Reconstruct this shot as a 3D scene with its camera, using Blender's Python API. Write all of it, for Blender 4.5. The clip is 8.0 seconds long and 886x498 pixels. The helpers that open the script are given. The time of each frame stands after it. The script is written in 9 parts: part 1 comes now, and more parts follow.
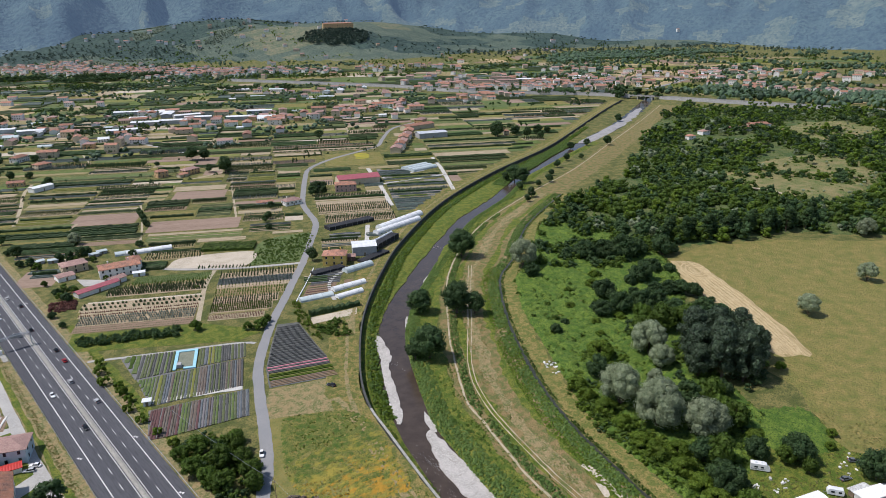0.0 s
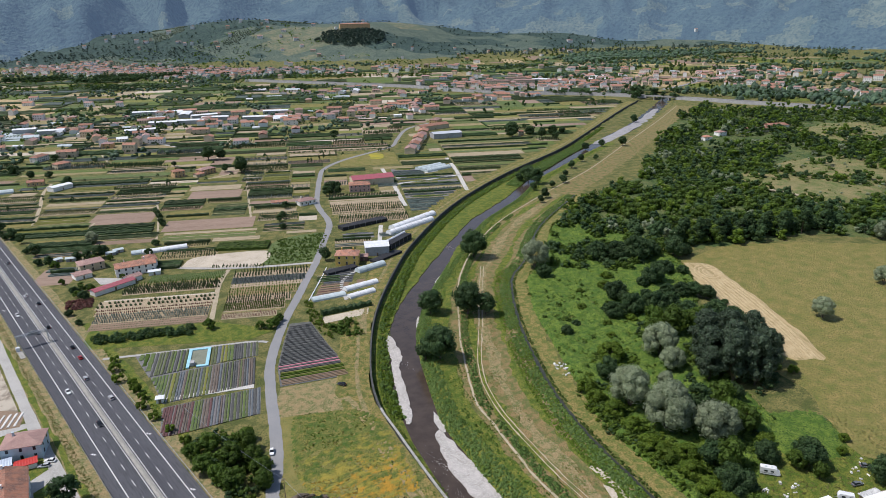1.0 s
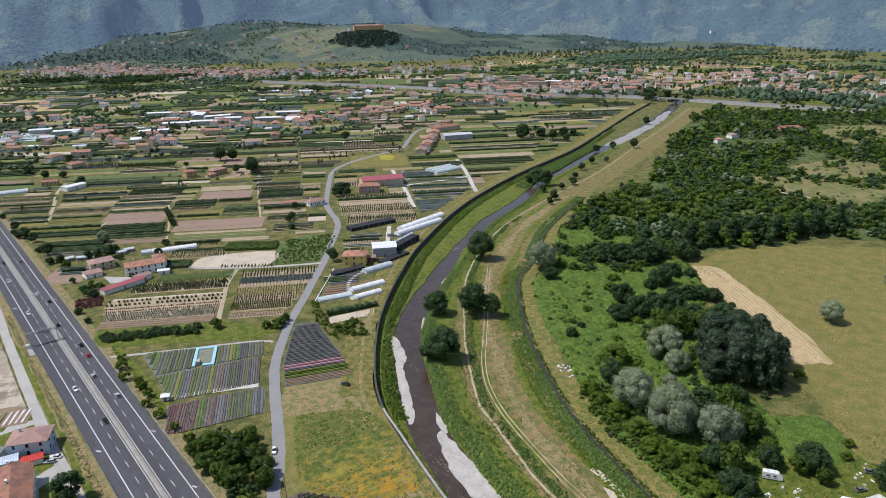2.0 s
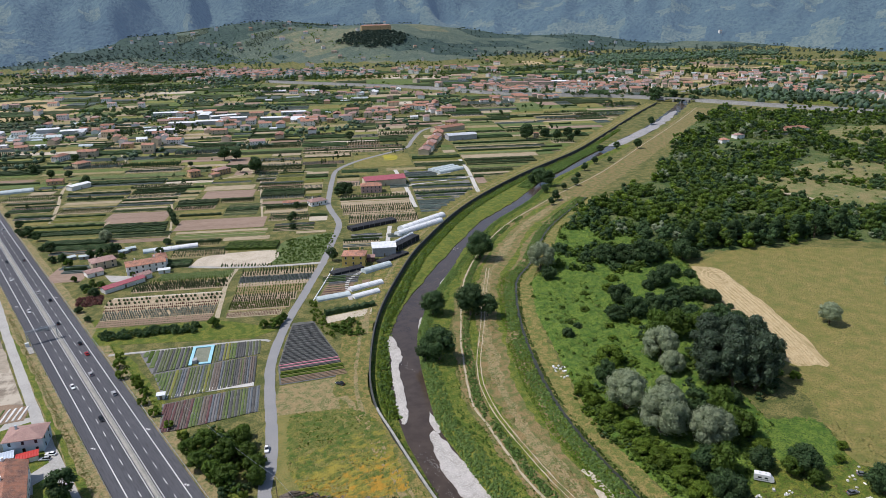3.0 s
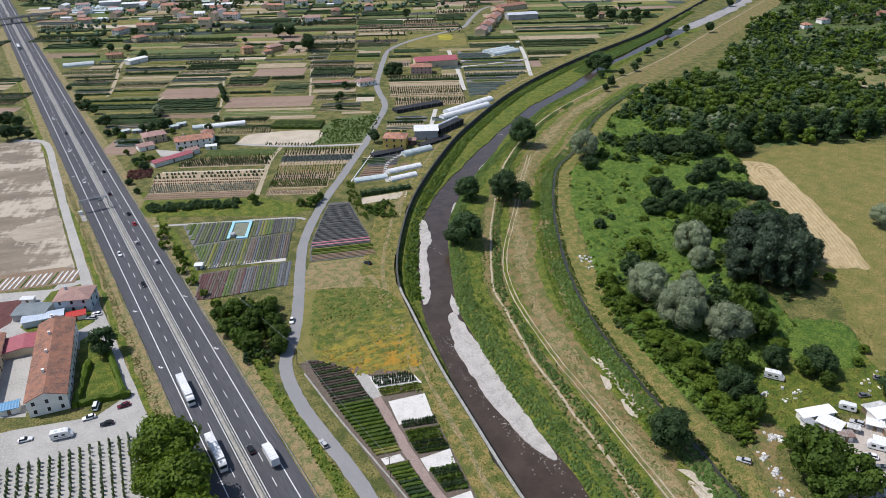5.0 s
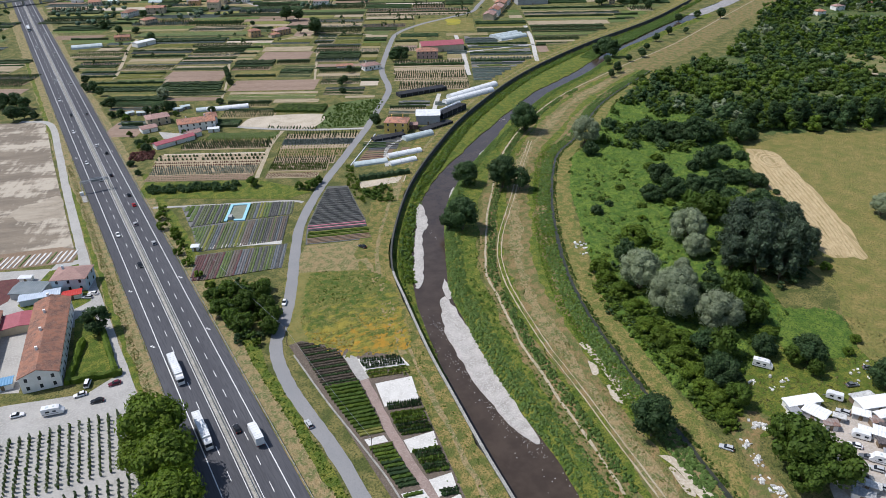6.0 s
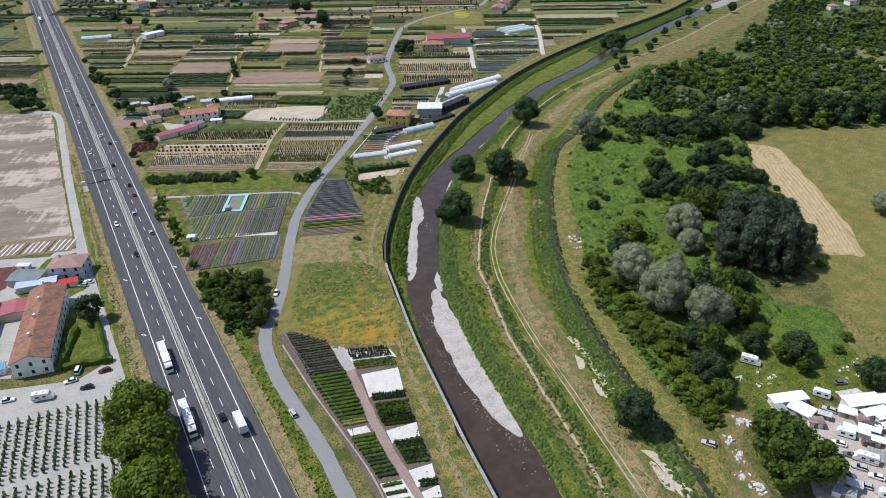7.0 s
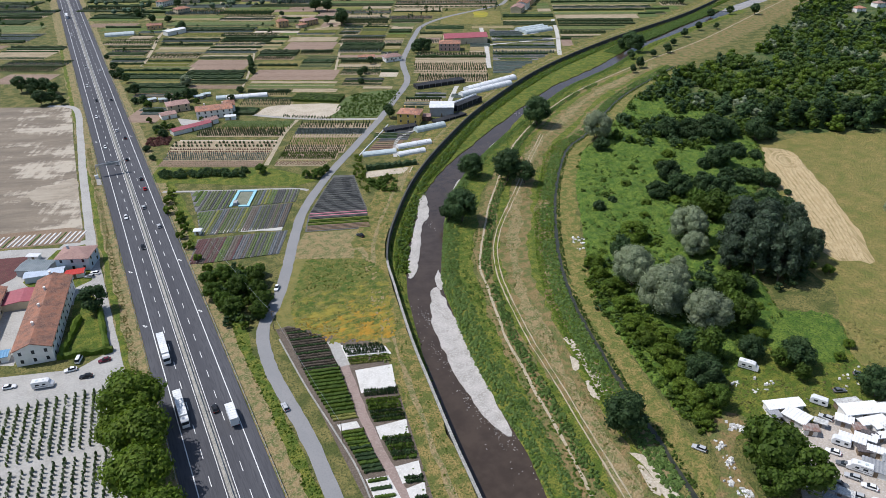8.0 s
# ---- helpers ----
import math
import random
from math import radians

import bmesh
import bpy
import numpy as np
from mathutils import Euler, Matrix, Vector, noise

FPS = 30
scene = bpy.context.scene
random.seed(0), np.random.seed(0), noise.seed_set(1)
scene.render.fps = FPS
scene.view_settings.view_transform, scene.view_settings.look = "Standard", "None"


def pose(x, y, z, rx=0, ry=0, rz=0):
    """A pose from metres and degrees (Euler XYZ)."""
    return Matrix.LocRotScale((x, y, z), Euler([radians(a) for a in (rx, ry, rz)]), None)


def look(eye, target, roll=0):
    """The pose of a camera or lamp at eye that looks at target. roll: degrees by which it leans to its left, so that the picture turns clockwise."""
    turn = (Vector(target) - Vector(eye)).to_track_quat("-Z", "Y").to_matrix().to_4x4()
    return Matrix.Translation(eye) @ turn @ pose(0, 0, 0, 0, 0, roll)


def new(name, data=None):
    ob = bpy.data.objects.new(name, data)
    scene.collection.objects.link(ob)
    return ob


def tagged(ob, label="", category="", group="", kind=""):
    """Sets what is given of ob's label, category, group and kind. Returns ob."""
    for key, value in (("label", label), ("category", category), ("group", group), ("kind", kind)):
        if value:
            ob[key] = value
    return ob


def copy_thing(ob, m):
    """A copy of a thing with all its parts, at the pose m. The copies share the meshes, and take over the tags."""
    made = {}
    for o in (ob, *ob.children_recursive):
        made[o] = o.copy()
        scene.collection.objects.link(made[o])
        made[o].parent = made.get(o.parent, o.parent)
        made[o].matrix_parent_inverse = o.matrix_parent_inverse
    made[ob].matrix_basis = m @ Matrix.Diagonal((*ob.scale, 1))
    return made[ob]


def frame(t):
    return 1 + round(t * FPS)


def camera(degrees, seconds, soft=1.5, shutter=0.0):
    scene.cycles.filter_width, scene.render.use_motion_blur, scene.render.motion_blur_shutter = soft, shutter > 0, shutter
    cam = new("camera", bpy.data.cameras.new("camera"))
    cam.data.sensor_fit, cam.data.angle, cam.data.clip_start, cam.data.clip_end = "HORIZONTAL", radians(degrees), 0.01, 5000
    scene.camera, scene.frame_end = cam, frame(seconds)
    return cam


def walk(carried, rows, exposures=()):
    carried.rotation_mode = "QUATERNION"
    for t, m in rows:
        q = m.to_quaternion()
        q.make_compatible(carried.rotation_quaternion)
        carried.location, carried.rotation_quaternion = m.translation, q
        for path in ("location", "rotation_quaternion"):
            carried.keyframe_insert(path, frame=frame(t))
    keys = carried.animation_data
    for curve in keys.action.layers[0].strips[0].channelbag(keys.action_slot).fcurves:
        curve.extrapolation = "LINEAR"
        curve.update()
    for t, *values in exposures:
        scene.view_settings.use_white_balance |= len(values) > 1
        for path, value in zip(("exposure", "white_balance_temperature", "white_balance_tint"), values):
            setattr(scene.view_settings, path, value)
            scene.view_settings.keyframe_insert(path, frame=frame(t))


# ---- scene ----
cam = camera(64.37, 8.0, soft=0.6)
PATH = [
    (0, (-59.28, -152.03, 157.96), (2.79, -80.60, 125.64), -0.92),
    (0.5, (-58.89, -153.14, 158.21), (2.64, -81.25, 125.87), -0.99),
    (1, (-58.03, -154.24, 158.56), (2.34, -81.34, 126.28), -1.05),
    (1.5, (-56.69, -155.72, 158.63), (2.55, -81.86, 126.44), -1.11),
    (1.7, (-56.22, -156.34, 158.45), (2.84, -82.31, 126.35), -1.08),
    (2.8, (-51.61, -160.61, 158.64), (6.85, -86.08, 126.58), -1.09),
    (3, (-50.71, -161.51, 158.66), (7.31, -86.62, 126.63), -1.12),
    (3.2, (-49.66, -162.36, 158.50), (7.57, -86.85, 126.51), -1.14),
    (3.5, (-47.81, -163.85, 158.12), (7.71, -87.80, 124.46), -1.14),
    (3.8, (-45.58, -165.20, 157.90), (7.66, -89.11, 120.79), -1.18),
    (4, (-44.56, -166.15, 157.72), (7.25, -90.27, 118.26), -1.13),
    (4.2, (-43.12, -167.21, 157.70), (7.22, -91.56, 115.96), -1.14),
    (4.5, (-41.00, -168.73, 157.92), (7.49, -93.50, 113.32), -1.15),
    (4.7, (-39.31, -169.79, 158.04), (8.29, -94.65, 112.34), -1.19),
    (5.8, (-31.71, -175.38, 157.15), (13.35, -100.09, 109.19), -1.10),
    (6, (-30.22, -176.41, 157.14), (14.38, -101.09, 108.79), -1.10),
    (6.5, (-26.46, -179.01, 156.75), (17.27, -103.56, 107.83), -1.09),
    (7, (-22.64, -181.59, 156.54), (20.06, -105.61, 107.51), -1.09),
    (7.5, (-18.40, -184.09, 156.18), (23.05, -107.42, 107.15), -1.12),
    (8, (-14.44, -186.64, 155.90), (25.34, -109.06, 106.91), -1.10),
]
walk(cam, [(t, look(eye, target, roll)) for t, eye, target, roll in PATH], [(0.0, 0.0, 6380, 13.0), (4.0, 0.0, 6380, 13.0), (6.5, 0.0, 6250, 11.5), (8.0, 0.0, 6250, 11.5)])

# ---- light ----
SUN_AZ, SUN_EL = 305.0, 58.0      # compass-like: degrees clockwise from +y, and height
world = bpy.data.worlds.new("sky")
scene.world = world
world.use_nodes = True
sky = world.node_tree.nodes.new("ShaderNodeTexSky")
sky.sky_type, sky.sun_disc = "NISHITA", False
sky.sun_elevation, sky.sun_rotation = radians(SUN_EL), radians(SUN_AZ)
back = world.node_tree.nodes["Background"]
back.inputs["Strength"].default_value = 0.125
world.node_tree.links.new(sky.outputs[0], back.inputs["Color"])
sun = new("sun", bpy.data.lights.new("sun", "SUN"))
sun.data.energy, sun.data.angle, sun.data.color = 4.1, radians(0.5), (1.0, 0.965, 0.92)
_a, _e = radians(SUN_AZ), radians(SUN_EL)
sun.matrix_world = look((0, 0, 400), Vector((0, 0, 400)) - Vector((math.sin(_a) * math.cos(_e), math.cos(_a) * math.cos(_e), math.sin(_e))))

# ---- materials ----
def colour(c):
    return (c[0], c[1], c[2], 1.0)


def surface(name, c1, c2, size=4.0, c3=None, fine=0.35, rough=0.9, bump=0.4, island=0.0, per_object=0.0, stretch=None, contrast=0.25, metal=0.0, spec=0.3):
    """Two-scale noise between c1 and c2 (patches of `size` metres) with specks of c3 (`fine` metres) and a fine relief."""
    m = bpy.data.materials.new(name)
    m.use_nodes = True
    nt, ln = m.node_tree, m.node_tree.links
    bsdf = nt.nodes["Principled BSDF"]
    bsdf.inputs["Roughness"].default_value = rough
    bsdf.inputs["Metallic"].default_value = metal
    bsdf.inputs["Specular IOR Level"].default_value = spec
    geo = nt.nodes.new("ShaderNodeNewGeometry")
    vec = geo.outputs["Position"]
    if stretch:
        mp = nt.nodes.new("ShaderNodeMapping")
        mp.vector_type = "TEXTURE"
        mp.inputs["Rotation"].default_value = (0, 0, radians(stretch[0]))
        mp.inputs["Scale"].default_value = (stretch[1], 1, 1)
        ln.new(vec, mp.inputs["Vector"])
        vec = mp.outputs[0]
    def noise_at(metres, detail):
        n = nt.nodes.new("ShaderNodeTexNoise")
        n.inputs["Scale"].default_value = 1.0 / metres
        n.inputs["Detail"].default_value = detail
        n.inputs["Roughness"].default_value = 0.6
        ln.new(vec, n.inputs["Vector"])
        return n
    big, small = noise_at(size, 5), noise_at(fine, 3)
    ramp = nt.nodes.new("ShaderNodeValToRGB")
    ramp.color_ramp.elements[0].position, ramp.color_ramp.elements[1].position = 0.5 - contrast / 2, 0.5 + contrast / 2
    ramp.color_ramp.elements[0].color, ramp.color_ramp.elements[1].color = colour(c1), colour(c2)
    ln.new(big.outputs["Fac"], ramp.inputs["Fac"])
    out = ramp.outputs["Color"]
    if c3:
        r2 = nt.nodes.new("ShaderNodeValToRGB")
        r2.color_ramp.elements[0].position, r2.color_ramp.elements[1].position = 0.46, 0.66
        ln.new(small.outputs["Fac"], r2.inputs["Fac"])
        mix = nt.nodes.new("ShaderNodeMix")
        mix.data_type = "RGBA"
        ln.new(r2.outputs["Color"], mix.inputs["Factor"])
        ln.new(out, mix.inputs["A"])
        mix.inputs["B"].default_value = colour(c3)
        out = mix.outputs["Result"]
    for amount, source in ((island, "Random Per Island"), (per_object, "Random")):
        if amount:
            src = geo if source == "Random Per Island" else nt.nodes.new("ShaderNodeObjectInfo")
            mr = nt.nodes.new("ShaderNodeMapRange")
            mr.inputs["To Min"].default_value, mr.inputs["To Max"].default_value = 1 - amount, 1 + amount
            ln.new(src.outputs[source], mr.inputs["Value"])
            hs = nt.nodes.new("ShaderNodeHueSaturation")
            ln.new(mr.outputs[0], hs.inputs["Value"])
            ln.new(out, hs.inputs["Color"])
            out = hs.outputs["Color"]
    ln.new(out, bsdf.inputs["Base Color"])
    if bump:
        b = nt.nodes.new("ShaderNodeBump")
        b.inputs["Strength"].default_value = bump
        b.inputs["Distance"].default_value = fine
        ln.new(small.outputs["Fac"], b.inputs["Height"])
        ln.new(b.outputs[0], bsdf.inputs["Normal"])
    return m


def plain(name, c, rough=0.5, metal=0.0, wear=0.12, size=1.2):
    d = tuple(max(0.0, v * (1 - wear)) for v in c)
    return surface(name, c, d, size=size, fine=0.12, rough=rough, bump=0.05, metal=metal)


def leafy(m, share=0.48):
    """Lets part of the light through the leaves."""
    nt = m.node_tree
    bsdf, out = nt.nodes["Principled BSDF"], nt.nodes["Material Output"]
    tr = nt.nodes.new("ShaderNodeBsdfTranslucent")
    mix = nt.nodes.new("ShaderNodeMixShader")
    mix.inputs["Fac"].default_value = share
    src = bsdf.inputs["Base Color"].links[0].from_socket
    nt.links.new(src, tr.inputs["Color"])
    nt.links.new(bsdf.outputs[0], mix.inputs[1])
    nt.links.new(tr.outputs[0], mix.inputs[2])
    nt.links.new(mix.outputs[0], out.inputs["Surface"])
    return m


GRASS = surface("grass", (0.088, 0.104, 0.024), (0.215, 0.185, 0.062), 7, (0.052, 0.068, 0.017), 0.8, contrast=0.16, bump=1.0)
DRY = surface("dry_grass", (0.285, 0.21, 0.1), (0.12, 0.14, 0.044), 3.2, (0.34, 0.262, 0.14), 0.7, contrast=0.14, bump=1.0)
LUSH = surface("lush_grass", (0.08, 0.124, 0.013), (0.185, 0.19, 0.03), 3.6, (0.046, 0.074, 0.008), 0.6, contrast=0.16, bump=1.0)
MEADOW = surface("mown_meadow", (0.27, 0.208, 0.07), (0.14, 0.152, 0.034), 7, (0.15, 0.145, 0.04), 1.3, contrast=0.3, bump=1.0)
WEEDS = surface("flowering_weeds", (0.125, 0.14, 0.036), (0.21, 0.19, 0.06), 5, (0.22, 0.18, 0.05), 0.8, contrast=0.2, bump=0.8)
STRAW = surface("straw", (0.43, 0.32, 0.165), (0.28, 0.22, 0.1), 2.2, (0.47, 0.37, 0.21), 0.6, stretch=(57, 14), contrast=0.16, bump=0.7)
SOIL = surface("soil", (0.2, 0.135, 0.085), (0.15, 0.1, 0.06), 5, (0.24, 0.17, 0.11), 0.6)
TAN = surface("dry_tan_soil", (0.36, 0.285, 0.185), (0.26, 0.21, 0.125), 5, (0.42, 0.34, 0.235), 0.6, contrast=0.2)
TILLED = surface("tilled_soil", (0.24, 0.17, 0.115), (0.19, 0.13, 0.085), 10, (0.27, 0.2, 0.14), 0.7)
SAND = surface("pale_earth", (0.5, 0.43, 0.33), (0.38, 0.32, 0.24), 10, (0.55, 0.49, 0.39), 0.9)
GRAVEL = surface("gravel", (0.43, 0.4, 0.37), (0.31, 0.29, 0.26), 4, (0.55, 0.52, 0.48), 0.5)
CONCRETE = surface("concrete", (0.42, 0.4, 0.36), (0.3, 0.29, 0.26), 3, (0.2, 0.2, 0.18), 0.5, bump=0.2)
ASPHALT = surface("asphalt", (0.066, 0.067, 0.075), (0.09, 0.091, 0.099), 12, (0.058, 0.058, 0.065), 0.4, rough=0.85, bump=0.15, stretch=(90, 14))
OLD_ASPHALT = surface("worn_asphalt", (0.235, 0.235, 0.235), (0.265, 0.26, 0.255), 14, (0.22, 0.22, 0.22), 0.4, rough=0.85, bump=0.15)
PAINT = plain("road_paint", (0.78, 0.78, 0.76), 0.6)
STEEL = surface("galvanised_steel", (0.42, 0.44, 0.46), (0.33, 0.35, 0.37), 1.0, rough=0.45, metal=0.6, bump=0.05)
LEAF_DARK = surface("dark_foliage", (0.05, 0.098, 0.034), (0.092, 0.148, 0.05), 6.0, (0.034, 0.072, 0.027), 0.5, island=0.28, per_object=0.2, contrast=0.3, rough=0.6, bump=0.7)
LEAF_MID = surface("green_foliage", (0.077, 0.136, 0.018), (0.132, 0.2, 0.029), 6.0, (0.054, 0.102, 0.014), 0.45, island=0.28, per_object=0.22, contrast=0.3, rough=0.6, bump=0.7)
LEAF_LIGHT = surface("light_foliage", (0.105, 0.174, 0.016), (0.175, 0.242, 0.027), 6.0, (0.074, 0.13, 0.012), 0.45, island=0.25, per_object=0.2, contrast=0.3, rough=0.6, bump=0.7)
LEAF_GROVE = surface("blackish_poplar_foliage", (0.045, 0.078, 0.038), (0.075, 0.118, 0.058), 3.0, (0.15, 0.19, 0.135), 0.4, island=0.4, contrast=0.3, rough=0.5, bump=0.7)
LEAF_REED = surface("reed_foliage", (0.135, 0.225, 0.05), (0.19, 0.275, 0.075), 5.0, (0.09, 0.16, 0.034), 0.4, island=0.25, rough=0.6, bump=0.5)
LEAF_SILVER = surface("silver_foliage", (0.28, 0.33, 0.195), (0.375, 0.42, 0.265), 3.0, (0.17, 0.215, 0.12), 0.45, island=0.16, per_object=0.12, rough=0.6, bump=0.6)
LEAF_BLUE = surface("bluish_foliage", (0.125, 0.165, 0.14), (0.175, 0.215, 0.19), 2.0, island=0.35, per_object=0.15, rough=0.6, bump=0)
LEAF_RED = surface("reddish_foliage", (0.13, 0.05, 0.045), (0.17, 0.08, 0.06), 2.0, island=0.35, rough=0.6, bump=0)
YELLOW_LEAF = surface("yellow_weeds", (0.3, 0.27, 0.07), (0.24, 0.235, 0.065), 3, island=0.25, rough=0.7, bump=0)
ORANGE_LEAF = surface("orange_weeds", (0.5, 0.3, 0.03), (0.36, 0.26, 0.05), 3, island=0.25, rough=0.7, bump=0)
OLIVE_LEAF = surface("olive_weeds", (0.19, 0.2, 0.06), (0.25, 0.235, 0.085), 3, island=0.25, rough=0.7, bump=0)
for leaf_mat in (YELLOW_LEAF, ORANGE_LEAF, OLIVE_LEAF):
    leafy(leaf_mat)
leafy(LEAF_REED)
LEAF_CROP = surface("muted_foliage", (0.07, 0.105, 0.042), (0.115, 0.15, 0.064), 7.0, (0.05, 0.08, 0.032), 0.5, island=0.3, contrast=0.3, rough=0.6, bump=0.5)
for leaf_mat in (LEAF_CROP, LEAF_DARK, LEAF_GROVE, LEAF_MID, LEAF_LIGHT, LEAF_SILVER, LEAF_BLUE, LEAF_RED):
    leafy(leaf_mat)
BARK = surface("bark", (0.12, 0.09, 0.065), (0.08, 0.06, 0.045), 0.6, fine=0.1)
TERRACOTTA = surface("roof_tiles", (0.41, 0.18, 0.11), (0.17, 0.1, 0.078), 2.6, (0.4, 0.23, 0.165), 0.35, per_object=0.18, rough=0.85)
TERRA_PINK = surface("faded_roof_tiles", (0.34, 0.21, 0.18), (0.25, 0.155, 0.135), 2.2, (0.4, 0.27, 0.23), 0.35, per_object=0.15, rough=0.85)
RED_SHEET = surface("red_sheet_roof", (0.36, 0.1, 0.12), (0.3, 0.085, 0.1), 2.0, rough=0.6, bump=0.1)
WHITE_WALL = surface("white_render", (0.8, 0.78, 0.74), (0.7, 0.68, 0.63), 2.5, rough=0.9, bump=0.1, per_object=0.08)
CREAM_WALL = surface("cream_render", (0.6, 0.5, 0.36), (0.52, 0.43, 0.3), 2.5, rough=0.9, bump=0.1, per_object=0.12)
YELLOW_WALL = surface("yellow_render", (0.66, 0.46, 0.13), (0.58, 0.4, 0.11), 2.5, rough=0.9, bump=0.1)
GREY_WALL = surface("grey_block_wall", (0.4, 0.4, 0.4), (0.33, 0.33, 0.33), 2.5, rough=0.9, bump=0.1)
BLUE_WALL = surface("pale_blue_render", (0.5, 0.58, 0.62), (0.43, 0.5, 0.54), 2.5, rough=0.9, bump=0.1)
ORANGE_WALL = surface("orange_render", (0.58, 0.38, 0.2), (0.5, 0.32, 0.17), 2.5, rough=0.9, bump=0.1)
WHITE_SHEET = surface("white_sheeting", (0.75, 0.76, 0.76), (0.62, 0.63, 0.63), 3.0, rough=0.5, bump=0.08)
PALE_SHEET = surface("pale_film", (0.52, 0.58, 0.58), (0.42, 0.48, 0.48), 3.0, rough=0.35, bump=0.08)
BLACK_NET = surface("black_netting", (0.02, 0.021, 0.024), (0.035, 0.036, 0.04), 3.0, rough=0.8)
GLASS_DARK = plain("window_glass", (0.03, 0.035, 0.04), 0.1)
WOOD = surface("weathered_wood", (0.24, 0.18, 0.12), (0.17, 0.125, 0.085), 1.0)

# ---- building helpers ----
def mesh_of(name, verts, faces, mats):
    me = bpy.data.meshes.new(name)
    me.from_pydata([tuple(v) for v in verts], [], [tuple(f) for f in faces])
    for m in mats if isinstance(mats, (list, tuple)) else (mats,):
        me.materials.append(m)
    return me


def thing(name, label, category, group="", at=None):
    """An Empty at the base of a thing made of parts."""
    ob = tagged(new(name), label, category, group)
    if at is not None:
        ob.matrix_basis = at
    return ob


def link(name, verts, faces, mat, parent=None, label=""):
    ob = new(name, mesh_of(name, verts, faces, mat))
    ob.parent = parent
    return tagged(ob, label) if label else ob


def part(name, bm, mat, parent, label=""):
    me = bpy.data.meshes.new(name)
    bm.to_mesh(me)
    bm.free()
    me.materials.append(mat)
    ob = new(name, me)
    ob.parent = parent
    return tagged(ob, label) if label else ob


class Solid:
    """Collects boxes, prisms and tubes into one mesh."""
    def __init__(self):
        self.v, self.f = [], []

    def add(self, verts, faces):
        n = len(self.v)
        self.v += [tuple(p) for p in verts]
        self.f += [tuple(i + n for i in q) for q in faces]
        return self

    def box(self, x0, y0, z0, x1, y1, z1, m=None, taper=0.0):
        t = taper
        vs = [(x0, y0, z0), (x1, y0, z0), (x1, y1, z0), (x0, y1, z0), (x0 + t, y0 + t, z1), (x1 - t, y0 + t, z1), (x1 - t, y1 - t, z1), (x0 + t, y1 - t, z1)]
        if m is not None:
            vs = [m @ Vector(p) for p in vs]
        return self.add(vs, [(0, 3, 2, 1), (4, 5, 6, 7), (0, 1, 5, 4), (1, 2, 6, 5), (2, 3, 7, 6), (3, 0, 4, 7)])

    def tube(self, a, b, r0, r1=None, n=8):
        a, b = Vector(a), Vector(b)
        r1 = r0 if r1 is None else r1
        w = (b - a).normalized()
        u = w.orthogonal().normalized()
        v = w.cross(u)
        ring = [(math.cos(2 * math.pi * i / n), math.sin(2 * math.pi * i / n)) for i in range(n)]
        vs = [a + r0 * (c * u + s * v) for c, s in ring] + [b + r1 * (c * u + s * v) for c, s in ring]
        fs = [(i, (i + 1) % n, n + (i + 1) % n, n + i) for i in range(n)] + [tuple(range(n - 1, -1, -1)), tuple(range(n, 2 * n))]
        return self.add(vs, fs)

    def prism(self, outline, y0, y1):
        """An outline in x and z, pushed from y0 to y1."""
        n = len(outline)
        vs = [(x, y0, z) for x, z in outline] + [(x, y1, z) for x, z in outline]
        fs = [(i, n + i, n + (i + 1) % n, (i + 1) % n) for i in range(n)] + [tuple(range(n)), tuple(range(2 * n - 1, n - 1, -1))]
        return self.add(vs, fs)

    def done(self, name, mat, parent=None, label=""):
        return link(name, self.v, self.f, mat, parent, label)


def smooth_line(pts, step=4.0):
    """Points along a smooth curve through pts (Catmull-Rom); works for any number of coordinates."""
    p = [np.array(q, float) for q in pts]
    p = [2 * p[0] - p[1]] + p + [2 * p[-1] - p[-2]]
    out = []
    for a, b, c, d in zip(p, p[1:], p[2:], p[3:]):
        n = max(2, int(np.linalg.norm((c - b)[:2]) / step))
        for i in range(n):
            t = i / n
            out.append(0.5 * (2 * b + (c - a) * t + (2 * a - 5 * b + 4 * c - d) * t * t + (3 * b - a - 3 * c + d) * t ** 3))
    return np.array(out + [p[-2]])


def sides(line):
    """Unit vectors to the left of a line in plan."""
    d = np.gradient(line[:, :2], axis=0)
    d /= np.linalg.norm(d, axis=1)[:, None]
    return np.stack([-d[:, 1], d[:, 0]], 1)


def ribbon(name, pts, width, z, mat, label="", category="", kind="structure", step=4.0, wobble=0.0, depth=0.25, parent=None):
    """A strip along a curve, of given width (or x, y, width rows), with a skirt below it."""
    line = smooth_line(pts, step)
    w = line[:, 2] if line.shape[1] > 2 else np.full(len(line), float(width))
    n = sides(line)
    rng = np.random.default_rng(len(name) * 7 + len(pts))
    wl, wr = (w / 2 + wobble * rng.normal(size=len(w)) for _ in range(2))
    left, right = line[:, :2] + n * wl[:, None], line[:, :2] - n * wr[:, None]
    k = len(line)
    zz = np.full(k, z)
    vs = np.concatenate([np.c_[left, zz], np.c_[right, zz], np.c_[left, zz - depth], np.c_[right, zz - depth]])
    fs = []
    for i in range(k - 1):
        fs += [(k + i, k + i + 1, i + 1, i), (i, i + 1, 2 * k + i + 1, 2 * k + i), (k + i + 1, k + i, 3 * k + i, 3 * k + i + 1)]
    ob = link(name, vs.tolist(), fs, mat, parent)
    return tagged(ob, label, category, kind=kind)


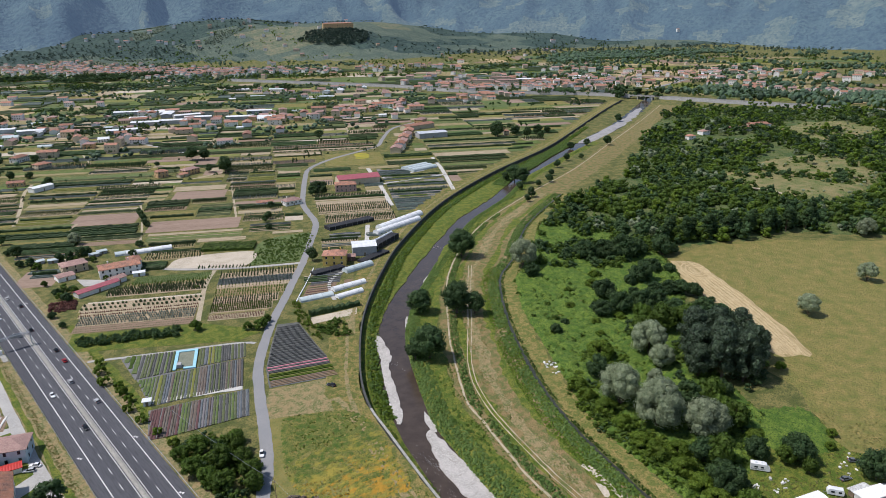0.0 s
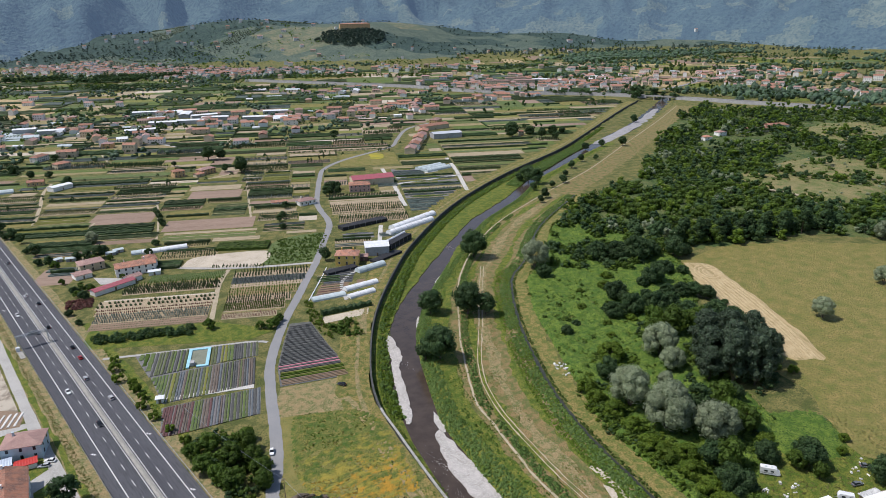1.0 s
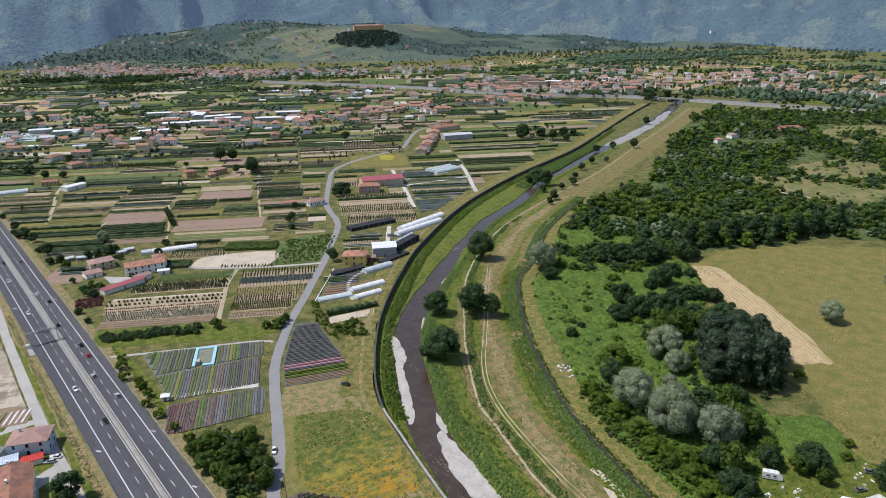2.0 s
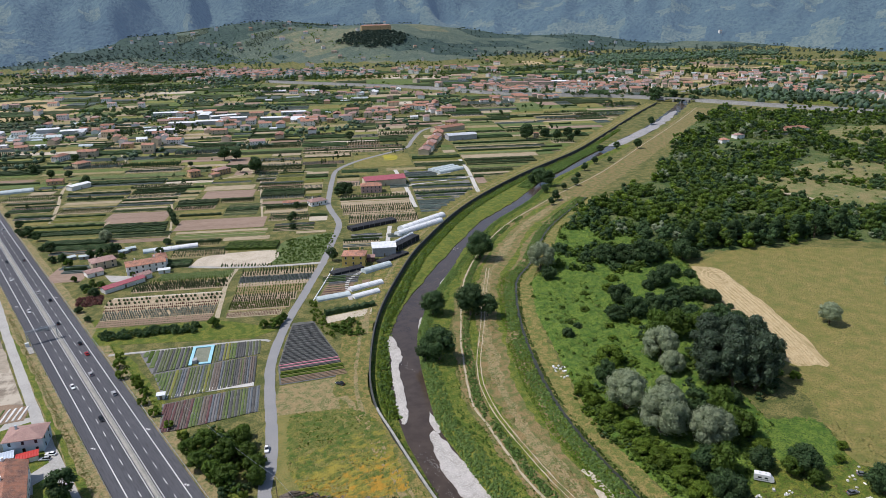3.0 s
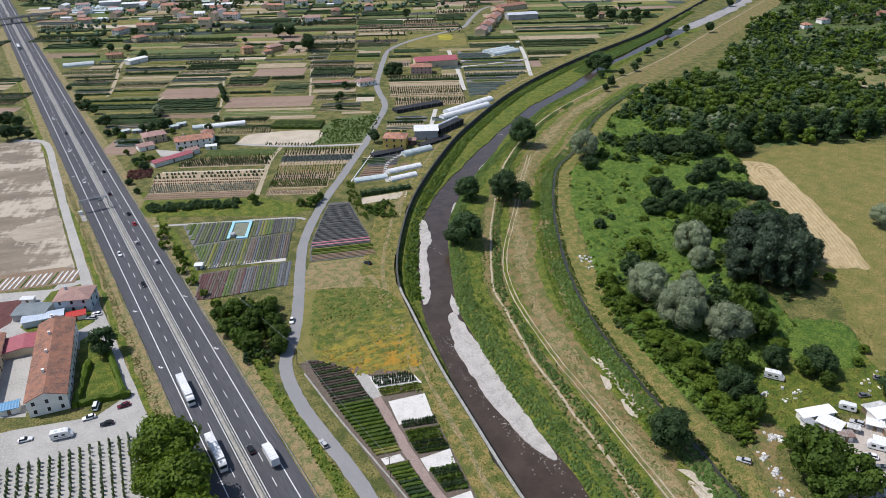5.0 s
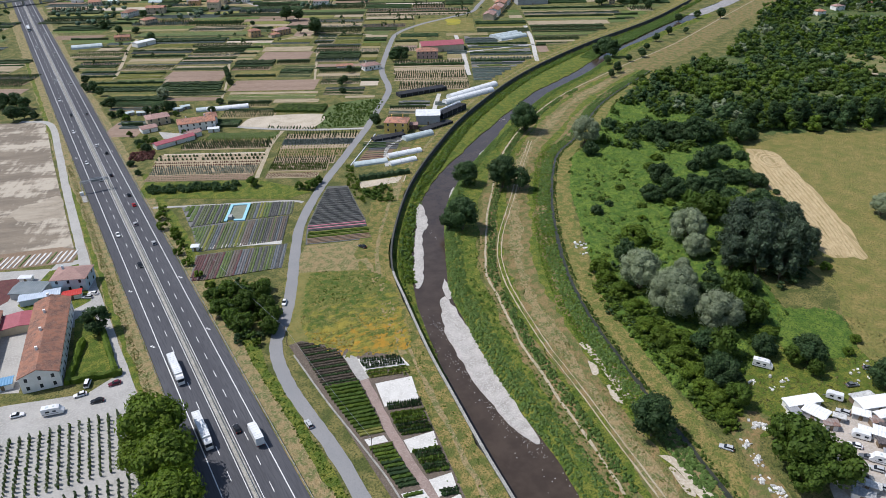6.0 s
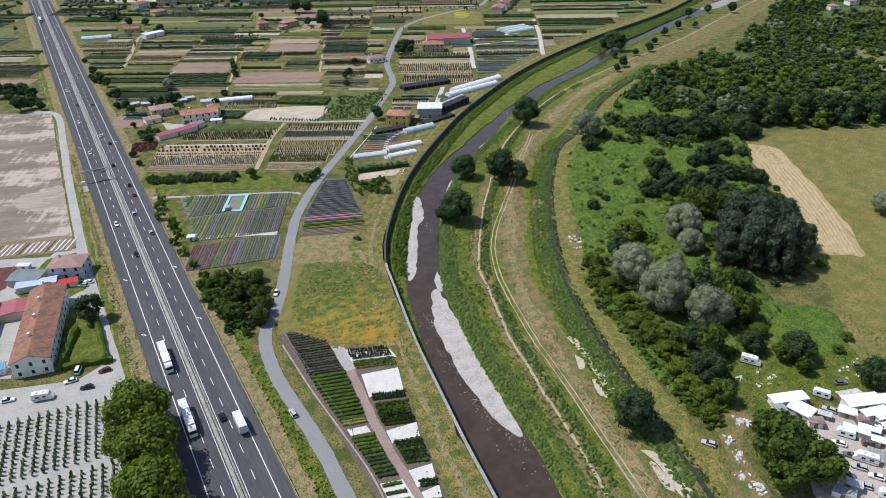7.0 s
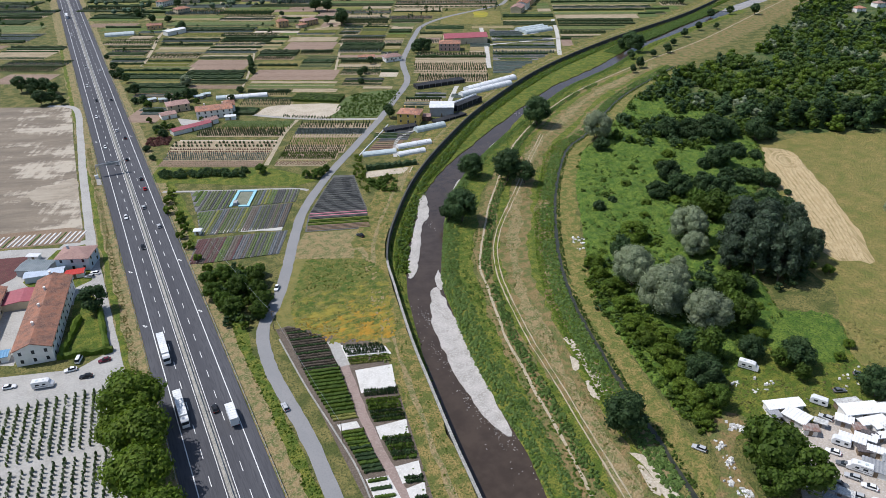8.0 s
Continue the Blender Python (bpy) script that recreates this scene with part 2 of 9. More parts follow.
def patch(name, poly, z, mat, label, category, kind="structure", depth=0.25, smooth=0, wobble=0.0):
    """A piece of ground cover with an outline in plan."""
    pts = [np.array(p, float) for p in poly]
    if smooth:
        pts = list(smooth_line(pts + [pts[0]], smooth)[:-1])
    if wobble:
        rng = np.random.default_rng(len(pts) + int(abs(pts[0][0])))
        shift = rng.normal(size=(len(pts), 2)) * wobble
        shift = (np.roll(shift, 1, 0) + shift * 2 + np.roll(shift, -1, 0)) / 2.6
        pts = [p + q for p, q in zip(pts, shift)]
    n = len(pts)
    vs = [(p[0], p[1], z) for p in pts] + [(p[0], p[1], z - depth) for p in pts]
    area = sum(a[0] * b[1] - b[0] * a[1] for a, b in zip(pts, pts[1:] + pts[:1]))
    top = tuple(range(n)) if area > 0 else tuple(range(n - 1, -1, -1))
    fs = [top] + [(i, n + i, n + (i + 1) % n, (i + 1) % n) for i in range(n)]
    ob = link(name, vs, fs, mat)
    return tagged(ob, label, category, kind=kind)


def along(line):
    d = np.r_[0, np.cumsum(np.linalg.norm(np.diff(line[:, :2], axis=0), axis=1))]
    return d


def scatter_mesh(name, base_v, base_f, places, yaw, scale, mat, label, category, kind="stuff", zscale=None):
    """One mesh of many copies of a small form."""
    bv, n = np.array(base_v, float), len(places)
    c, s = np.cos(yaw), np.sin(yaw)
    sc = np.asarray(scale, float)
    zs = sc if zscale is None else np.asarray(zscale, float)
    x = (bv[None, :, 0] * c[:, None] - bv[None, :, 1] * s[:, None]) * sc[:, None] + places[:, 0:1]
    y = (bv[None, :, 0] * s[:, None] + bv[None, :, 1] * c[:, None]) * sc[:, None] + places[:, 1:2]
    z = bv[None, :, 2] * zs[:, None] + places[:, 2:3]
    vs = np.stack([x, y, z], -1).reshape(-1, 3)
    k = len(bv)
    me = bpy.data.meshes.new(name)
    sizes = {len(f) for f in base_f}
    if len(sizes) == 1:
        fs = (np.array(base_f)[None] + (np.arange(n) * k)[:, None, None]).reshape(-1, sizes.pop())
        me.from_pydata(vs, [], fs)
    else:
        me.from_pydata(vs.tolist(), [], [tuple(i + j * k for i in f) for j in range(n) for f in base_f])
    me.materials.append(mat)
    return tagged(new(name, me), label, category, kind=kind)


def inside(px, py, poly):
    """Which of the points lie inside an outline."""
    px, py = np.asarray(px, float), np.asarray(py, float)
    r = np.zeros(px.shape, bool)
    for (x0, y0), (x1, y1) in zip(poly, poly[1:] + poly[:1]):
        cross = (y0 > py) != (y1 > py)
        r ^= cross & (px < (x1 - x0) * (py - y0) / ((y1 - y0) or 1e-9) + x0)
    return r


def away(px, py, line):
    """Distance to a line in plan, and on which side (positive: left)."""
    px, py = np.asarray(px, float), np.asarray(py, float)
    best, side, pos = np.full(px.shape, 1e9), np.zeros(px.shape), np.zeros(px.shape)
    run = along(np.array(line, float))
    for i, (a, b) in enumerate(zip(line, line[1:])):
        ax, ay, bx, by = a[0], a[1], b[0], b[1]
        dx, dy = bx - ax, by - ay
        t = np.clip(((px - ax) * dx + (py - ay) * dy) / (dx * dx + dy * dy), 0, 1)
        d = np.hypot(px - ax - t * dx, py - ay - t * dy)
        s = np.sign(dx * (py - ay) - dy * (px - ax))
        near = d < best
        best, side = np.where(near, d, best), np.where(near, s, side)
        pos = np.where(near, run[i] + t * np.hypot(dx, dy), pos)
    return best, side, pos

# ---- the lie of the land ----
WALL_LINE = smooth_line([(14, -320), (34, -180), (48, -110), (56, -67), (59.5, -47), (65, -20), (70.5, 6), (80, 42), (87.5, 67), (105, 98), (139, 143), (185, 189), (236, 232), (326, 291), (438, 342), (565, 386), (660, 428), (871, 529), (1009, 590)], 5)
RIVER = smooth_line([(20, -330, 9), (38, -185, 9), (54, -115, 9.5), (64.5, -74, 9.5), (69.5, -56.5, 9.2), (72.2, -41, 8.6), (74.8, -27, 8.2), (78.1, -13, 7.6), (82.8, 5.5, 7.2), (88.7, 24, 7.2), (93.3, 40, 6.6), (101.2, 56, 6.8), (111.3, 74.5, 7.0), (122.3, 93.4, 6.9), (139.6, 119.8, 7.3), (171, 150, 6.6), (209, 179, 5.8), (254, 210.5, 5.3), (306, 244, 5.3), (338, 258.5, 5.5), (378, 276, 5.5), (453, 317, 4.6), (497, 333.5, 4.6), (560, 359, 6), (660, 395, 8), (790, 441, 9), (980, 528, 10), (1120, 600, 8)], 5)
RIVER_THIN, WALL_THIN = RIVER[::3], WALL_LINE[::2]
WATER_Z = -3.4
MOUNDS = [  # x, y, height, spread along x, spread along y
    (1446, 2160, 74, 300, 300), (1130, 2520, 84, 330, 330), (700, 2800, 62, 360, 330), (1800, 2260, 66, 320, 260), (250, 3100, 55, 380, 330),
    (2375, 2000, 48, 330, 330), (2900, 1560, 44, 360, 330), (3300, 1000, 40, 360, 330), (1500, 2800, 95, 420, 330), (2100, 2600, 70, 420, 330), (-250, 3300, 60, 420, 330), (2900, 2150, 52, 360, 330),
]


def land(x, y):
    """Height of the ground."""
    x, y = np.asarray(x, float), np.asarray(y, float)
    z = np.zeros(x.shape)
    for mx, my, h, sx, sy in MOUNDS:
        z += h * np.exp(-((x - mx) / sx) ** 2 - ((y - my) / sy) ** 2)
    r = np.hypot(x, y)
    rough = np.array([noise.fractal(Vector((a / 900, b / 900, 3.7)), 0.9, 2.1, 5) if c > 1300 else 0.0 for a, b, c in zip(x.ravel(), y.ravel(), r.ravel())]).reshape(x.shape)
    z += np.clip((r - 1500) / 800, 0, 1) * 14 * rough * (z > 2)
    near = (x > -10) & (x < 1200) & (y > -420) & (y < 680)
    if not near.any():
        return z
    if x.ndim > 1 or not near.all():
        z[near] = land(x[near], y[near]) if near.sum() < near.size else z[near]
        if near.sum() < near.size:
            return z
    d, s, pos = away(x, y, RIVER_THIN[:, :2])
    hw = np.interp(pos, along(RIVER_THIN), RIVER_THIN[:, 2])
    wd, ws, _ = away(x, y, WALL_THIN)
    left = (ws > 0) & (wd > 1.2)
    bank = np.clip((d - hw + 2.0) / 7.0, 0, 1)
    bank = bank * bank * (3 - 2 * bank)
    deep = np.where(d < hw + 9, -4.4 + 4.2 * bank, 0.0)
    shelf = np.where(s > 0, np.minimum(-4.4 + 1.9 * np.clip((d - hw + 0.5) / 4.0, 0, 1), deep), deep)
    river_side = (~left) & (d < 60)
    z = np.where(river_side, np.where(s > 0, shelf, deep), z)
    return z


def steps(*spans):
    out = []
    for a, b, d in spans:
        out += list(np.arange(a, b, d))
    return np.array(out + [spans[-1][1]], float)


xs = steps((-3000, -400, 200), (-400, -80, 20), (-80, 30, 6), (30, 260, 2.5), (260, 480, 5), (480, 1200, 12), (1200, 4800, 48))
ys = steps((-3000, -400, 200), (-400, -120, 12), (-120, 250, 2.5), (250, 440, 5), (440, 1300, 14), (1300, 4900, 48))
gx, gy = np.meshgrid(xs, ys)
gz = land(gx, gy)
nx, ny = len(xs), len(ys)
idx = np.arange(nx * ny).reshape(ny, nx)
quads = np.stack([idx[:-1, :-1], idx[:-1, 1:], idx[1:, 1:], idx[1:, :-1]], -1).reshape(-1, 4)
ground_mesh = bpy.data.meshes.new("ground")
ground_mesh.from_pydata(np.stack([gx, gy, gz], -1).reshape(-1, 3), [], quads)
# wood and grove slopes carry a bluish haze tint in their base colours
HILL_WOOD = surface("hazy_wooded_slope", (0.036, 0.068, 0.056), (0.062, 0.1, 0.078), 60, (0.024, 0.046, 0.042), 11, bump=1.0)
HILL_GROVE = surface("hazy_grove_slope", (0.082, 0.118, 0.088), (0.132, 0.162, 0.115), 55, (0.05, 0.078, 0.062), 7, bump=1.0)
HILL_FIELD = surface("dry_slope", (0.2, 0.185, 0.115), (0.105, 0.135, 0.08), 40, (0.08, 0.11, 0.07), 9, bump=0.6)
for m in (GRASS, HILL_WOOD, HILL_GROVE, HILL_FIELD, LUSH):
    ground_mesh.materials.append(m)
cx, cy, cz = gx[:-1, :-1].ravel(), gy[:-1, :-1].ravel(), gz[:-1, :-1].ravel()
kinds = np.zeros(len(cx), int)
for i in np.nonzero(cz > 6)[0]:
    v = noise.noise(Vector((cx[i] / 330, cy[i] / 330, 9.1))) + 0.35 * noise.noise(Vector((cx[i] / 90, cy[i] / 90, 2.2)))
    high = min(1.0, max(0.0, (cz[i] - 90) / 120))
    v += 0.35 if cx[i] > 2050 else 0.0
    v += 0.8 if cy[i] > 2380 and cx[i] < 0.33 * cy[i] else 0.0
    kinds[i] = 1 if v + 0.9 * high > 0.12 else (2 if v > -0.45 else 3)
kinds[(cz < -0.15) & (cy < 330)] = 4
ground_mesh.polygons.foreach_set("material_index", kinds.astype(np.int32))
ground_mesh.polygons.foreach_set("use_smooth", np.ones(len(kinds), bool))
ground = tagged(new("ground", ground_mesh), "grassy river plain rising to wooded hills", "ground", kind="structure")

# ---- river ----
WATER = surface("muddy_water", (0.05, 0.036, 0.026), (0.07, 0.051, 0.037), 6, rough=0.16, bump=0.05, fine=0.9, spec=0.35)
ribbon("water", [(a, b, 2 * c + (5 if a < 150 else 3)) for a, b, c in RIVER[::3]], 0, WATER_Z, WATER, "brown shallow river water", "river", step=5, depth=0.05)
patch("gravel_bar", [(97, 38), (96.4, 32), (95.3, 25), (93.5, 15), (91.5, 3), (86, -17), (82.5, -31), (80.5, -43), (78.5, -51), (76.5, -47), (75, -38), (76, -25), (77.5, -12), (81, 5), (85.5, 19), (90, 29), (93.5, 36)], WATER_Z + 0.22, GRAVEL, "pale grey gravel bar beside the brown river", "gravel bar", smooth=1.5, wobble=0.28, depth=0.6)
patch("gravel_bar", [(133, 130), (132.5, 118), (124, 99), (117.5, 92), (109, 77), (97, 56), (92.5, 50), (90.5, 50.5), (94, 59), (102, 73), (108.5, 85), (120, 103), (129, 120)], WATER_Z + 0.22, GRAVEL, "narrow stony bank below the flood wall", "gravel bar", smooth=1.5, wobble=0.28, depth=0.6)
patch("gravel_bar", [(104.5, 50), (102, 41), (98.5, 35), (97.6, 38), (101, 46)], WATER_Z + 0.19, GRAVEL, "slim gravel edge below the reeds", "gravel bar", smooth=2, wobble=0.2, depth=0.6)
patch("gravel_bar", [(160, 132), (157.5, 122), (150, 112.5), (149.5, 119), (155, 127)], WATER_Z + 0.22, GRAVEL, "small pale gravel bar at the river's edge", "gravel bar", smooth=2, wobble=0.3, depth=0.6)
patch("gravel_bar", [(215, 174), (199, 161.5), (192, 155), (192.5, 158), (204, 169)], WATER_Z + 0.22, GRAVEL, "small pale gravel bar in the bend", "gravel bar", smooth=2, wobble=0.3, depth=0.6)


def river_stones(n, seed):
    """Wet stones that break the surface along the shoals."""
    rng = np.random.default_rng(seed)
    spots = ((76.5, -47, 1.6, 5.0, 0.45), (74.5, -33, 0.7, 9.0, 0.3), (77, -8, 0.6, 9.0, 0.22), (84, 18, 0.8, 6.0, 0.2), (73, -62, 2.5, 9.0, 0.12), (80, 30, 1.2, 8.0, 0.08), (121, 98, 1.0, 8.0, 0.15), (250, 214, 1.8, 5.0, 0.3))
    w = np.array([q[4] for q in spots])
    which = rng.choice(len(spots), n, p=w / w.sum())
    s_ = Solid()
    for k in which:
        cx_, cy_, sx_, sy_, _ = spots[k]
        px_, py_, r_ = cx_ + rng.normal() * sx_ + 0.12 * rng.normal() * sy_, cy_ + rng.normal() * sy_, rng.uniform(0.08, 0.24)
        s_.box(-r_, -r_ * 0.7, 0, r_, r_ * 0.7, 0.2 + 0.3 * r_, pose(px_, py_, WATER_Z - 0.12, 0, 0, rng.uniform(0, 180)), taper=r_ * 0.3)
    return tagged(s_.done("river_stones", GRAVEL), "grey stones breaking the shallow water", "stones", kind="stuff")


river_stones(420, 15)
patch("gravel_bar", [(640, 402), (700, 418), (780, 446), (860, 478), (950, 520), (955, 512), (870, 466), (790, 432), (705, 402), (650, 388)], WATER_Z + 0.3, surface("grey_river_gravel", (0.3, 0.29, 0.29), (0.22, 0.215, 0.215), 9, (0.36, 0.35, 0.34), 1.2), "broad grey gravel bed of the river", "gravel bar", smooth=10, wobble=1.0, depth=0.6)

shelf_rows = []
for q_, n_ in zip(RIVER[::2], sides(RIVER)[::2]):
    gap_ = float(away(q_[:1], q_[1:2], WALL_THIN)[0][0])
    wide_ = gap_ - q_[2] - 0.2
    if 135 < q_[0] < 690 and wide_ > 2:
        mid_ = q_[:2] + n_ * (q_[2] + wide_ / 2)
        shelf_rows.append((mid_[0], mid_[1], wide_))
ribbon("bank", shelf_rows, 0, WATER_Z + 0.35, LUSH, "green shelf between flood wall and river", "bank", wobble=0.5, step=5, depth=0.6)

# ---- flood wall ----
def wall_run(name, line, top, thick, foot, mat, label):
    n = sides(line)
    a, b = line[:, :2] + n * thick / 2, line[:, :2] - n * thick / 2
    k = len(line)
    vs = np.concatenate([np.c_[a, np.full(k, foot)], np.c_[a, np.full(k, top)], np.c_[b, np.full(k, top)], np.c_[b, np.full(k, foot)]])
    fs = []
    for i in range(k - 1):
        for j in range(3):
            fs.append((j * k + i, j * k + i + 1, (j + 1) * k + i + 1, (j + 1) * k + i))
    fs += [(0, k, 2 * k, 3 * k), (k - 1, 4 * k - 1, 3 * k - 1, 2 * k - 1)]
    ob = link(name, vs.tolist(), fs, mat)
    return tagged(ob, label, "wall", kind="structure") if label else ob


FLOOD_CONCRETE = surface("stained_concrete", (0.075, 0.075, 0.07), (0.045, 0.05, 0.045), 4, (0.11, 0.11, 0.1), 0.6, bump=0.2)
wall_run("flood_wall", WALL_LINE, 0.75, 0.8, -4.6, FLOOD_CONCRETE, "long weathered concrete flood wall along the river")

wall_run("coping", WALL_LINE[(WALL_LINE[:, 1] > -260) & (WALL_LINE[:, 1] < 64)], 0.86, 0.95, 0.6, CONCRETE, "pale concrete coping on the flood wall")

# ---- motorway ----
Y0, Y1 = -500.0, 2600.0
def strip(name, x0, x1, y0, y1, z, mat, label="", parent=None, kind="structure", category="road", depth=0.3):
    s = Solid().box(x0, y0, z - depth, x1, y1, z)
    ob = s.done(name, mat, parent)
    return tagged(ob, label, category, kind=kind) if label else ob


motorway = strip("road", -17.4, 8.0, Y0, Y1, 0.3, ASPHALT, "dark asphalt motorway with four lanes and shoulders")
Z = 0.304
for name, x in (("edge_line", -13.3), ("edge_line", 4.2)):
    strip(name, x - 0.14, x + 0.14, Y0, Y1, Z + 0.004, PAINT, parent=motorway, depth=0.006)
for x in (-6.15, -3.2):
    strip("edge_line", x - 0.1, x + 0.1, Y0, Y1, Z + 0.004, PAINT, parent=motorway, depth=0.006)
dash_mesh = mesh_of("dash", *[(lambda s: (s.v, s.f))(Solid().box(-0.1, 0, 0, 0.1, 4.4, 0.006))][0], PAINT)
for k in range(-8, 60):
    for x, off in ((0.0, -4.4), (-9.35, -6.0)):
        d = new("dash", dash_mesh)
        d.parent, d.location = motorway, (x, 12.0 * k + off, Z)
def lane_mark(x, y):
    """A small painted distance mark: two arrow heads joined by a bar."""
    s_ = Solid()
    for sg in (-1, 1):
        s_.add([(x + sg * 0.35, y, Z + 0.005), (x + sg * 0.35 - 0.55, y - sg * 0.9, Z + 0.005), (x + sg * 0.35 + 0.55, y - sg * 0.9, Z + 0.005)], [(0, 1, 2) if sg < 0 else (0, 1, 2)])
    s_.box(x - 0.6, y - 0.1, Z, x + 0.6, y + 0.1, Z + 0.006)
    return s_.done("distance_mark", PAINT, motorway)


for mark_y in (62.3, 108.0, 290.0):
    lane_mark(-15.4, mark_y)
    lane_mark(5.3, mark_y + 0.4)
far_dashes = Solid()
for k in range(60, 160):
    for x in (0.0, -9.35):
        far_dashes.box(x - 0.1, 12.0 * k, Z, x + 0.1, 12.0 * k + 4.4, Z + 0.006)
tagged(far_dashes.done("far_dashes", PAINT, motorway), kind="stuff")

# ---- local road ----
ROAD = [(14, -160), (18, -90), (20, -50), (21, -30), (20.5, -10), (20, 12), (21.5, 28), (25, 41), (35, 57), (45, 78), (57, 105), (70, 131), (95, 166), (119, 194), (141, 220), (159, 241), (186, 276), (208, 305), (217.5, 323), (226, 347), (237, 373), (260, 411), (288, 455), (308, 484), (330, 503), (364, 520), (417, 536), (446, 548), (480, 584), (540, 640), (607, 662)]
ribbon("road", ROAD, 4.8, 0.14, OLD_ASPHALT, "worn pale asphalt country lane", "road", wobble=0.12, step=3)

# ---- trees ----
def lobes(rng, n, rx, rz, z0, flat=1.0):
    """Centres and radii of the lobes of a crown."""
    out = []
    for i in range(n):
        a, h = rng.uniform(0, 2 * math.pi), rng.uniform(-0.8, 1.0)
        w = math.sqrt(max(0.05, 1 - h * h)) * rng.uniform(0.35, 0.75)
        out.append((rx * w * math.cos(a), rx * w * math.sin(a), z0 + rz * 0.72 * h, rng.uniform(0.2, 0.42) * min(rx, rz) * flat))
    return out


def crown_mesh(rng, spots, leaves, size, squash=0.9, body=0.68, loose=(0.68, 1.16)):
    """Leaf clumps spread over lobes, each a bent little blade cluster, around a rough inner body."""
    vs, fs = [], []
    w = np.array([s[3] ** 2 for s in spots])
    counts = np.maximum(6, (leaves * w / w.sum()).astype(int))
    for (x, y, z, r), n in zip(spots, counts):
        u = rng.normal(size=(n, 3))
        u /= np.linalg.norm(u, axis=1)[:, None]
        u = u[(u[:, 2] > -0.75)]
        c = np.array([x, y, z]) + u * (r * rng.uniform(*loose, size=len(u)))[:, None] * np.array([1, 1, squash])
        t = np.cross(u, rng.normal(size=u.shape))
        t /= np.linalg.norm(t, axis=1)[:, None] + 1e-9
        tilt = u + 0.32 * rng.normal(size=u.shape)
        tilt /= np.linalg.norm(tilt, axis=1)[:, None]
        b = np.cross(tilt, t)
        s = (size * rng.uniform(0.6, 1.35, size=len(u)))[:, None]
        k = len(vs)
        q = np.stack([c - t * s - b * s * 0.55, c + t * s * 0.2 - b * s, c + t * s + b * s * 0.5, c - t * s * 0.1 + b * s], 1) + 0.1 * size * rng.normal(size=(len(u), 4, 3))
        vs += q.reshape(-1, 3).tolist()
        fs += [(k + 4 * i, k + 4 * i + 1, k + 4 * i + 2, k + 4 * i + 3) for i in range(len(u))]
        # the inner body of this lobe
        bm = bmesh.new()
        bmesh.ops.create_icosphere(bm, subdivisions=1, radius=r * body)
        k = len(vs)
        vs += [(v.co.x * rng.uniform(0.85, 1.1) + x, v.co.y * rng.uniform(0.85, 1.1) + y, v.co.z * squash + z) for v in bm.verts]
        fs += [tuple(k + v.index for v in f.verts) for f in bm.faces]
        bm.free()
    return vs, fs


def tree_kind(name, seed, height, radius, mat, leaves=1500, size=0.42, trunk=0.3, n_lobes=16, low=0.18, label="", category="tree", body=0.68, loose=(0.68, 1.16)):
    """A tree of 1:1 size: trunk with limbs, and a crown. Returns its Empty, out of sight far below; copies are placed."""
    rng = np.random.default_rng(seed)
    base = thing(name, label, category)
    rz = height * (1 - low) / 2
    spots = lobes(rng, n_lobes, radius, rz, height * low + rz)
    s = Solid()
    top = height * (low + 0.45)
    s.tube((0, 0, -0.3), (0.1, 0, height * low), trunk, trunk * 0.75, 8)
    s.tube((0.1, 0, height * low), (0, 0.1, top), trunk * 0.75, trunk * 0.3, 7)
    for x, y, z, r in spots[:7]:
        s.tube((0.05, 0, height * low * rng.uniform(0.8, 1.5)), (x * 0.8, y * 0.8, z), trunk * 0.4, trunk * 0.1, 5)
    s.done("trunk", BARK, base)
    v, f = crown_mesh(rng, spots, leaves, size, body=body, loose=loose)
    link("crown", v, f, mat, base)
    return base


def plant(kind, x, y, size=1.0, turn=None, label="", group="", z=None):
    t = random.uniform(0, 360) if turn is None else turn
    zz = float(land(np.array([x]), np.array([y]))[0]) if z is None else z
    size *= 1.32
    ob = copy_thing(kind, pose(x, y, zz, 0, 0, t) @ Matrix.Diagonal((size, size, size * random.uniform(0.85, 1.0), 1)))
    return tagged(ob, label, "", group)


def grow(key, rows, tall=1.0, group="", label=""):
    """Trees by place and width of crown."""
    for x, y, d in rows:
        wide = d / (1.9 * SPREAD[key])
        zz = float(land(np.array([x]), np.array([y]))[0])
        ob = copy_thing(KINDS[key], pose(x, y, zz, 0, 0, random.uniform(0, 360)) @ Matrix.Diagonal((wide, wide, wide * tall * random.uniform(0.9, 1.08), 1)))
        tagged(ob, label, "", group)


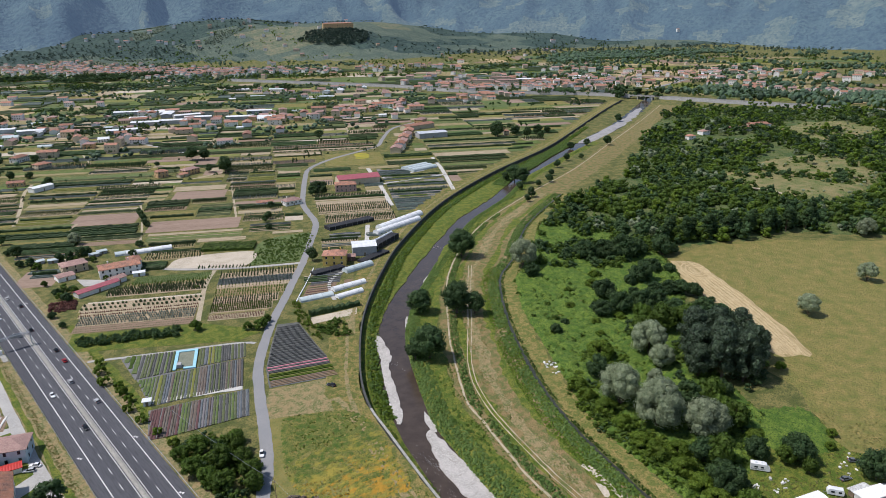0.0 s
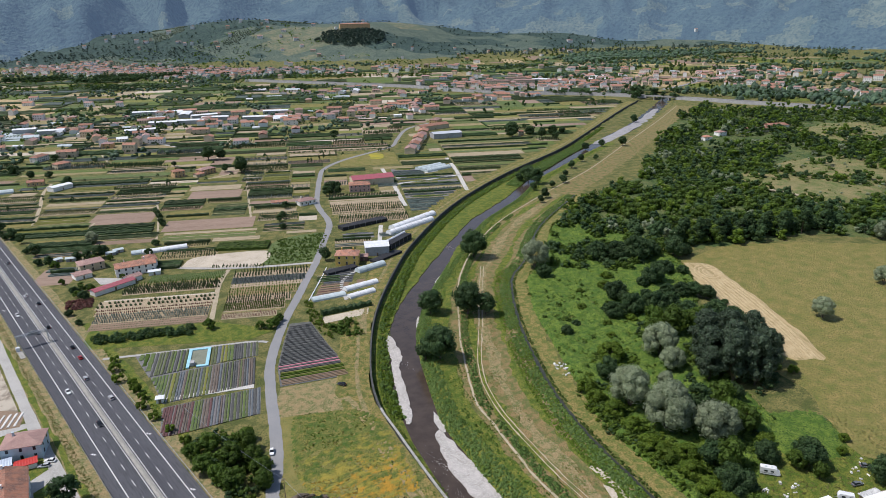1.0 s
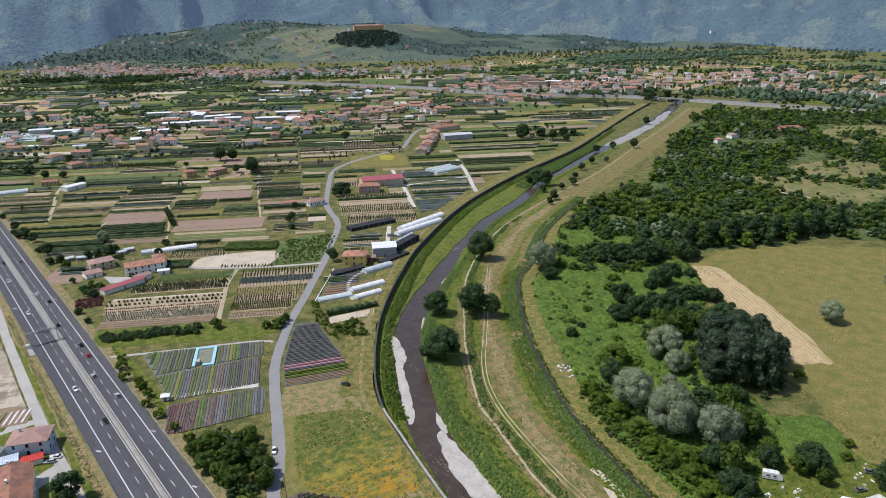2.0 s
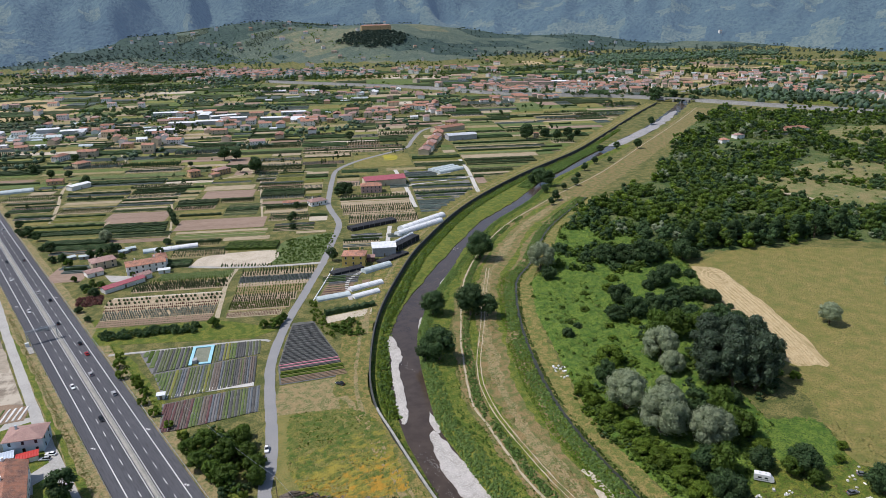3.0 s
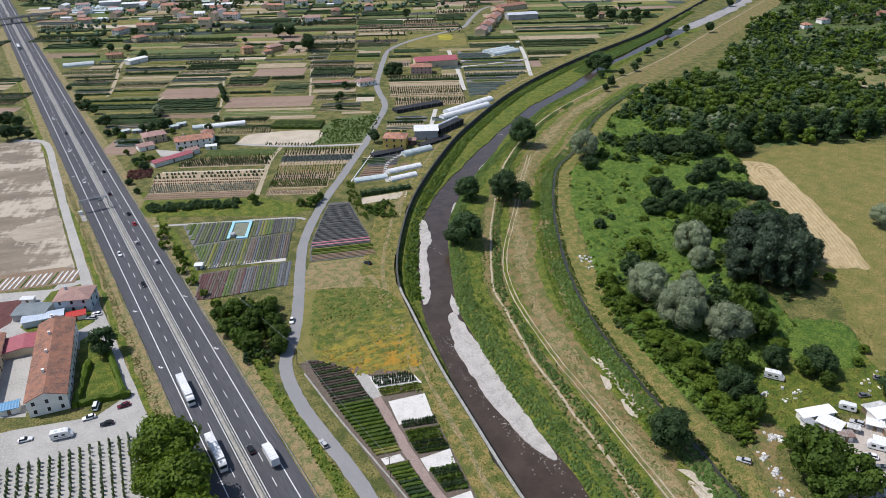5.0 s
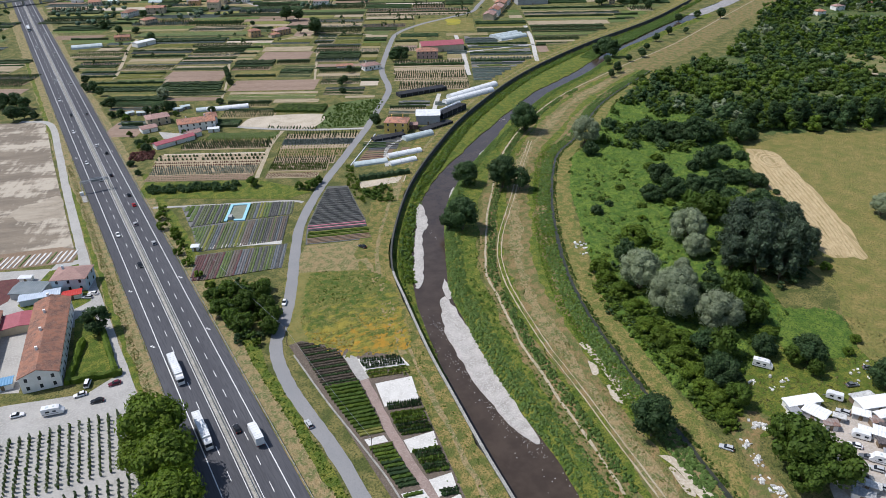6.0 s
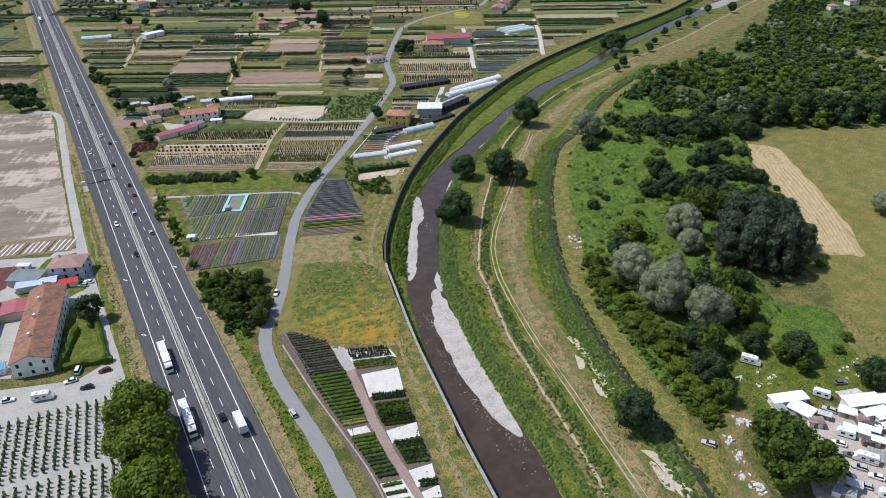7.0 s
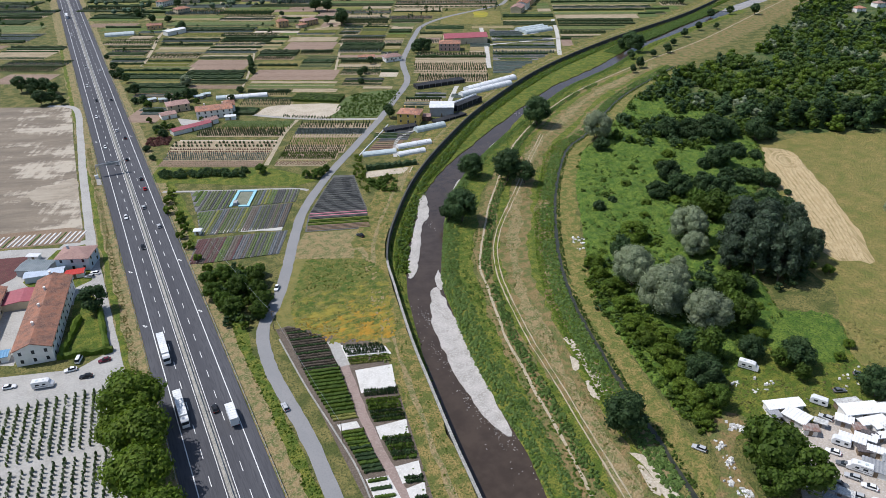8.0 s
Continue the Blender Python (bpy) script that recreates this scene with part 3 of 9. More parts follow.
SPREAD = {"broad": 5.6, "broad2": 4.6, "willow": 5.6, "mound": 4.4, "mound_green": 4.4, "grove": 4.6, "lime": 4.6, "green": 4.4}
BELOW = pose(0, -900, -60)
KINDS = {}
for key, args in {
    "broad": dict(seed=1, height=10.5, radius=5.6, mat=LEAF_DARK, leaves=5200, size=0.25, n_lobes=60, low=0.05, body=0.72, loose=(0.7, 1.2), label="dark green broad-crowned tree in the grass"),
    "broad2": dict(seed=2, height=11, radius=4.6, mat=LEAF_DARK, leaves=2500, size=0.32, n_lobes=40, low=0.1, label="dark leafy broad tree among grass"),
    "green": dict(seed=3, height=9, radius=4.4, mat=LEAF_MID, leaves=2500, size=0.32, n_lobes=40, low=0.08, label="leafy green tree among bushes"),
    "lime": dict(seed=9, height=9, radius=4.6, mat=LEAF_LIGHT, leaves=5200, size=0.26, n_lobes=60, low=0.08, label="large leafy green tree beside the motorway"),
    "willow": dict(seed=4, height=11, radius=5.6, mat=LEAF_SILVER, leaves=9000, size=0.17, n_lobes=44, body=0.86, loose=(0.84, 1.1), low=0.03, label="silvery grey rounded willow tree"),
    "poplar": dict(seed=5, height=17, radius=3.6, mat=LEAF_DARK, leaves=3600, size=0.3, n_lobes=64, low=0.06, label="tall dark green poplar tree"),
    "shrub": dict(seed=6, height=3.4, radius=2.4, mat=LEAF_MID, leaves=900, n_lobes=12, low=0.03, trunk=0.12, size=0.32, label="dense dark green rounded shrub", category="shrub"),
    "shrub2": dict(seed=7, height=3.0, radius=2.6, mat=LEAF_LIGHT, leaves=900, n_lobes=12, low=0.03, trunk=0.12, size=0.32, label="light green shrub on the verge", category="shrub"),
    "mound": dict(seed=14, height=7.0, radius=4.4, mat=LEAF_DARK, leaves=4200, size=0.24, n_lobes=52, low=0.02, body=0.74, loose=(0.72, 1.2), label="dark green rounded bushy tree in the brambles"),
    "mound_green": dict(seed=15, height=6.4, radius=4.4, mat=LEAF_LIGHT, leaves=4200, size=0.24, n_lobes=52, low=0.02, body=0.74, loose=(0.72, 1.2), label="leafy green bush beside the ditch"),
    "grove": dict(seed=16, height=15, radius=4.6, mat=LEAF_GROVE, leaves=4200, size=0.27, n_lobes=54, low=0.03, body=0.7, loose=(0.7, 1.18), label="tall blackish green poplar of a grove"),
    "cypress": dict(seed=8, height=9, radius=1.0, mat=LEAF_DARK, leaves=700, n_lobes=14, low=0.05, trunk=0.15, size=0.3, label="slim dark green cypress tree"),
}.items():
    KINDS[key] = tree_kind("shrub" if "shrub" in key else "tree", **args)
    KINDS[key].matrix_basis = BELOW

# ---- ground cover ----
EXTRA_RED = surface("red_leaf_bed", (0.11, 0.035, 0.04), (0.15, 0.06, 0.055), 3, (0.08, 0.05, 0.035), 0.5)
BED_GREY = surface("potted_bed", (0.1, 0.1, 0.1), (0.16, 0.155, 0.15), 3, (0.07, 0.08, 0.06), 0.4)
PATH_EARTH = surface("trodden_earth", (0.4, 0.33, 0.23), (0.3, 0.26, 0.16), 5, (0.45, 0.38, 0.28), 0.6)
CHIPPINGS = surface("white_chippings", (0.52, 0.5, 0.46), (0.4, 0.385, 0.35), 3, (0.58, 0.56, 0.52), 0.5)
YARD = surface("pale_gravel_yard", (0.4, 0.385, 0.355), (0.32, 0.31, 0.285), 8, (0.44, 0.42, 0.39), 0.7)
CROP_GREEN = surface("green_crop", (0.085, 0.125, 0.04), (0.135, 0.165, 0.055), 4, (0.06, 0.1, 0.026), 0.7, contrast=0.2)
CROP_YELLOW = surface("yellowish_crop", (0.17, 0.17, 0.04), (0.13, 0.15, 0.035), 5, (0.2, 0.19, 0.05), 0.7)


def cover(name, z, mat, label, category, poly, **kw):
    return patch(name, poly, z, mat, label, category, **kw)


# motorway verges
for x0, x1, mat, lab in ((-26, -17.4, DRY, "dry grassy motorway verge"), (8.0, 13.5, DRY, "dry straw-coloured motorway verge")):
    line = [(((x0 + x1) / 2), y, (x1 - x0)) for y in range(-300, 901, 100)]
    ribbon("verge", line, 0, 0.08, mat, lab, "verge", wobble=0.5, step=6)
ribbon("verge", [(-24.3, y, 2.4) for y in range(-300, 601, 100)], 0, 0.11, LUSH, "green grass strip beside the motorway", "verge", wobble=0.4, step=5)
ribbon("verge", [(15.2, y, 5) for y in range(-200, 241, 40)], 0, 0.06, LUSH, "green grass bank between motorway and lane", "verge", wobble=0.6, step=5)
# west of the motorway
PALE_BARE = surface("pale_bare_soil", (0.42, 0.365, 0.285), (0.25, 0.21, 0.158), 5, (0.37, 0.315, 0.24), 0.9, contrast=0.35, stretch=(-22, 3))
ribbon("farm_track", [(-29, -60), (-27.5, 10), (-27.5, 40), (-28, 80), (-28.5, 120), (-28, 165), (-26, 245), (-23.5, 310), (-23, 372), (-40, 390)], 4.2, 0.12, YARD, "pale gravel farm track", "track", wobble=0.08)
def sandy_field(name, rows):
    """Bare soil that turns into pale sand in ragged streaks, more so towards the track."""
    m = surface(name, (0.165, 0.137, 0.105), (0.25, 0.208, 0.155), 8, (0.21, 0.172, 0.128), 0.9, contrast=0.22, stretch=(-22, 4), bump=0.6)
    nt, ln = m.node_tree, m.node_tree.links
    bsdf = nt.nodes["Principled BSDF"]
    soil_out = bsdf.inputs["Base Color"].links[0].from_socket
    geo = nt.nodes.new("ShaderNodeNewGeometry")
    total = None
    for metres, detail, turn, long, weight in rows:
        mp = nt.nodes.new("ShaderNodeMapping")
        mp.vector_type = "TEXTURE"
        mp.inputs["Rotation"].default_value = (0, 0, radians(turn))
        mp.inputs["Scale"].default_value = (long, 1, 1)
        ns = nt.nodes.new("ShaderNodeTexNoise")
        ns.inputs["Scale"].default_value, ns.inputs["Detail"].default_value, ns.inputs["Roughness"].default_value = 1 / metres, detail, 0.65
        ln.new(geo.outputs["Position"], mp.inputs["Vector"])
        ln.new(mp.outputs[0], ns.inputs["Vector"])
        mul = nt.nodes.new("ShaderNodeMath")
        mul.operation = "MULTIPLY"
        mul.inputs[1].default_value = weight
        ln.new(ns.outputs["Fac"], mul.inputs[0])
        if total is None:
            total = mul.outputs[0]
        else:
            add = nt.nodes.new("ShaderNodeMath")
            ln.new(total, add.inputs[0])
            ln.new(mul.outputs[0], add.inputs[1])
            total = add.outputs[0]
    xyz = nt.nodes.new("ShaderNodeSeparateXYZ")
    ln.new(geo.outputs["Position"], xyz.inputs[0])
    east = nt.nodes.new("ShaderNodeMapRange")
    east.inputs["From Min"].default_value, east.inputs["From Max"].default_value = -75.0, -27.0
    east.inputs["To Min"].default_value, east.inputs["To Max"].default_value = -0.03, 0.075
    ln.new(xyz.outputs["X"], east.inputs["Value"])
    add = nt.nodes.new("ShaderNodeMath")
    ln.new(total, add.inputs[0])
    ln.new(east.outputs[0], add.inputs[1])
    ramp = nt.nodes.new("ShaderNodeValToRGB")
    ramp.color_ramp.elements[0].position, ramp.color_ramp.elements[1].position = 0.53, 0.6
    ln.new(add.outputs[0], ramp.inputs["Fac"])
    mix = nt.nodes.new("ShaderNodeMix")
    mix.data_type = "RGBA"
    ln.new(ramp.outputs["Color"], mix.inputs["Factor"])
    ln.new(soil_out, mix.inputs["A"])
    mix.inputs["B"].default_value = (0.44, 0.385, 0.305, 1)
    ln.new(mix.outputs["Result"], bsdf.inputs["Base Color"])
    return m


cover("field", 0.05, sandy_field("sandy_bare_field", ((17, 7, -20, 2.2, 0.72), (3.2, 5, 70, 5, 0.28))), "bare dry field with pale sandy patches", "field", [(-190, 470), (-71, 404), (-25, 378), (-28, 300), (-30, 219), (-31, 163), (-67, 174), (-190, 210)])
cover("field", 0.056, PALE_BARE, "pale sandy patch in the bare field", "field", [(-56, 222), (-47, 231), (-40, 229), (-31, 235), (-30, 218), (-31.5, 202), (-38, 206), (-44, 203), (-50, 209), (-53, 214)], smooth=3, wobble=0.4)
cover("field", 0.05, GRASS, "green strip of small beds", "field", [(-190, 210), (-67, 174), (-33, 161), (-42, 148), (-66, 159), (-190, 190)])
cover("yard", 0.04, YARD, "pale gravel yard and lanes among houses", "yard", [(-150, 188), (-66, 158), (-30, 150), (-30, 88), (-64, 105), (-150, 140)])
cover("field", 0.08, EXTRA_RED, "bed of dark red-leaved plants", "field", [(-90, 162), (-66, 150), (-54, 146), (-60, 128), (-72, 120), (-95, 136)])
cover("lawn", 0.08, LUSH, "lawn around the blue house", "lawn", [(-57, 122), (-43, 146), (-31, 146), (-30, 110), (-38, 106), (-52, 109)])
cover("yard", 0.05, YARD, "wide pale gravel parking and nursery yard", "yard", [(-150, 70), (-64, 55), (-40, 47), (-30, 52), (-25.5, 44), (-25, 25), (-27, -5), (-31, -60), (-150, -60)])
cover("lawn", 0.1, LUSH, "small hedged lawn beside the long house", "lawn", [(-44, 55), (-28.5, 51), (-28, 88), (-33, 100), (-38, 98)])
cover("yard", 0.07, YARD, "paved courtyard between the farm buildings", "yard", [(-78, 70), (-60, 60), (-50, 104), (-66, 108)])
# between motorway and lane
cover("grass", 0.1, LUSH, "grassy strip beside a hedge", "grass", [(4, 207), (74, 161), (90, 163), (70, 193), (13, 226)])
ribbon("path", [(10, 189), (40, 174), (73, 158), (79, 152)], 2.0, 0.16, YARD, "pale concrete path along the beds", "path", wobble=0.08)
ribbon("path", [(18, 131), (36, 124), (54, 115.5)], 3.2, 0.17, CHIPPINGS, "white gravel path between the beds", "path", wobble=0.15)
cover("field", 0.1, WEEDS, "fallow field of yellow and orange weeds", "field", [(40, 72), (47, 84), (79, 69), (82, 56), (74, 28), (66, 9), (43, 17), (28, 30), (32, 48)], smooth=5, wobble=0.5)
ribbon("path", [(49, 87.5), (62, 84.5), (79, 79)], 2.2, 0.132, DRY, "dry trodden strip across the fallow field", "path", wobble=0.4, step=3)
ribbon("path", [(80, 80), (77, 62), (71, 44), (65, 22), (62, 8)], 3.0, 0.145, DRY, "dry trodden strip along the levee", "path", wobble=0.5, step=3)
cover("field", 0.08, DRY, "dry unmown grass patch", "field", [(47, 85), (62, 106), (91, 95), (98, 113), (118, 133), (104, 104), (92, 84), (80, 60), (79, 69)])
# levee along the flood wall
lev = WALL_LINE[::4]
ln_ = sides(lev)
ribbon("levee", [(p[0] + q[0] * 8, p[1] + q[1] * 8, 15) for p, q in zip(lev, ln_)], 0, 0.12, surface("levee_grass", (0.115, 0.132, 0.03), (0.29, 0.215, 0.075), 4, (0.08, 0.1, 0.02), 0.7, contrast=0.15, bump=1.0), "grassy levee crest along the flood wall", "levee", wobble=0.6, step=6)
ribbon("path", [(p[0] + q[0] * 6.5, p[1] + q[1] * 6.5) for p, q in zip(lev, ln_)], 1.8, 0.15, DRY, "worn dry path on the levee", "path", wobble=0.35, step=5)
# gardens by the lane
GARDEN_SOIL = surface("garden_soil", (0.13, 0.1, 0.078), (0.1, 0.08, 0.06), 3, (0.17, 0.14, 0.11), 0.5)
WHITE_GRAVEL = surface("white_gravel", (0.62, 0.6, 0.56), (0.52, 0.5, 0.46), 4, (0.68, 0.66, 0.62), 0.5)
cover("field", 0.14, GARDEN_SOIL, "nursery garden ground", "field", [(28, 36), (33, 36), (60, 8), (54, -20), (44, -64), (27, -70), (28, -20)])
ribbon("path", [(44.6, 19), (43.2, 3)], 4.0, 0.16, YARD, "pale path into the nursery garden", "path", wobble=0.1)
ribbon("path", [(43.2, 3), (41, -14), (39.2, -26), (38, -45), (37, -70)], 3.0, 0.155, surface("reddish_path", (0.3, 0.22, 0.19), (0.24, 0.18, 0.15), 4, (0.34, 0.27, 0.24), 0.5), "reddish earth path through the garden", "path", wobble=0.15)
for poly in ([(45.5, -1), (58, -4), (54.5, -15.5), (43, -13)], [(41, -30), (51, -31.5), (49, -37.5), (40.2, -36)], [(39.6, -48), (47, -49), (45.4, -55), (39, -55)], [(39, -57), (45, -57), (43, -63), (38.6, -61)], [(30, -48), (36, -50), (36, -60), (29.5, -58)], [(31, -23.5), (36.5, -25), (36.5, -28), (31, -26.5)], [(46, 15), (60, 7), (60, 1.5), (45, 6)]):
    cover("yard", 0.17, WHITE_GRAVEL, "bed of bare white gravel", "bed", poly, wobble=0.25)
# east of the river
ribbon("bank", [(p[0] - q[0] * (p[2] + 10), p[1] - q[1] * (p[2] + 10), 9) for p, q in zip(RIVER[6:200:4], sides(RIVER)[6:200:4])], 0, 0.05, LUSH, "green river bank", "bank", wobble=0.7, step=5, depth=0.1)
PATH_R = [(70, -140), (80, -95), (86, -74), (91, -54), (93.5, -42), (97.5, -27), (101, -11), (104, -3), (108, 9), (113, 22), (118, 37), (128, 53), (140, 70), (161, 98), (219, 162), (300, 218), (404, 260), (512, 296), (668, 362), (830, 430), (999, 505)]
PATH_M = [(80, -140), (88, -105), (91.5, -89), (95.5, -72), (101, -49), (105, -32), (109, -14), (114, 3), (119, 19), (124, 32), (133, 49), (144, 64), (155, 76), (177, 99), (200, 124), (235, 160)]
DITCH = [(98, -140), (106, -105), (110.5, -89), (115, -74), (119.5, -56), (134, -12), (147, 17), (169, 53), (196, 90), (232, 130), (266, 151), (330, 196), (420, 238)]
BERM = surface("berm_grass", (0.265, 0.18, 0.08), (0.11, 0.132, 0.036), 4, (0.17, 0.15, 0.056), 0.8, contrast=0.14, bump=1.0)
ribbon("berm", [(74, -140, 24), (88, -95, 24), (97, -62, 24), (107, -28, 26), (121, 12, 28), (142, 52, 30), (172, 90, 34), (218, 138, 36), (300, 200, 32), (404, 246, 28), (512, 284, 26), (668, 350, 30), (830, 418, 34), (1000, 492, 36)], 0, 0.09, BERM, "dry grassy berm beside the river", "berm", wobble=1.0, step=6)
ribbon("path", PATH_R, 0.9, 0.14, PATH_EARTH, "narrow pale footpath on the river berm", "path", wobble=0.12)
for off in (-0.9, 0.9):
    q = np.array(PATH_M, float)
    w = sides(q)
    ribbon("path", [tuple(a + off * b) for a, b in zip(q, w)], 0.42, 0.14, PATH_EARTH, "wheel rut of a grassy track", "path", wobble=0.1)
ribbon("ditch", DITCH, 1.5, 0.13, surface("ditch_water", (0.03, 0.035, 0.025), (0.05, 0.05, 0.035), 3, rough=0.3), "narrow dark drainage ditch", "ditch", wobble=0.25)
for poly in ([(119.5, -21), (122, -22), (119.5, -36), (117, -45), (115, -52), (112.6, -52), (113.4, -46), (116, -38), (117.6, -30)], [(115.6, -30), (116.4, -34), (114, -38), (112, -37)], [(111.6, -44), (113, -45), (111, -53), (108.6, -52)], [(103, -76), (106, -79), (105, -89), (104, -96), (100.5, -95), (103, -85)], [(101.4, -81), (103, -82), (101.2, -92), (98.8, -91)]):
    cover("sand_patch", 0.15, SAND, "pale bare sandy patch beside a track", "sand", poly, smooth=2, wobble=0.2)
cover("meadow", 0.1, MEADOW, "large mown meadow drying in the sun", "meadow", [(338, 79), (380, 76), (410, 60), (458, 16), (520, -60), (430, -190), (300, -170), (205, -92), (214, -66), (234, -48), (240, -30), (254, -8), (290, 30), (316, 54)], smooth=6, wobble=0.9)
cover("stubble", 0.14, STRAW, "strip of cut golden straw", "stubble", [(335, 76), (344, 66), (341, 58), (330, 41), (312, 13), (302, -1), (291, -15), (268, -41), (263, -37), (255, -32), (259, -20), (268, -8), (284, 14), (299, 32), (312, 52), (323, 65)], smooth=4, wobble=0.5)
SWATH = surface("raked_straw", (0.5, 0.385, 0.215), (0.38, 0.285, 0.145), 3, (0.56, 0.45, 0.27), 0.5, contrast=0.2, bump=1.0)
for k in range(8):
    f_ = (k + 0.6) / 8.2
    a_, b_, c_ = np.array([344 - 14 * f_, 62 + 8 * f_]), np.array([311 - 15 * f_, 13 + 12 * f_]), np.array([266 - 9 * f_, -39 + 9 * f_])
    t0_ = 0.42 if 1 < k < 7 else 0.12
    ribbon("straw_swath", [tuple(a_ + (b_ - a_) * t0_), tuple(a_ + (b_ - a_) * 0.7), tuple(b_), tuple((b_ + c_) / 2 + (0.8, -0.6)), tuple(c_)], 1.15, 0.19 + 0.004 * k, SWATH, "raked row of golden straw", "straw", wobble=0.22, step=2.0, depth=0.2)
for k, rad in enumerate((3.4, 5.6, 7.8)):
    ring_ = [(331 + 1.55 * rad * math.cos(q) * 0.55 + 0.83 * rad * math.sin(q) * 1.25, 56 - rad * math.cos(q) * 0.55 + rad * math.sin(q) * 1.35) for q in np.linspace(0.3, 6.4, 22)]
    ribbon("straw_swath", ring_, 1.0, 0.235 + 0.004 * k, SWATH, "raked loop of golden straw", "straw", wobble=0.2, step=2.0, depth=0.2)
RANK_WEEDS = [(196, -43), (207, -48), (219, -58), (210, -71), (196, -79), (185, -73), (179, -63), (185, -53)]
cover("yard", 0.1, surface("dusty_yard", (0.46, 0.4, 0.34), (0.36, 0.32, 0.27), 7, (0.5, 0.46, 0.42), 0.6), "dusty pale yard among caravans and sheds", "yard", [(150, -85), (156, -92), (156, -97), (164, -95), (172, -94), (190, -98), (260, -150), (200, -210), (126, -150), (130, -118), (140, -107), (147, -99), (148, -94)], smooth=3, wobble=0.4)
cover("bare_earth", 0.105, BERM, "bare brown earth beside the yard", "earth", [(133, -76), (141, -77), (145, -84), (136, -87), (129, -92), (125, -101), (122, -108), (112, -102), (121, -95), (125, -87)], smooth=3, wobble=0.5)
cover("grass", 0.07, LUSH, "rough green grass behind the caravans", "grass", [(135, -88), (150, -62), (170, -55), (200, -62), (240, -80), (290, -150), (200, -100), (165, -90)], smooth=4, wobble=0.9)
THICKET = [(243, 136), (262, 152), (300, 176), (350, 196), (368, 178), (345, 92), (326, 66), (300, 46), (270, 26), (232, 0), (200, -50), (170, -62), (148, -66), (128, -72), (132, -52), (138, -30), (148, -2), (166, 26), (186, 56), (212, 96)]
SCRUB = surface("bramble_cover", (0.062, 0.122, 0.014), (0.14, 0.2, 0.028), 3.4, (0.03, 0.07, 0.009), 0.7, contrast=0.2, bump=1.0)


def bumpy(name, poly, mat, label, step=2.2, low=0.1, high=1.3, seed=3.0, keep=None):
    """A knobbly sheet of low growth over an outline."""
    a = np.array(poly, float)
    x0, y0 = a.min(0)
    x1, y1 = a.max(0)
    gx_, gy_ = np.meshgrid(np.arange(x0, x1, step), np.arange(y0, y1, step))
    ok = inside(gx_, gy_, poly)
    if keep is not None:
        ok &= keep(np.stack([gx_.ravel(), gy_.ravel()], 1)).reshape(gx_.shape)
    rng = np.random.default_rng(int(seed * 10))
    h = np.array([noise.noise(Vector((p / 13, q / 13, seed))) + 0.6 * noise.noise(Vector((p / 4.5, q / 4.5, seed))) + 0.7 * noise.noise(Vector((p / 2.1, q / 2.1, seed))) for p, q in zip(gx_.ravel(), gy_.ravel())]).reshape(gx_.shape)
    z = low + (high - low) * np.clip(0.45 + 0.6 * h, 0, 1.4)
    f = ok.astype(float)
    for _ in range(4):
        g = np.pad(f, 1)
        f = (g[1:-1, 1:-1] + g[:-2, 1:-1] + g[2:, 1:-1] + g[1:-1, :-2] + g[1:-1, 2:]) / 5
    z = z * np.clip((f - 0.45) * 2, 0.0, 1.0)
    z = np.where(ok, z, -0.2) + 0.15 * rng.normal(size=z.shape)
    jx, jy = gx_ + rng.normal(size=z.shape) * step * 0.18, gy_ + rng.normal(size=z.shape) * step * 0.18
    m, n = z.shape
    ids = np.arange(m * n).reshape(m, n)
    q = np.stack([ids[:-1, :-1], ids[:-1, 1:], ids[1:, 1:], ids[1:, :-1]], -1).reshape(-1, 4)
    use = (ok[:-1, :-1] | ok[:-1, 1:] | ok[1:, 1:] | ok[1:, :-1]).ravel()
    me = bpy.data.meshes.new(name)
    me.from_pydata(np.stack([jx, jy, z], -1).reshape(-1, 3), [], q[use])
    me.materials.append(mat)
    me.polygons.foreach_set("use_smooth", np.ones(int(use.sum()), bool))
    return tagged(new(name, me), label, "undergrowth", kind="stuff")


bumpy("undergrowth", RANK_WEEDS, SCRUB, "low rank green weeds at the meadow's edge", step=1.5, high=0.9)


def clear_of_ditch(p):
    return away(p[:, 0], p[:, 1], DITCH)[0] > 9
bumpy("undergrowth", THICKET, SCRUB, "sea of bright green brambles and climbers", step=1.1, high=2.2, keep=clear_of_ditch)

def between(a, b, f):
    """A line part of the way from one line to another."""
    p, q = smooth_line(a, 6), smooth_line(b, 6)
    u = np.linspace(0, 1, 60)
    pa = np.stack([np.interp(u, along(p) / along(p)[-1], p[:, k]) for k in (0, 1)], 1)
    qa = np.stack([np.interp(u, along(q) / along(q)[-1], q[:, k]) for k in (0, 1)], 1)
    return pa * (1 - f) + qa * f


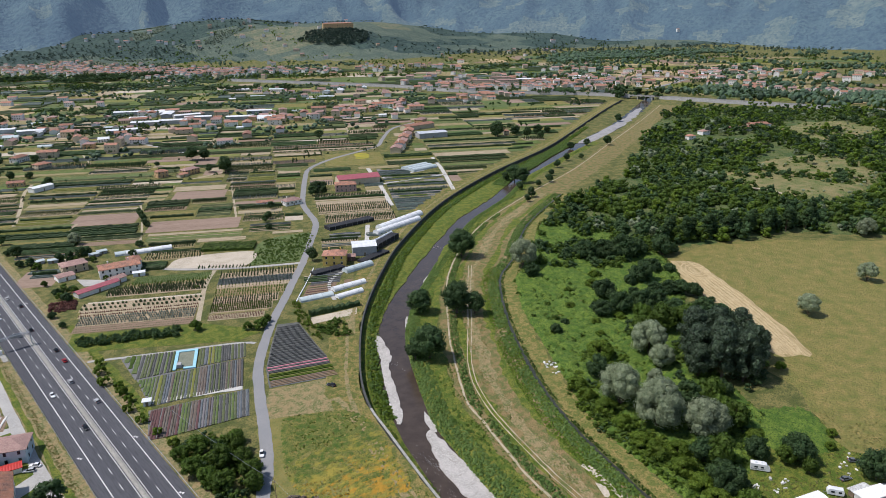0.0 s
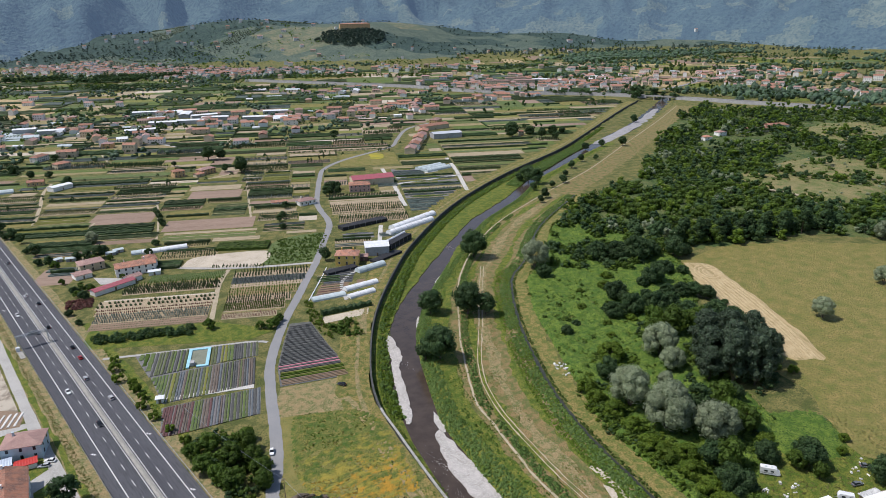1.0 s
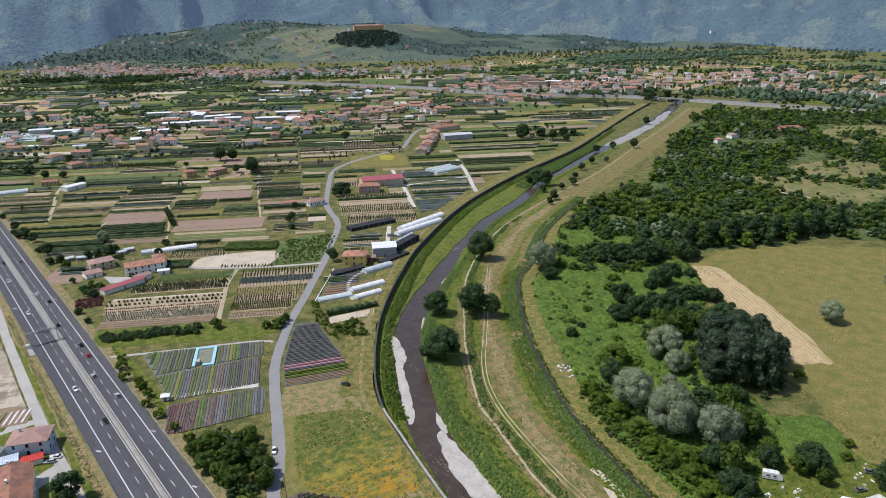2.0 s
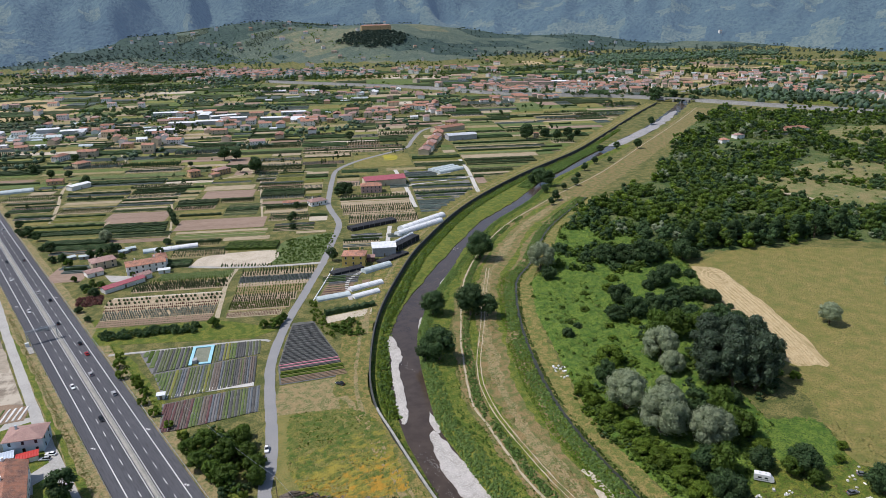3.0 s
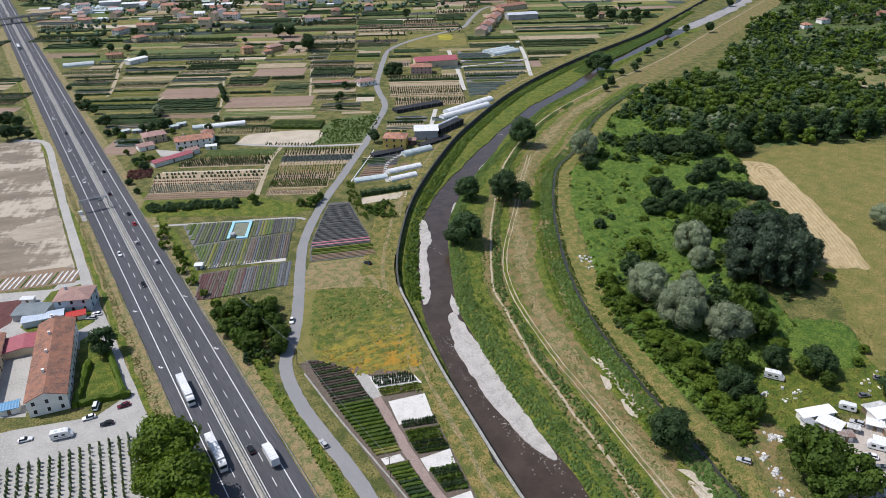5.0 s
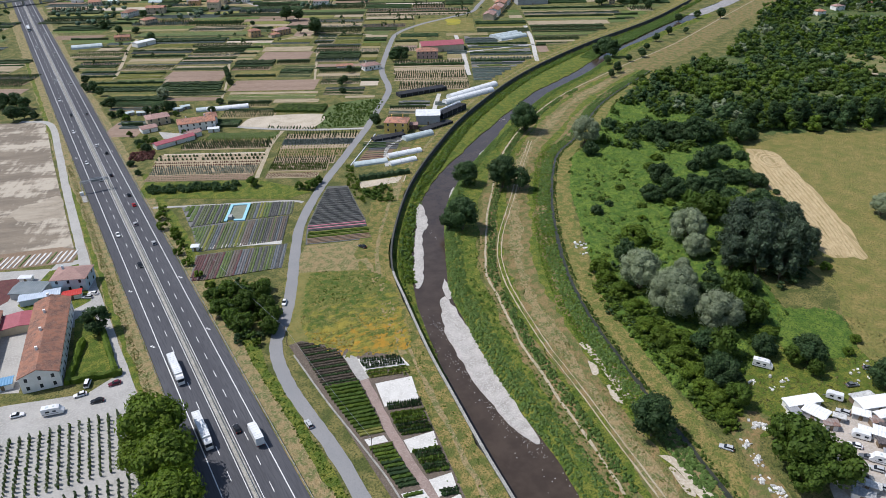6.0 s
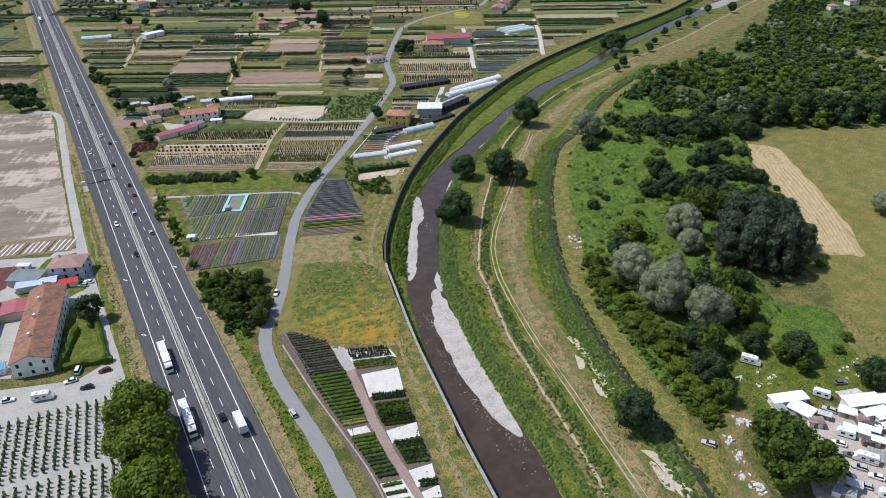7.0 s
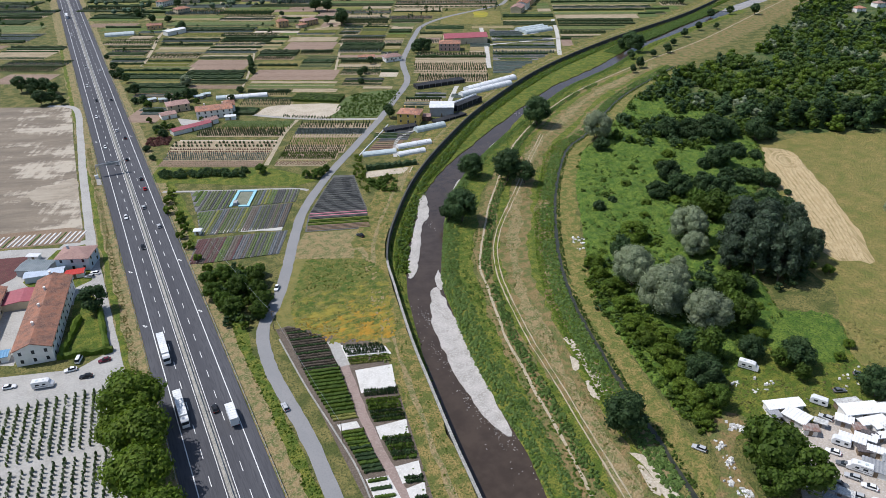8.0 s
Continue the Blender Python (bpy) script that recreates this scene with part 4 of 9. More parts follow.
NEAR_R, NEAR_D = PATH_R[:17], DITCH
for f, w, mat, lab in ((-0.22, 5, LUSH, "green grass strip beside the river path"), (0.2, 3.2, LUSH, "green grass strip on the berm"), (0.42, 4.5, DRY, "dry trodden grass on the berm"), (0.68, 3.5, LUSH, "green strip of weeds on the berm"), (0.86, 3, DRY, "dry grass near the ditch")):
    ribbon("berm", [(p[0], p[1], w * (1 + 0.5 * math.sin(0.7 * i + f * 9))) for i, p in enumerate(between(NEAR_R, NEAR_D, f))], 0, 0.105 + 0.004 * f, mat, lab, "berm", wobble=0.8, step=4, depth=0.05)
ribbon("verge", [(p[0] + 5, p[1] - 4, 9) for p in between(NEAR_D, NEAR_D, 0)], 0, 0.1, surface("ditch_verge", (0.13, 0.15, 0.032), (0.285, 0.215, 0.075), 3.5, (0.085, 0.11, 0.02), 0.8, contrast=0.15, bump=1.0), "light green grass beside the ditch", "verge", wobble=0.8, step=5, depth=0.05)
for tr, w in (([(81, 624), (66, 587), (51, 528), (35, 472)], 2.8), ([(153, 541), (128, 456), (110, 402), (90, 350)], 1.6), ([(258, 545), (231, 499), (186, 398), (175, 373)], 1.8), ([(159, 550), (184, 538), (213, 535), (256, 541), (290, 500)], 2.6), ([(74, 444), (59, 423)], 1.6), ([(360, 449), (326, 382), (288, 313)], 3.8),
              ([(450, 452), (412, 390), (363, 318)], 3.8), ([(328, 382), (363, 376), (400, 370)], 3.2), ([(345, 404), (368, 402), (396, 400)], 3.0), ([(355, 424), (380, 415)], 3.0), ([(165, 765), (153, 686)], 2.2), ([(200, 224), (210, 240), (226, 262), (240, 281)], 3.2)):
    ribbon("farm_track", tr, w, 0.17, PATH_EARTH if w < 3 else CHIPPINGS, "pale farm track between fields", "track", wobble=0.15)
ROW_FLOWERS = surface("yellow_flower_rows", (0.4, 0.33, 0.03), (0.16, 0.18, 0.035), 1.6, (0.28, 0.25, 0.04), 0.8, contrast=0.2, stretch=(-31, 10))
cover("field", 0.15, SAND, "bare pale sandy field", "field", [(87, 293), (104, 305), (145, 285), (129, 262), (112, 270)], smooth=3, wobble=0.1)
cover("field", 0.19, ROW_FLOWERS, "patch of bright yellow flowers", "field", [(380, 499), (392, 494), (407, 515), (396, 524)], smooth=3, wobble=0.6)

# ---- plants in quantity ----
def tris_cone(n=6, r=0.34, low=0.06, wide=0.3):
    a = [2 * math.pi * i / n for i in range(n)]
    vs = [(r * 0.7 * math.cos(t), r * 0.7 * math.sin(t), low) for t in a] + [(r * math.cos(t + 0.4), r * math.sin(t + 0.4), wide) for t in a] + [(0.02, 0.0, 1.0)]
    fs = []
    for i in range(n):
        j = (i + 1) % n
        fs += [(i, j, n + i), (j, n + j, n + i), (n + i, n + j, 2 * n)]
    return vs, fs


def tuft(seed, n=9, spread=0.5, high=0.9, size=0.42):
    """A clump of leafy blades."""
    rng = np.random.default_rng(seed)
    vs, fs = [], []
    for i in range(n):
        u = rng.normal(size=3)
        u[2] = abs(u[2])
        u /= np.linalg.norm(u)
        c = u * np.array([spread, spread, high * 0.75]) * rng.uniform(0.6, 1.0) + (0, 0, 0.12)
        t = np.cross(u, rng.normal(size=3))
        t /= np.linalg.norm(t)
        b = np.cross(u + 0.4 * rng.normal(size=3), t)
        b /= np.linalg.norm(b)
        s = size * rng.uniform(0.7, 1.3)
        k = len(vs)
        vs += [tuple(c - t * s - b * s * 0.6), tuple(c + t * s * 0.3 - b * s), tuple(c + t * s + b * s * 0.6), tuple(c - t * s * 0.2 + b * s)]
        fs.append((k, k + 1, k + 2, k + 3))
    return vs, fs


CONE = tris_cone(5)
BALL = tris_cone(6, 0.5, 0.05, 0.55)
TUFT, TUFT_B = tuft(11), tuft(12, 7, 0.45, 1.1, 0.36)


def sown(poly, n, seed, keep=None):
    """n points spread over an outline, on the ground."""
    rng = np.random.default_rng(seed)
    a = np.array(poly, float)
    lo, hi = a.min(0), a.max(0)
    p = rng.uniform(lo, hi, size=(n * 3, 2))
    p = p[inside(p[:, 0], p[:, 1], poly)][:n]
    if keep is not None:
        p = p[keep(p)]
    return np.c_[p, land(p[:, 0], p[:, 1])], rng


def sown_along(line, near, far, side, n, seed, u0=0.0, u1=1.0):
    """n points beside a line: positive side is its left."""
    rng = np.random.default_rng(seed)
    ln4 = smooth_line(line, 4) if len(line) < 40 else np.array(line)
    run = along(ln4)
    t = rng.uniform(u0, u1, n) * run[-1]
    q = np.stack([np.interp(t, run, ln4[:, k]) for k in (0, 1)], 1)
    nn = sides(ln4)
    w = np.stack([np.interp(t, run, nn[:, k]) for k in (0, 1)], 1)
    p = q + w * (side * rng.uniform(near, far, n))[:, None]
    return np.c_[p, land(p[:, 0], p[:, 1])], rng


def fringe(name, line, near, far, side, n, seed, mat, label, category, lo, hi, patchy=0.0, u0=0.0, u1=1.0, flat=1.0, floor=-99.0):
    p, rng = sown_along(line, near, far, side, n, seed, u0, u1)
    p[:, 2] = np.maximum(p[:, 2], floor)
    if patchy:
        v = np.array([noise.noise(Vector((a / 14, b / 14, seed))) for a, b, _ in p])
        p = p[v + 0.25 * rng.normal(size=len(p)) > patchy - 0.5]
    s = rng.uniform(lo, hi, size=len(p))
    return scatter_mesh(name, *TUFT, p, rng.uniform(0, 6.28, size=len(p)), s, mat, label, category, zscale=s * flat * rng.uniform(0.7, 1.2, size=len(p)))


def greenery(name, poly, n, seed, mat, label, category, lo=0.6, hi=1.6, form=None, keep=None, patchy=0.0):
    p, rng = sown(poly, n, seed, keep)
    if patchy:
        v = np.array([noise.noise(Vector((a / 16, b / 16, seed))) for a, b, _ in p])
        p = p[v + 0.25 * rng.normal(size=len(p)) > patchy - 0.5]
    if not len(p):
        return None
    vv, ff = form or TUFT
    s = rng.uniform(lo, hi, size=len(p))
    return scatter_mesh(name, vv, ff, p, rng.uniform(0, 6.28, size=len(p)), s, mat, label, category, zscale=s * rng.uniform(0.7, 1.2, size=len(p)))


def rows_of(name, origin, angle, length, width, gap, space, form, size, mat, label, category, seed=1, jitter=0.08, miss=0.04, high=1.0, z=0.1):
    """Plants in rows: rows run along `angle`, from the corner `origin`."""
    rng = np.random.default_rng(seed)
    u = np.array([math.cos(radians(angle)), math.sin(radians(angle))])
    v = np.array([-u[1], u[0]])
    a, b = np.meshgrid(np.arange(space / 2, length, space), np.arange(gap / 2, width, gap))
    a, b = a.ravel(), b.ravel()
    a, b = a + rng.normal(size=a.shape) * jitter * space, b + rng.normal(size=b.shape) * jitter * gap * 0.4
    ok = rng.uniform(size=a.shape) > miss
    a, b = a[ok], b[ok]
    p = np.array(origin)[None] + a[:, None] * u + b[:, None] * v
    if not len(p):
        return None
    s = size * rng.uniform(0.8, 1.2, size=len(p))
    return scatter_mesh(name, *form, np.c_[p, np.full(len(p), z)], rng.uniform(0, 6.28, size=len(p)), s, mat, label, category, zscale=s * high)


def hedge_rows(name, origin, angle, length, width, gap, w, h, mat, label, category, seed=1, z=0.05, step=2.5):
    """Continuous clipped or wild rows with an uneven top."""
    rng = np.random.default_rng(seed)
    u = np.array([math.cos(radians(angle)), math.sin(radians(angle))])
    v = np.array([-u[1], u[0]])
    vs, fs = [], []
    for b in np.arange(gap / 2, width, gap):
        n = max(2, int(length / step))
        k = len(vs)
        for i in range(n + 1):
            c = np.array(origin) + u * (length * i / n) + v * b
            ww, hh = w * rng.uniform(0.75, 1.2) / 2, h * rng.uniform(0.75, 1.2)
            sl = rng.normal() * 0.1
            for off, zz in ((-ww, 0), (-ww * 0.85, hh * 0.75), (sl, hh), (ww * 0.85, hh * 0.75), (ww, 0)):
                q = c + v * off
                vs.append((q[0], q[1], z + zz))
        for i in range(n):
            for j in range(4):
                fs.append((k + 5 * i + j, k + 5 * i + j + 1, k + 5 * i + 6 + j, k + 5 * i + 5 + j))
        fs += [(k, k + 1, k + 2, k + 3, k + 4), tuple(k + 5 * n + j for j in (4, 3, 2, 1, 0))]
    ob = link(name, vs, fs, mat)
    return tagged(ob, label, category, kind="stuff")


def plot(origin, angle, length, width, mat, label, z=0.1):
    u = np.array([math.cos(radians(angle)), math.sin(radians(angle))])
    v = np.array([-u[1], u[0]])
    o = np.array(origin, float)
    return patch("field", [o, o + u * length, o + u * length + v * width, o + v * width], z, mat, label, "field")


# ---- nursery beds beside the motorway ----
BU = -26.6
bu = np.array([math.cos(radians(BU)), math.sin(radians(BU))])
bv = np.array([-bu[1], bu[0]])
BO = np.array([17.0, 130.0])
BED_DARK = surface("dark_pots", (0.05, 0.052, 0.05), (0.08, 0.08, 0.075), 2, (0.1, 0.1, 0.09), 0.4)
BED_OLIVE = surface("olive_bed", (0.085, 0.105, 0.045), (0.13, 0.145, 0.065), 2, (0.06, 0.075, 0.035), 0.4)
BED_RUST = surface("rust_red_bed", (0.105, 0.05, 0.05), (0.145, 0.075, 0.07), 2, (0.08, 0.045, 0.04), 0.4)
BED_LILAC = surface("greyish_lilac_bed", (0.14, 0.125, 0.135), (0.185, 0.17, 0.175), 2, (0.12, 0.115, 0.11), 0.4)
BED_SLATE = surface("bluish_grey_bed", (0.1, 0.115, 0.13), (0.15, 0.165, 0.175), 2, (0.07, 0.08, 0.08), 0.4)
BED_BROWN = surface("brownish_bed", (0.12, 0.095, 0.075), (0.165, 0.135, 0.11), 2, (0.09, 0.07, 0.055), 0.4)
WEED_CLOTH = surface("grey_weed_cloth", (0.15, 0.15, 0.145), (0.21, 0.205, 0.195), 3, (0.1, 0.1, 0.095), 0.4)
bed_rng = random.Random(4)


def bed_at(u, v):
    return BO + bu * u + bv * v


def bed_section(u0, u1, low, high, plan, left=None):
    """Narrow beds side by side; low and high give the ends, plan the plants by stretches (up to u, materials, width)."""
    edge = [bed_at(u0, low(u0)), bed_at(u1, low(u1)), bed_at(u1, high(u1)), bed_at(u0 if left is None else left, high(u0))]
    patch("field", edge, 0.1, WEED_CLOTH, "grey weed cloth under the container beds", "field")
    u = u0 if left is None else min(u0, left)
    while u < u1 - 0.5:
        end, mats, wide = next(q for q in plan if u < q[0] or q is plan[-1])
        w = wide * bed_rng.uniform(0.8, 1.2)
        lo_v, hi_v = low(u), high(u)
        if left is not None:      # slanting left edge
            f = (u - u0) / (left - u0)
            if left < u0 and f > 0:
                lo_v = lo_v + (hi_v - lo_v) * min(0.95, f)
            elif left > u0 and u < left:
                hi_v = lo_v + (hi_v - lo_v) * max(0.05, f)
        if hi_v - lo_v > 2:
            hedge_rows("bed", bed_at(u + w, lo_v + 0.3), BU + 90, hi_v - lo_v - 0.6, w, w, w * 0.9, bed_rng.uniform(0.2, 0.4), bed_rng.choice(mats), "long narrow bed of potted nursery plants", "bed", seed=int(abs(u) * 7) + 3, z=0.1, step=1.3)
        u += w + bed_rng.choice([0.0, 0.08, 0.3])


GREENS, OLIVES = [LEAF_MID, CROP_GREEN, BED_OLIVE], [BED_OLIVE, CROP_GREEN, BED_OLIVE, BED_DARK]
bed_section(4, 42.5, lambda u: -28.5 + 0.24 * max(0, u - 10), lambda u: -5.0 + 0.185 * (u - 5),
            [(14, [BED_RUST, BED_RUST, BED_BROWN], 1.1), (18, [CROP_GREEN, BED_OLIVE], 1.3), (22, [BED_RUST, BED_BROWN, BED_LILAC], 1.1), (27, [BED_LILAC, BED_BROWN, BED_SLATE], 1.0), (50, [BED_OLIVE, BED_SLATE, BED_OLIVE, CROP_GREEN, BED_DARK], 1.1)], 1.5)
bed_section(1.5, 39.8, lambda u: -1.2 + 0.185 * (u - 5), lambda u: 23.4 + 0.19 * (u + 8),
            [(1, [CROP_GREEN], 1.5), (5, [CROP_YELLOW, CROP_GREEN, BED_OLIVE], 1.4), (9, [BED_LILAC, BED_BROWN, BED_SLATE], 1.0), (13, [CROP_GREEN, BED_OLIVE], 1.3), (16, [BED_SLATE, BED_OLIVE], 1.0), (19, [CROP_YELLOW, BED_OLIVE], 1.2), (23, [BED_BROWN, BED_DARK], 1.1), (50, [BED_SLATE, BED_DARK, BED_OLIVE, BED_DARK, BED_BROWN], 0.9)], -7.5)
bed_section(-8, 7, lambda u: 24.6 + 0.19 * (u + 8), lambda u: 49.5, [(-9, GREENS[:2], 2.2), (50, OLIVES, 1.2)], -18)
bed_section(19, 41, lambda u: 24.6 + 0.19 * (u + 8), lambda u: 49.5, [(23, [BED_SLATE, BED_OLIVE], 1.2), (28, [CROP_GREEN, CROP_YELLOW], 1.4), (50, [BED_DARK, BED_OLIVE, BED_DARK, LEAF_DARK], 1.2)])
bed_mats = [BED_DARK] * 5 + [BED_DARK, BED_SLATE]

# ---- triangle of rows between lane and levee ----
TRI = [(98, 164.5), (108, 159.5), (101, 130), (97.5, 113), (92, 95.5), (62.5, 107), (70, 124), (84, 145)]
patch("field", TRI, 0.11, BED_GREY, "triangular bed of potted plants", "field")
tu = np.array([math.cos(radians(-21)), math.sin(radians(-21))])
tv = np.array([-tu[1], tu[0]])
tri_edge_l, tri_edge_r = [(62.5, 107), (70, 124), (84, 145), (98, 164.5)], [(92, 95.5), (97.5, 113), (101, 130), (108, 159.5)]
base_pt = np.array([62.5, 107.0])
for i in range(46):
    v = 0.8 + i * 1.35
    s = np.arange(-20, 70, 0.5)
    q = base_pt + tv * v + s[:, None] * tu
    ok = inside(q[:, 0], q[:, 1], TRI)
    if ok.sum() < 6:
        continue
    a, b = s[ok].min() + 0.5, s[ok].max() - 0.5
    if i < 5:
        m, h = (SOIL, 0.3) if i != 4 else (LEAF_LIGHT, 0.5)
    elif i < 9:
        m, h = (LEAF_LIGHT, 0.6) if i in (6, 7) else (CROP_YELLOW, 0.4)
    elif i in (11, 13):
        m, h = plain("pink_mulch_film", (0.55, 0.2, 0.24), 0.6), 0.3
    else:
        m, h = bed_mats[5] if i % 2 else BED_GREY, 0.45
    hedge_rows("bed", base_pt + tv * v + tu * a, -21, b - a, 1.0, 1.0, 0.85, h, m, "row of potted plants in a triangular plot", "bed", seed=i, z=0.1, step=1.8)

# ---- nursery rows north of the hedge ----
NA = -30
def nursery(o, strips, seed):
    """Strips of rows: (start and end across, start and end along, ground, plant form, size, plant material, height, gap, spacing)."""
    u = np.array([math.cos(radians(NA)), math.sin(radians(NA))])
    v = np.array([-u[1], u[0]])
    for i, (w0, w1, a0, a1, soil, form, size, mat, high, gap, space) in enumerate(strips):
        oo = np.array(o, float) + v * w0 + u * a0
        plot(oo, NA, a1 - a0, w1 - w0, soil, "strip of nursery ground", 0.09 + 0.004 * (i % 2))
        if form is not None:
            rows_of("nursery_rows", oo + v * 0.2, NA, a1 - a0, w1 - w0 - 0.4, gap, space * 0.85, form, size * 0.72, LEAF_CROP if mat is LEAF_DARK else mat, "rows of young nursery trees", "nursery rows", seed=seed + i, high=high)


nursery((14, 231), [
    (-3, 5, 0, 61, TILLED, CONE, 0.9, LEAF_DARK, 0.8, 3.0, 1.0), (5, 17, 0, 61, TAN, CONE, 2.0, LEAF_BLUE, 1.2, 3.0, 1.5), (17, 26, -2, 61, TAN, CONE, 1.7, LEAF_RED, 0.9, 4.2, 1.3),
    (26, 38, -4, 61.5, TAN, BALL, 2.2, LEAF_DARK, 1.0, 5.5, 3.0), (38, 40, -2, 62, SAND, None, 0, None, 1, 1, 1), (40, 46, 1, 62, GRASS, None, 0, None, 1, 1, 1), (46, 59, 6, 62.5, TAN, CONE, 2.4, LEAF_DARK, 1.5, 3.2, 1.7),
    (59, 65, 13, 63, DRY, CONE, 1.9, LEAF_MID, 1.4, 3.0, 2.2), (65, 77, 17, 63.5, CROP_GREEN, TUFT_B, 0.8, LEAF_MID, 0.7, 1.6, 1.3)], 20)
nursery((72, 196), [
    (-1, 6, 1, 31, TAN, CONE, 1.0, LEAF_RED, 1.2, 1.8, 1.0), (6, 9, 1, 33, DRY, None, 0, None, 1, 1, 1), (9, 20, 1, 35, TAN, CONE, 1.9, LEAF_MID, 1.1, 2.3, 1.2), (20, 32, 1, 38, TAN, CONE, 2.1, LEAF_DARK, 1.3, 3.6, 1.6),
    (32, 46, 1, 42, DRY, CONE, 1.9, LEAF_MID, 1.2, 4.0, 1.8), (46, 52, 1, 44, TAN, CONE, 1.2, LEAF_LIGHT, 1.2, 3.0, 2.4), (52, 63, 1, 46, BED_GREY, CONE, 1.4, LEAF_BLUE, 1.3, 1.7, 1.0), (63, 73, 1, 48, TAN, CONE, 2.2, LEAF_DARK, 1.6, 3.6, 2.2)], 40)
ribbon("farm_track", [(68.6, 198), (80, 220), (95, 248), (109, 267)], 2.6, 0.13, PATH_EARTH, "earth track between nursery plots", "track", wobble=0.15)
ribbon("farm_track", [(74, 307), (83, 296), (98, 280), (114, 267), (133, 254), (157, 241)], 3.2, 0.15, YARD, "pale gravel track to the farmhouse", "track", wobble=0.15)

hedge_rows("shrub_rows", (118, 309), -36, 36, 14, 1.8, 1.7, 2.4, LEAF_MID, "dense block of dark green nursery shrubs", "shrub rows", seed=61, step=1.5)
patch("field", [(131, 259), (141, 277), (163, 302), (199, 293), (181, 269), (160, 246)], 0.1, CROP_GREEN, "weedy green field beside the lane", "field", smooth=4, wobble=0.4)
greenery("weed_tufts", [(131, 259), (141, 277), (163, 302), (199, 293), (181, 269), (160, 246)], 900, 62, LEAF_MID, "green weeds in the field", "weeds", 0.6, 1.3, patchy=0.2)
rows_of("nursery_rows", (101, 277), -38, 36, 5, 2.4, 2.2, CONE, 1.3, LEAF_DARK, "row of young trees along a sandy field", "nursery rows", seed=63, high=1.4)
greenery("bushes", [(11, 264), (15, 281), (28, 274), (24, 262)], 160, 64, LEAF_RED, "dark purple-leaved bushes", "bushes", 1.0, 1.8)

# ---- mosaic of fields on the plain ----
MU = -31.0
mu = np.array([math.cos(radians(MU)), math.sin(radians(MU))])
mv = np.array([-mu[1], mu[0]])
WALL_RARE = WALL_LINE[::9]
PLOUGH = surface("pinkish_tilled_soil", (0.27, 0.19, 0.14), (0.21, 0.145, 0.105), 9, (0.3, 0.22, 0.165), 0.8, contrast=0.2, stretch=(-31, 8))
RAIL_PLAN = [(700, 1500), (866, 1105), (904, 909), (985, 752), (1027, 687), (1068, 551), (1091, 433), (1121, 302), (1150, 150), (1190, -60)]
CLEAR = [(118, 290, 28), (150, 305, 26), (165, 275, 26), (140, 275, 20), (48, 306, 26), (172, 222, 16), (291, 394, 18), (326, 430, 18), (343, 434, 18), (213, 560, 16), (187, 564, 10), (80, 592, 14), (32, 614, 16), (227, 378, 10), (255, 263, 14), (275, 270, 16), (240, 258, 12), (399, 410, 20), (450, 515, 20), (490, 555, 24), (532, 548, 22), (560, 612, 30), (98, 764, 14), (600, 484, 20), (505, 825, 50), (600, 825, 50), (380, 920, 50), (330, 1000, 50), (200, 226, 20), (222, 236, 18), (420, 880, 40), (90, 338, 20), (60, 352, 14), (30, 360, 10), (212, 291, 10), (230, 291, 12), (246, 291, 10)]
ROWS = (MU, 14)
ROW_GRASS = surface("mown_rows_of_grass", (0.085, 0.118, 0.032), (0.165, 0.17, 0.06), 1.6, (0.052, 0.08, 0.022), 0.8, contrast=0.2, bump=0.8, stretch=ROWS)
ROW_LUSH = surface("green_rows", (0.075, 0.125, 0.024), (0.15, 0.18, 0.045), 1.6, (0.045, 0.08, 0.015), 0.7, contrast=0.2, bump=0.8, stretch=ROWS)
ROW_DRY = surface("dry_rows", (0.29, 0.22, 0.11), (0.15, 0.155, 0.055), 1.8, (0.34, 0.27, 0.15), 0.8, contrast=0.2, bump=0.8, stretch=ROWS)
ROW_TAN = surface("tan_rows", (0.37, 0.295, 0.195), (0.23, 0.19, 0.11), 1.5, (0.43, 0.35, 0.24), 0.7, contrast=0.22, bump=0.8, stretch=ROWS)
ROW_SOIL = surface("brown_rows", (0.24, 0.165, 0.11), (0.165, 0.115, 0.075), 1.6, (0.28, 0.2, 0.14), 0.8, contrast=0.2, bump=0.8, stretch=ROWS)
ROW_CROP = surface("crop_rows", (0.085, 0.13, 0.036), (0.145, 0.172, 0.06), 1.4, (0.055, 0.09, 0.022), 0.7, contrast=0.2, bump=0.8, stretch=ROWS)
ROW_YELLOW = surface("yellowing_rows", (0.19, 0.185, 0.05), (0.125, 0.15, 0.036), 1.5, (0.23, 0.21, 0.06), 0.7, contrast=0.2, bump=0.8, stretch=ROWS)


def strip_ground(x, y):
    """Whether a strip of the near plain already lies there."""
    a, b = x * mu[0] + y * mu[1], x * mv[0] + y * mv[1]
    taken = np.zeros(np.shape(x), bool)
    for rows in (*NEAR_STRIPS, WEST_STRIPS):
        for a0, a1, b0, b1, _ in rows:
            taken |= (a > a0 - 1.5) & (a < a1 + 1.5) & (b > b0 - 0.8) & (b < b1 + 0.8)
    return taken


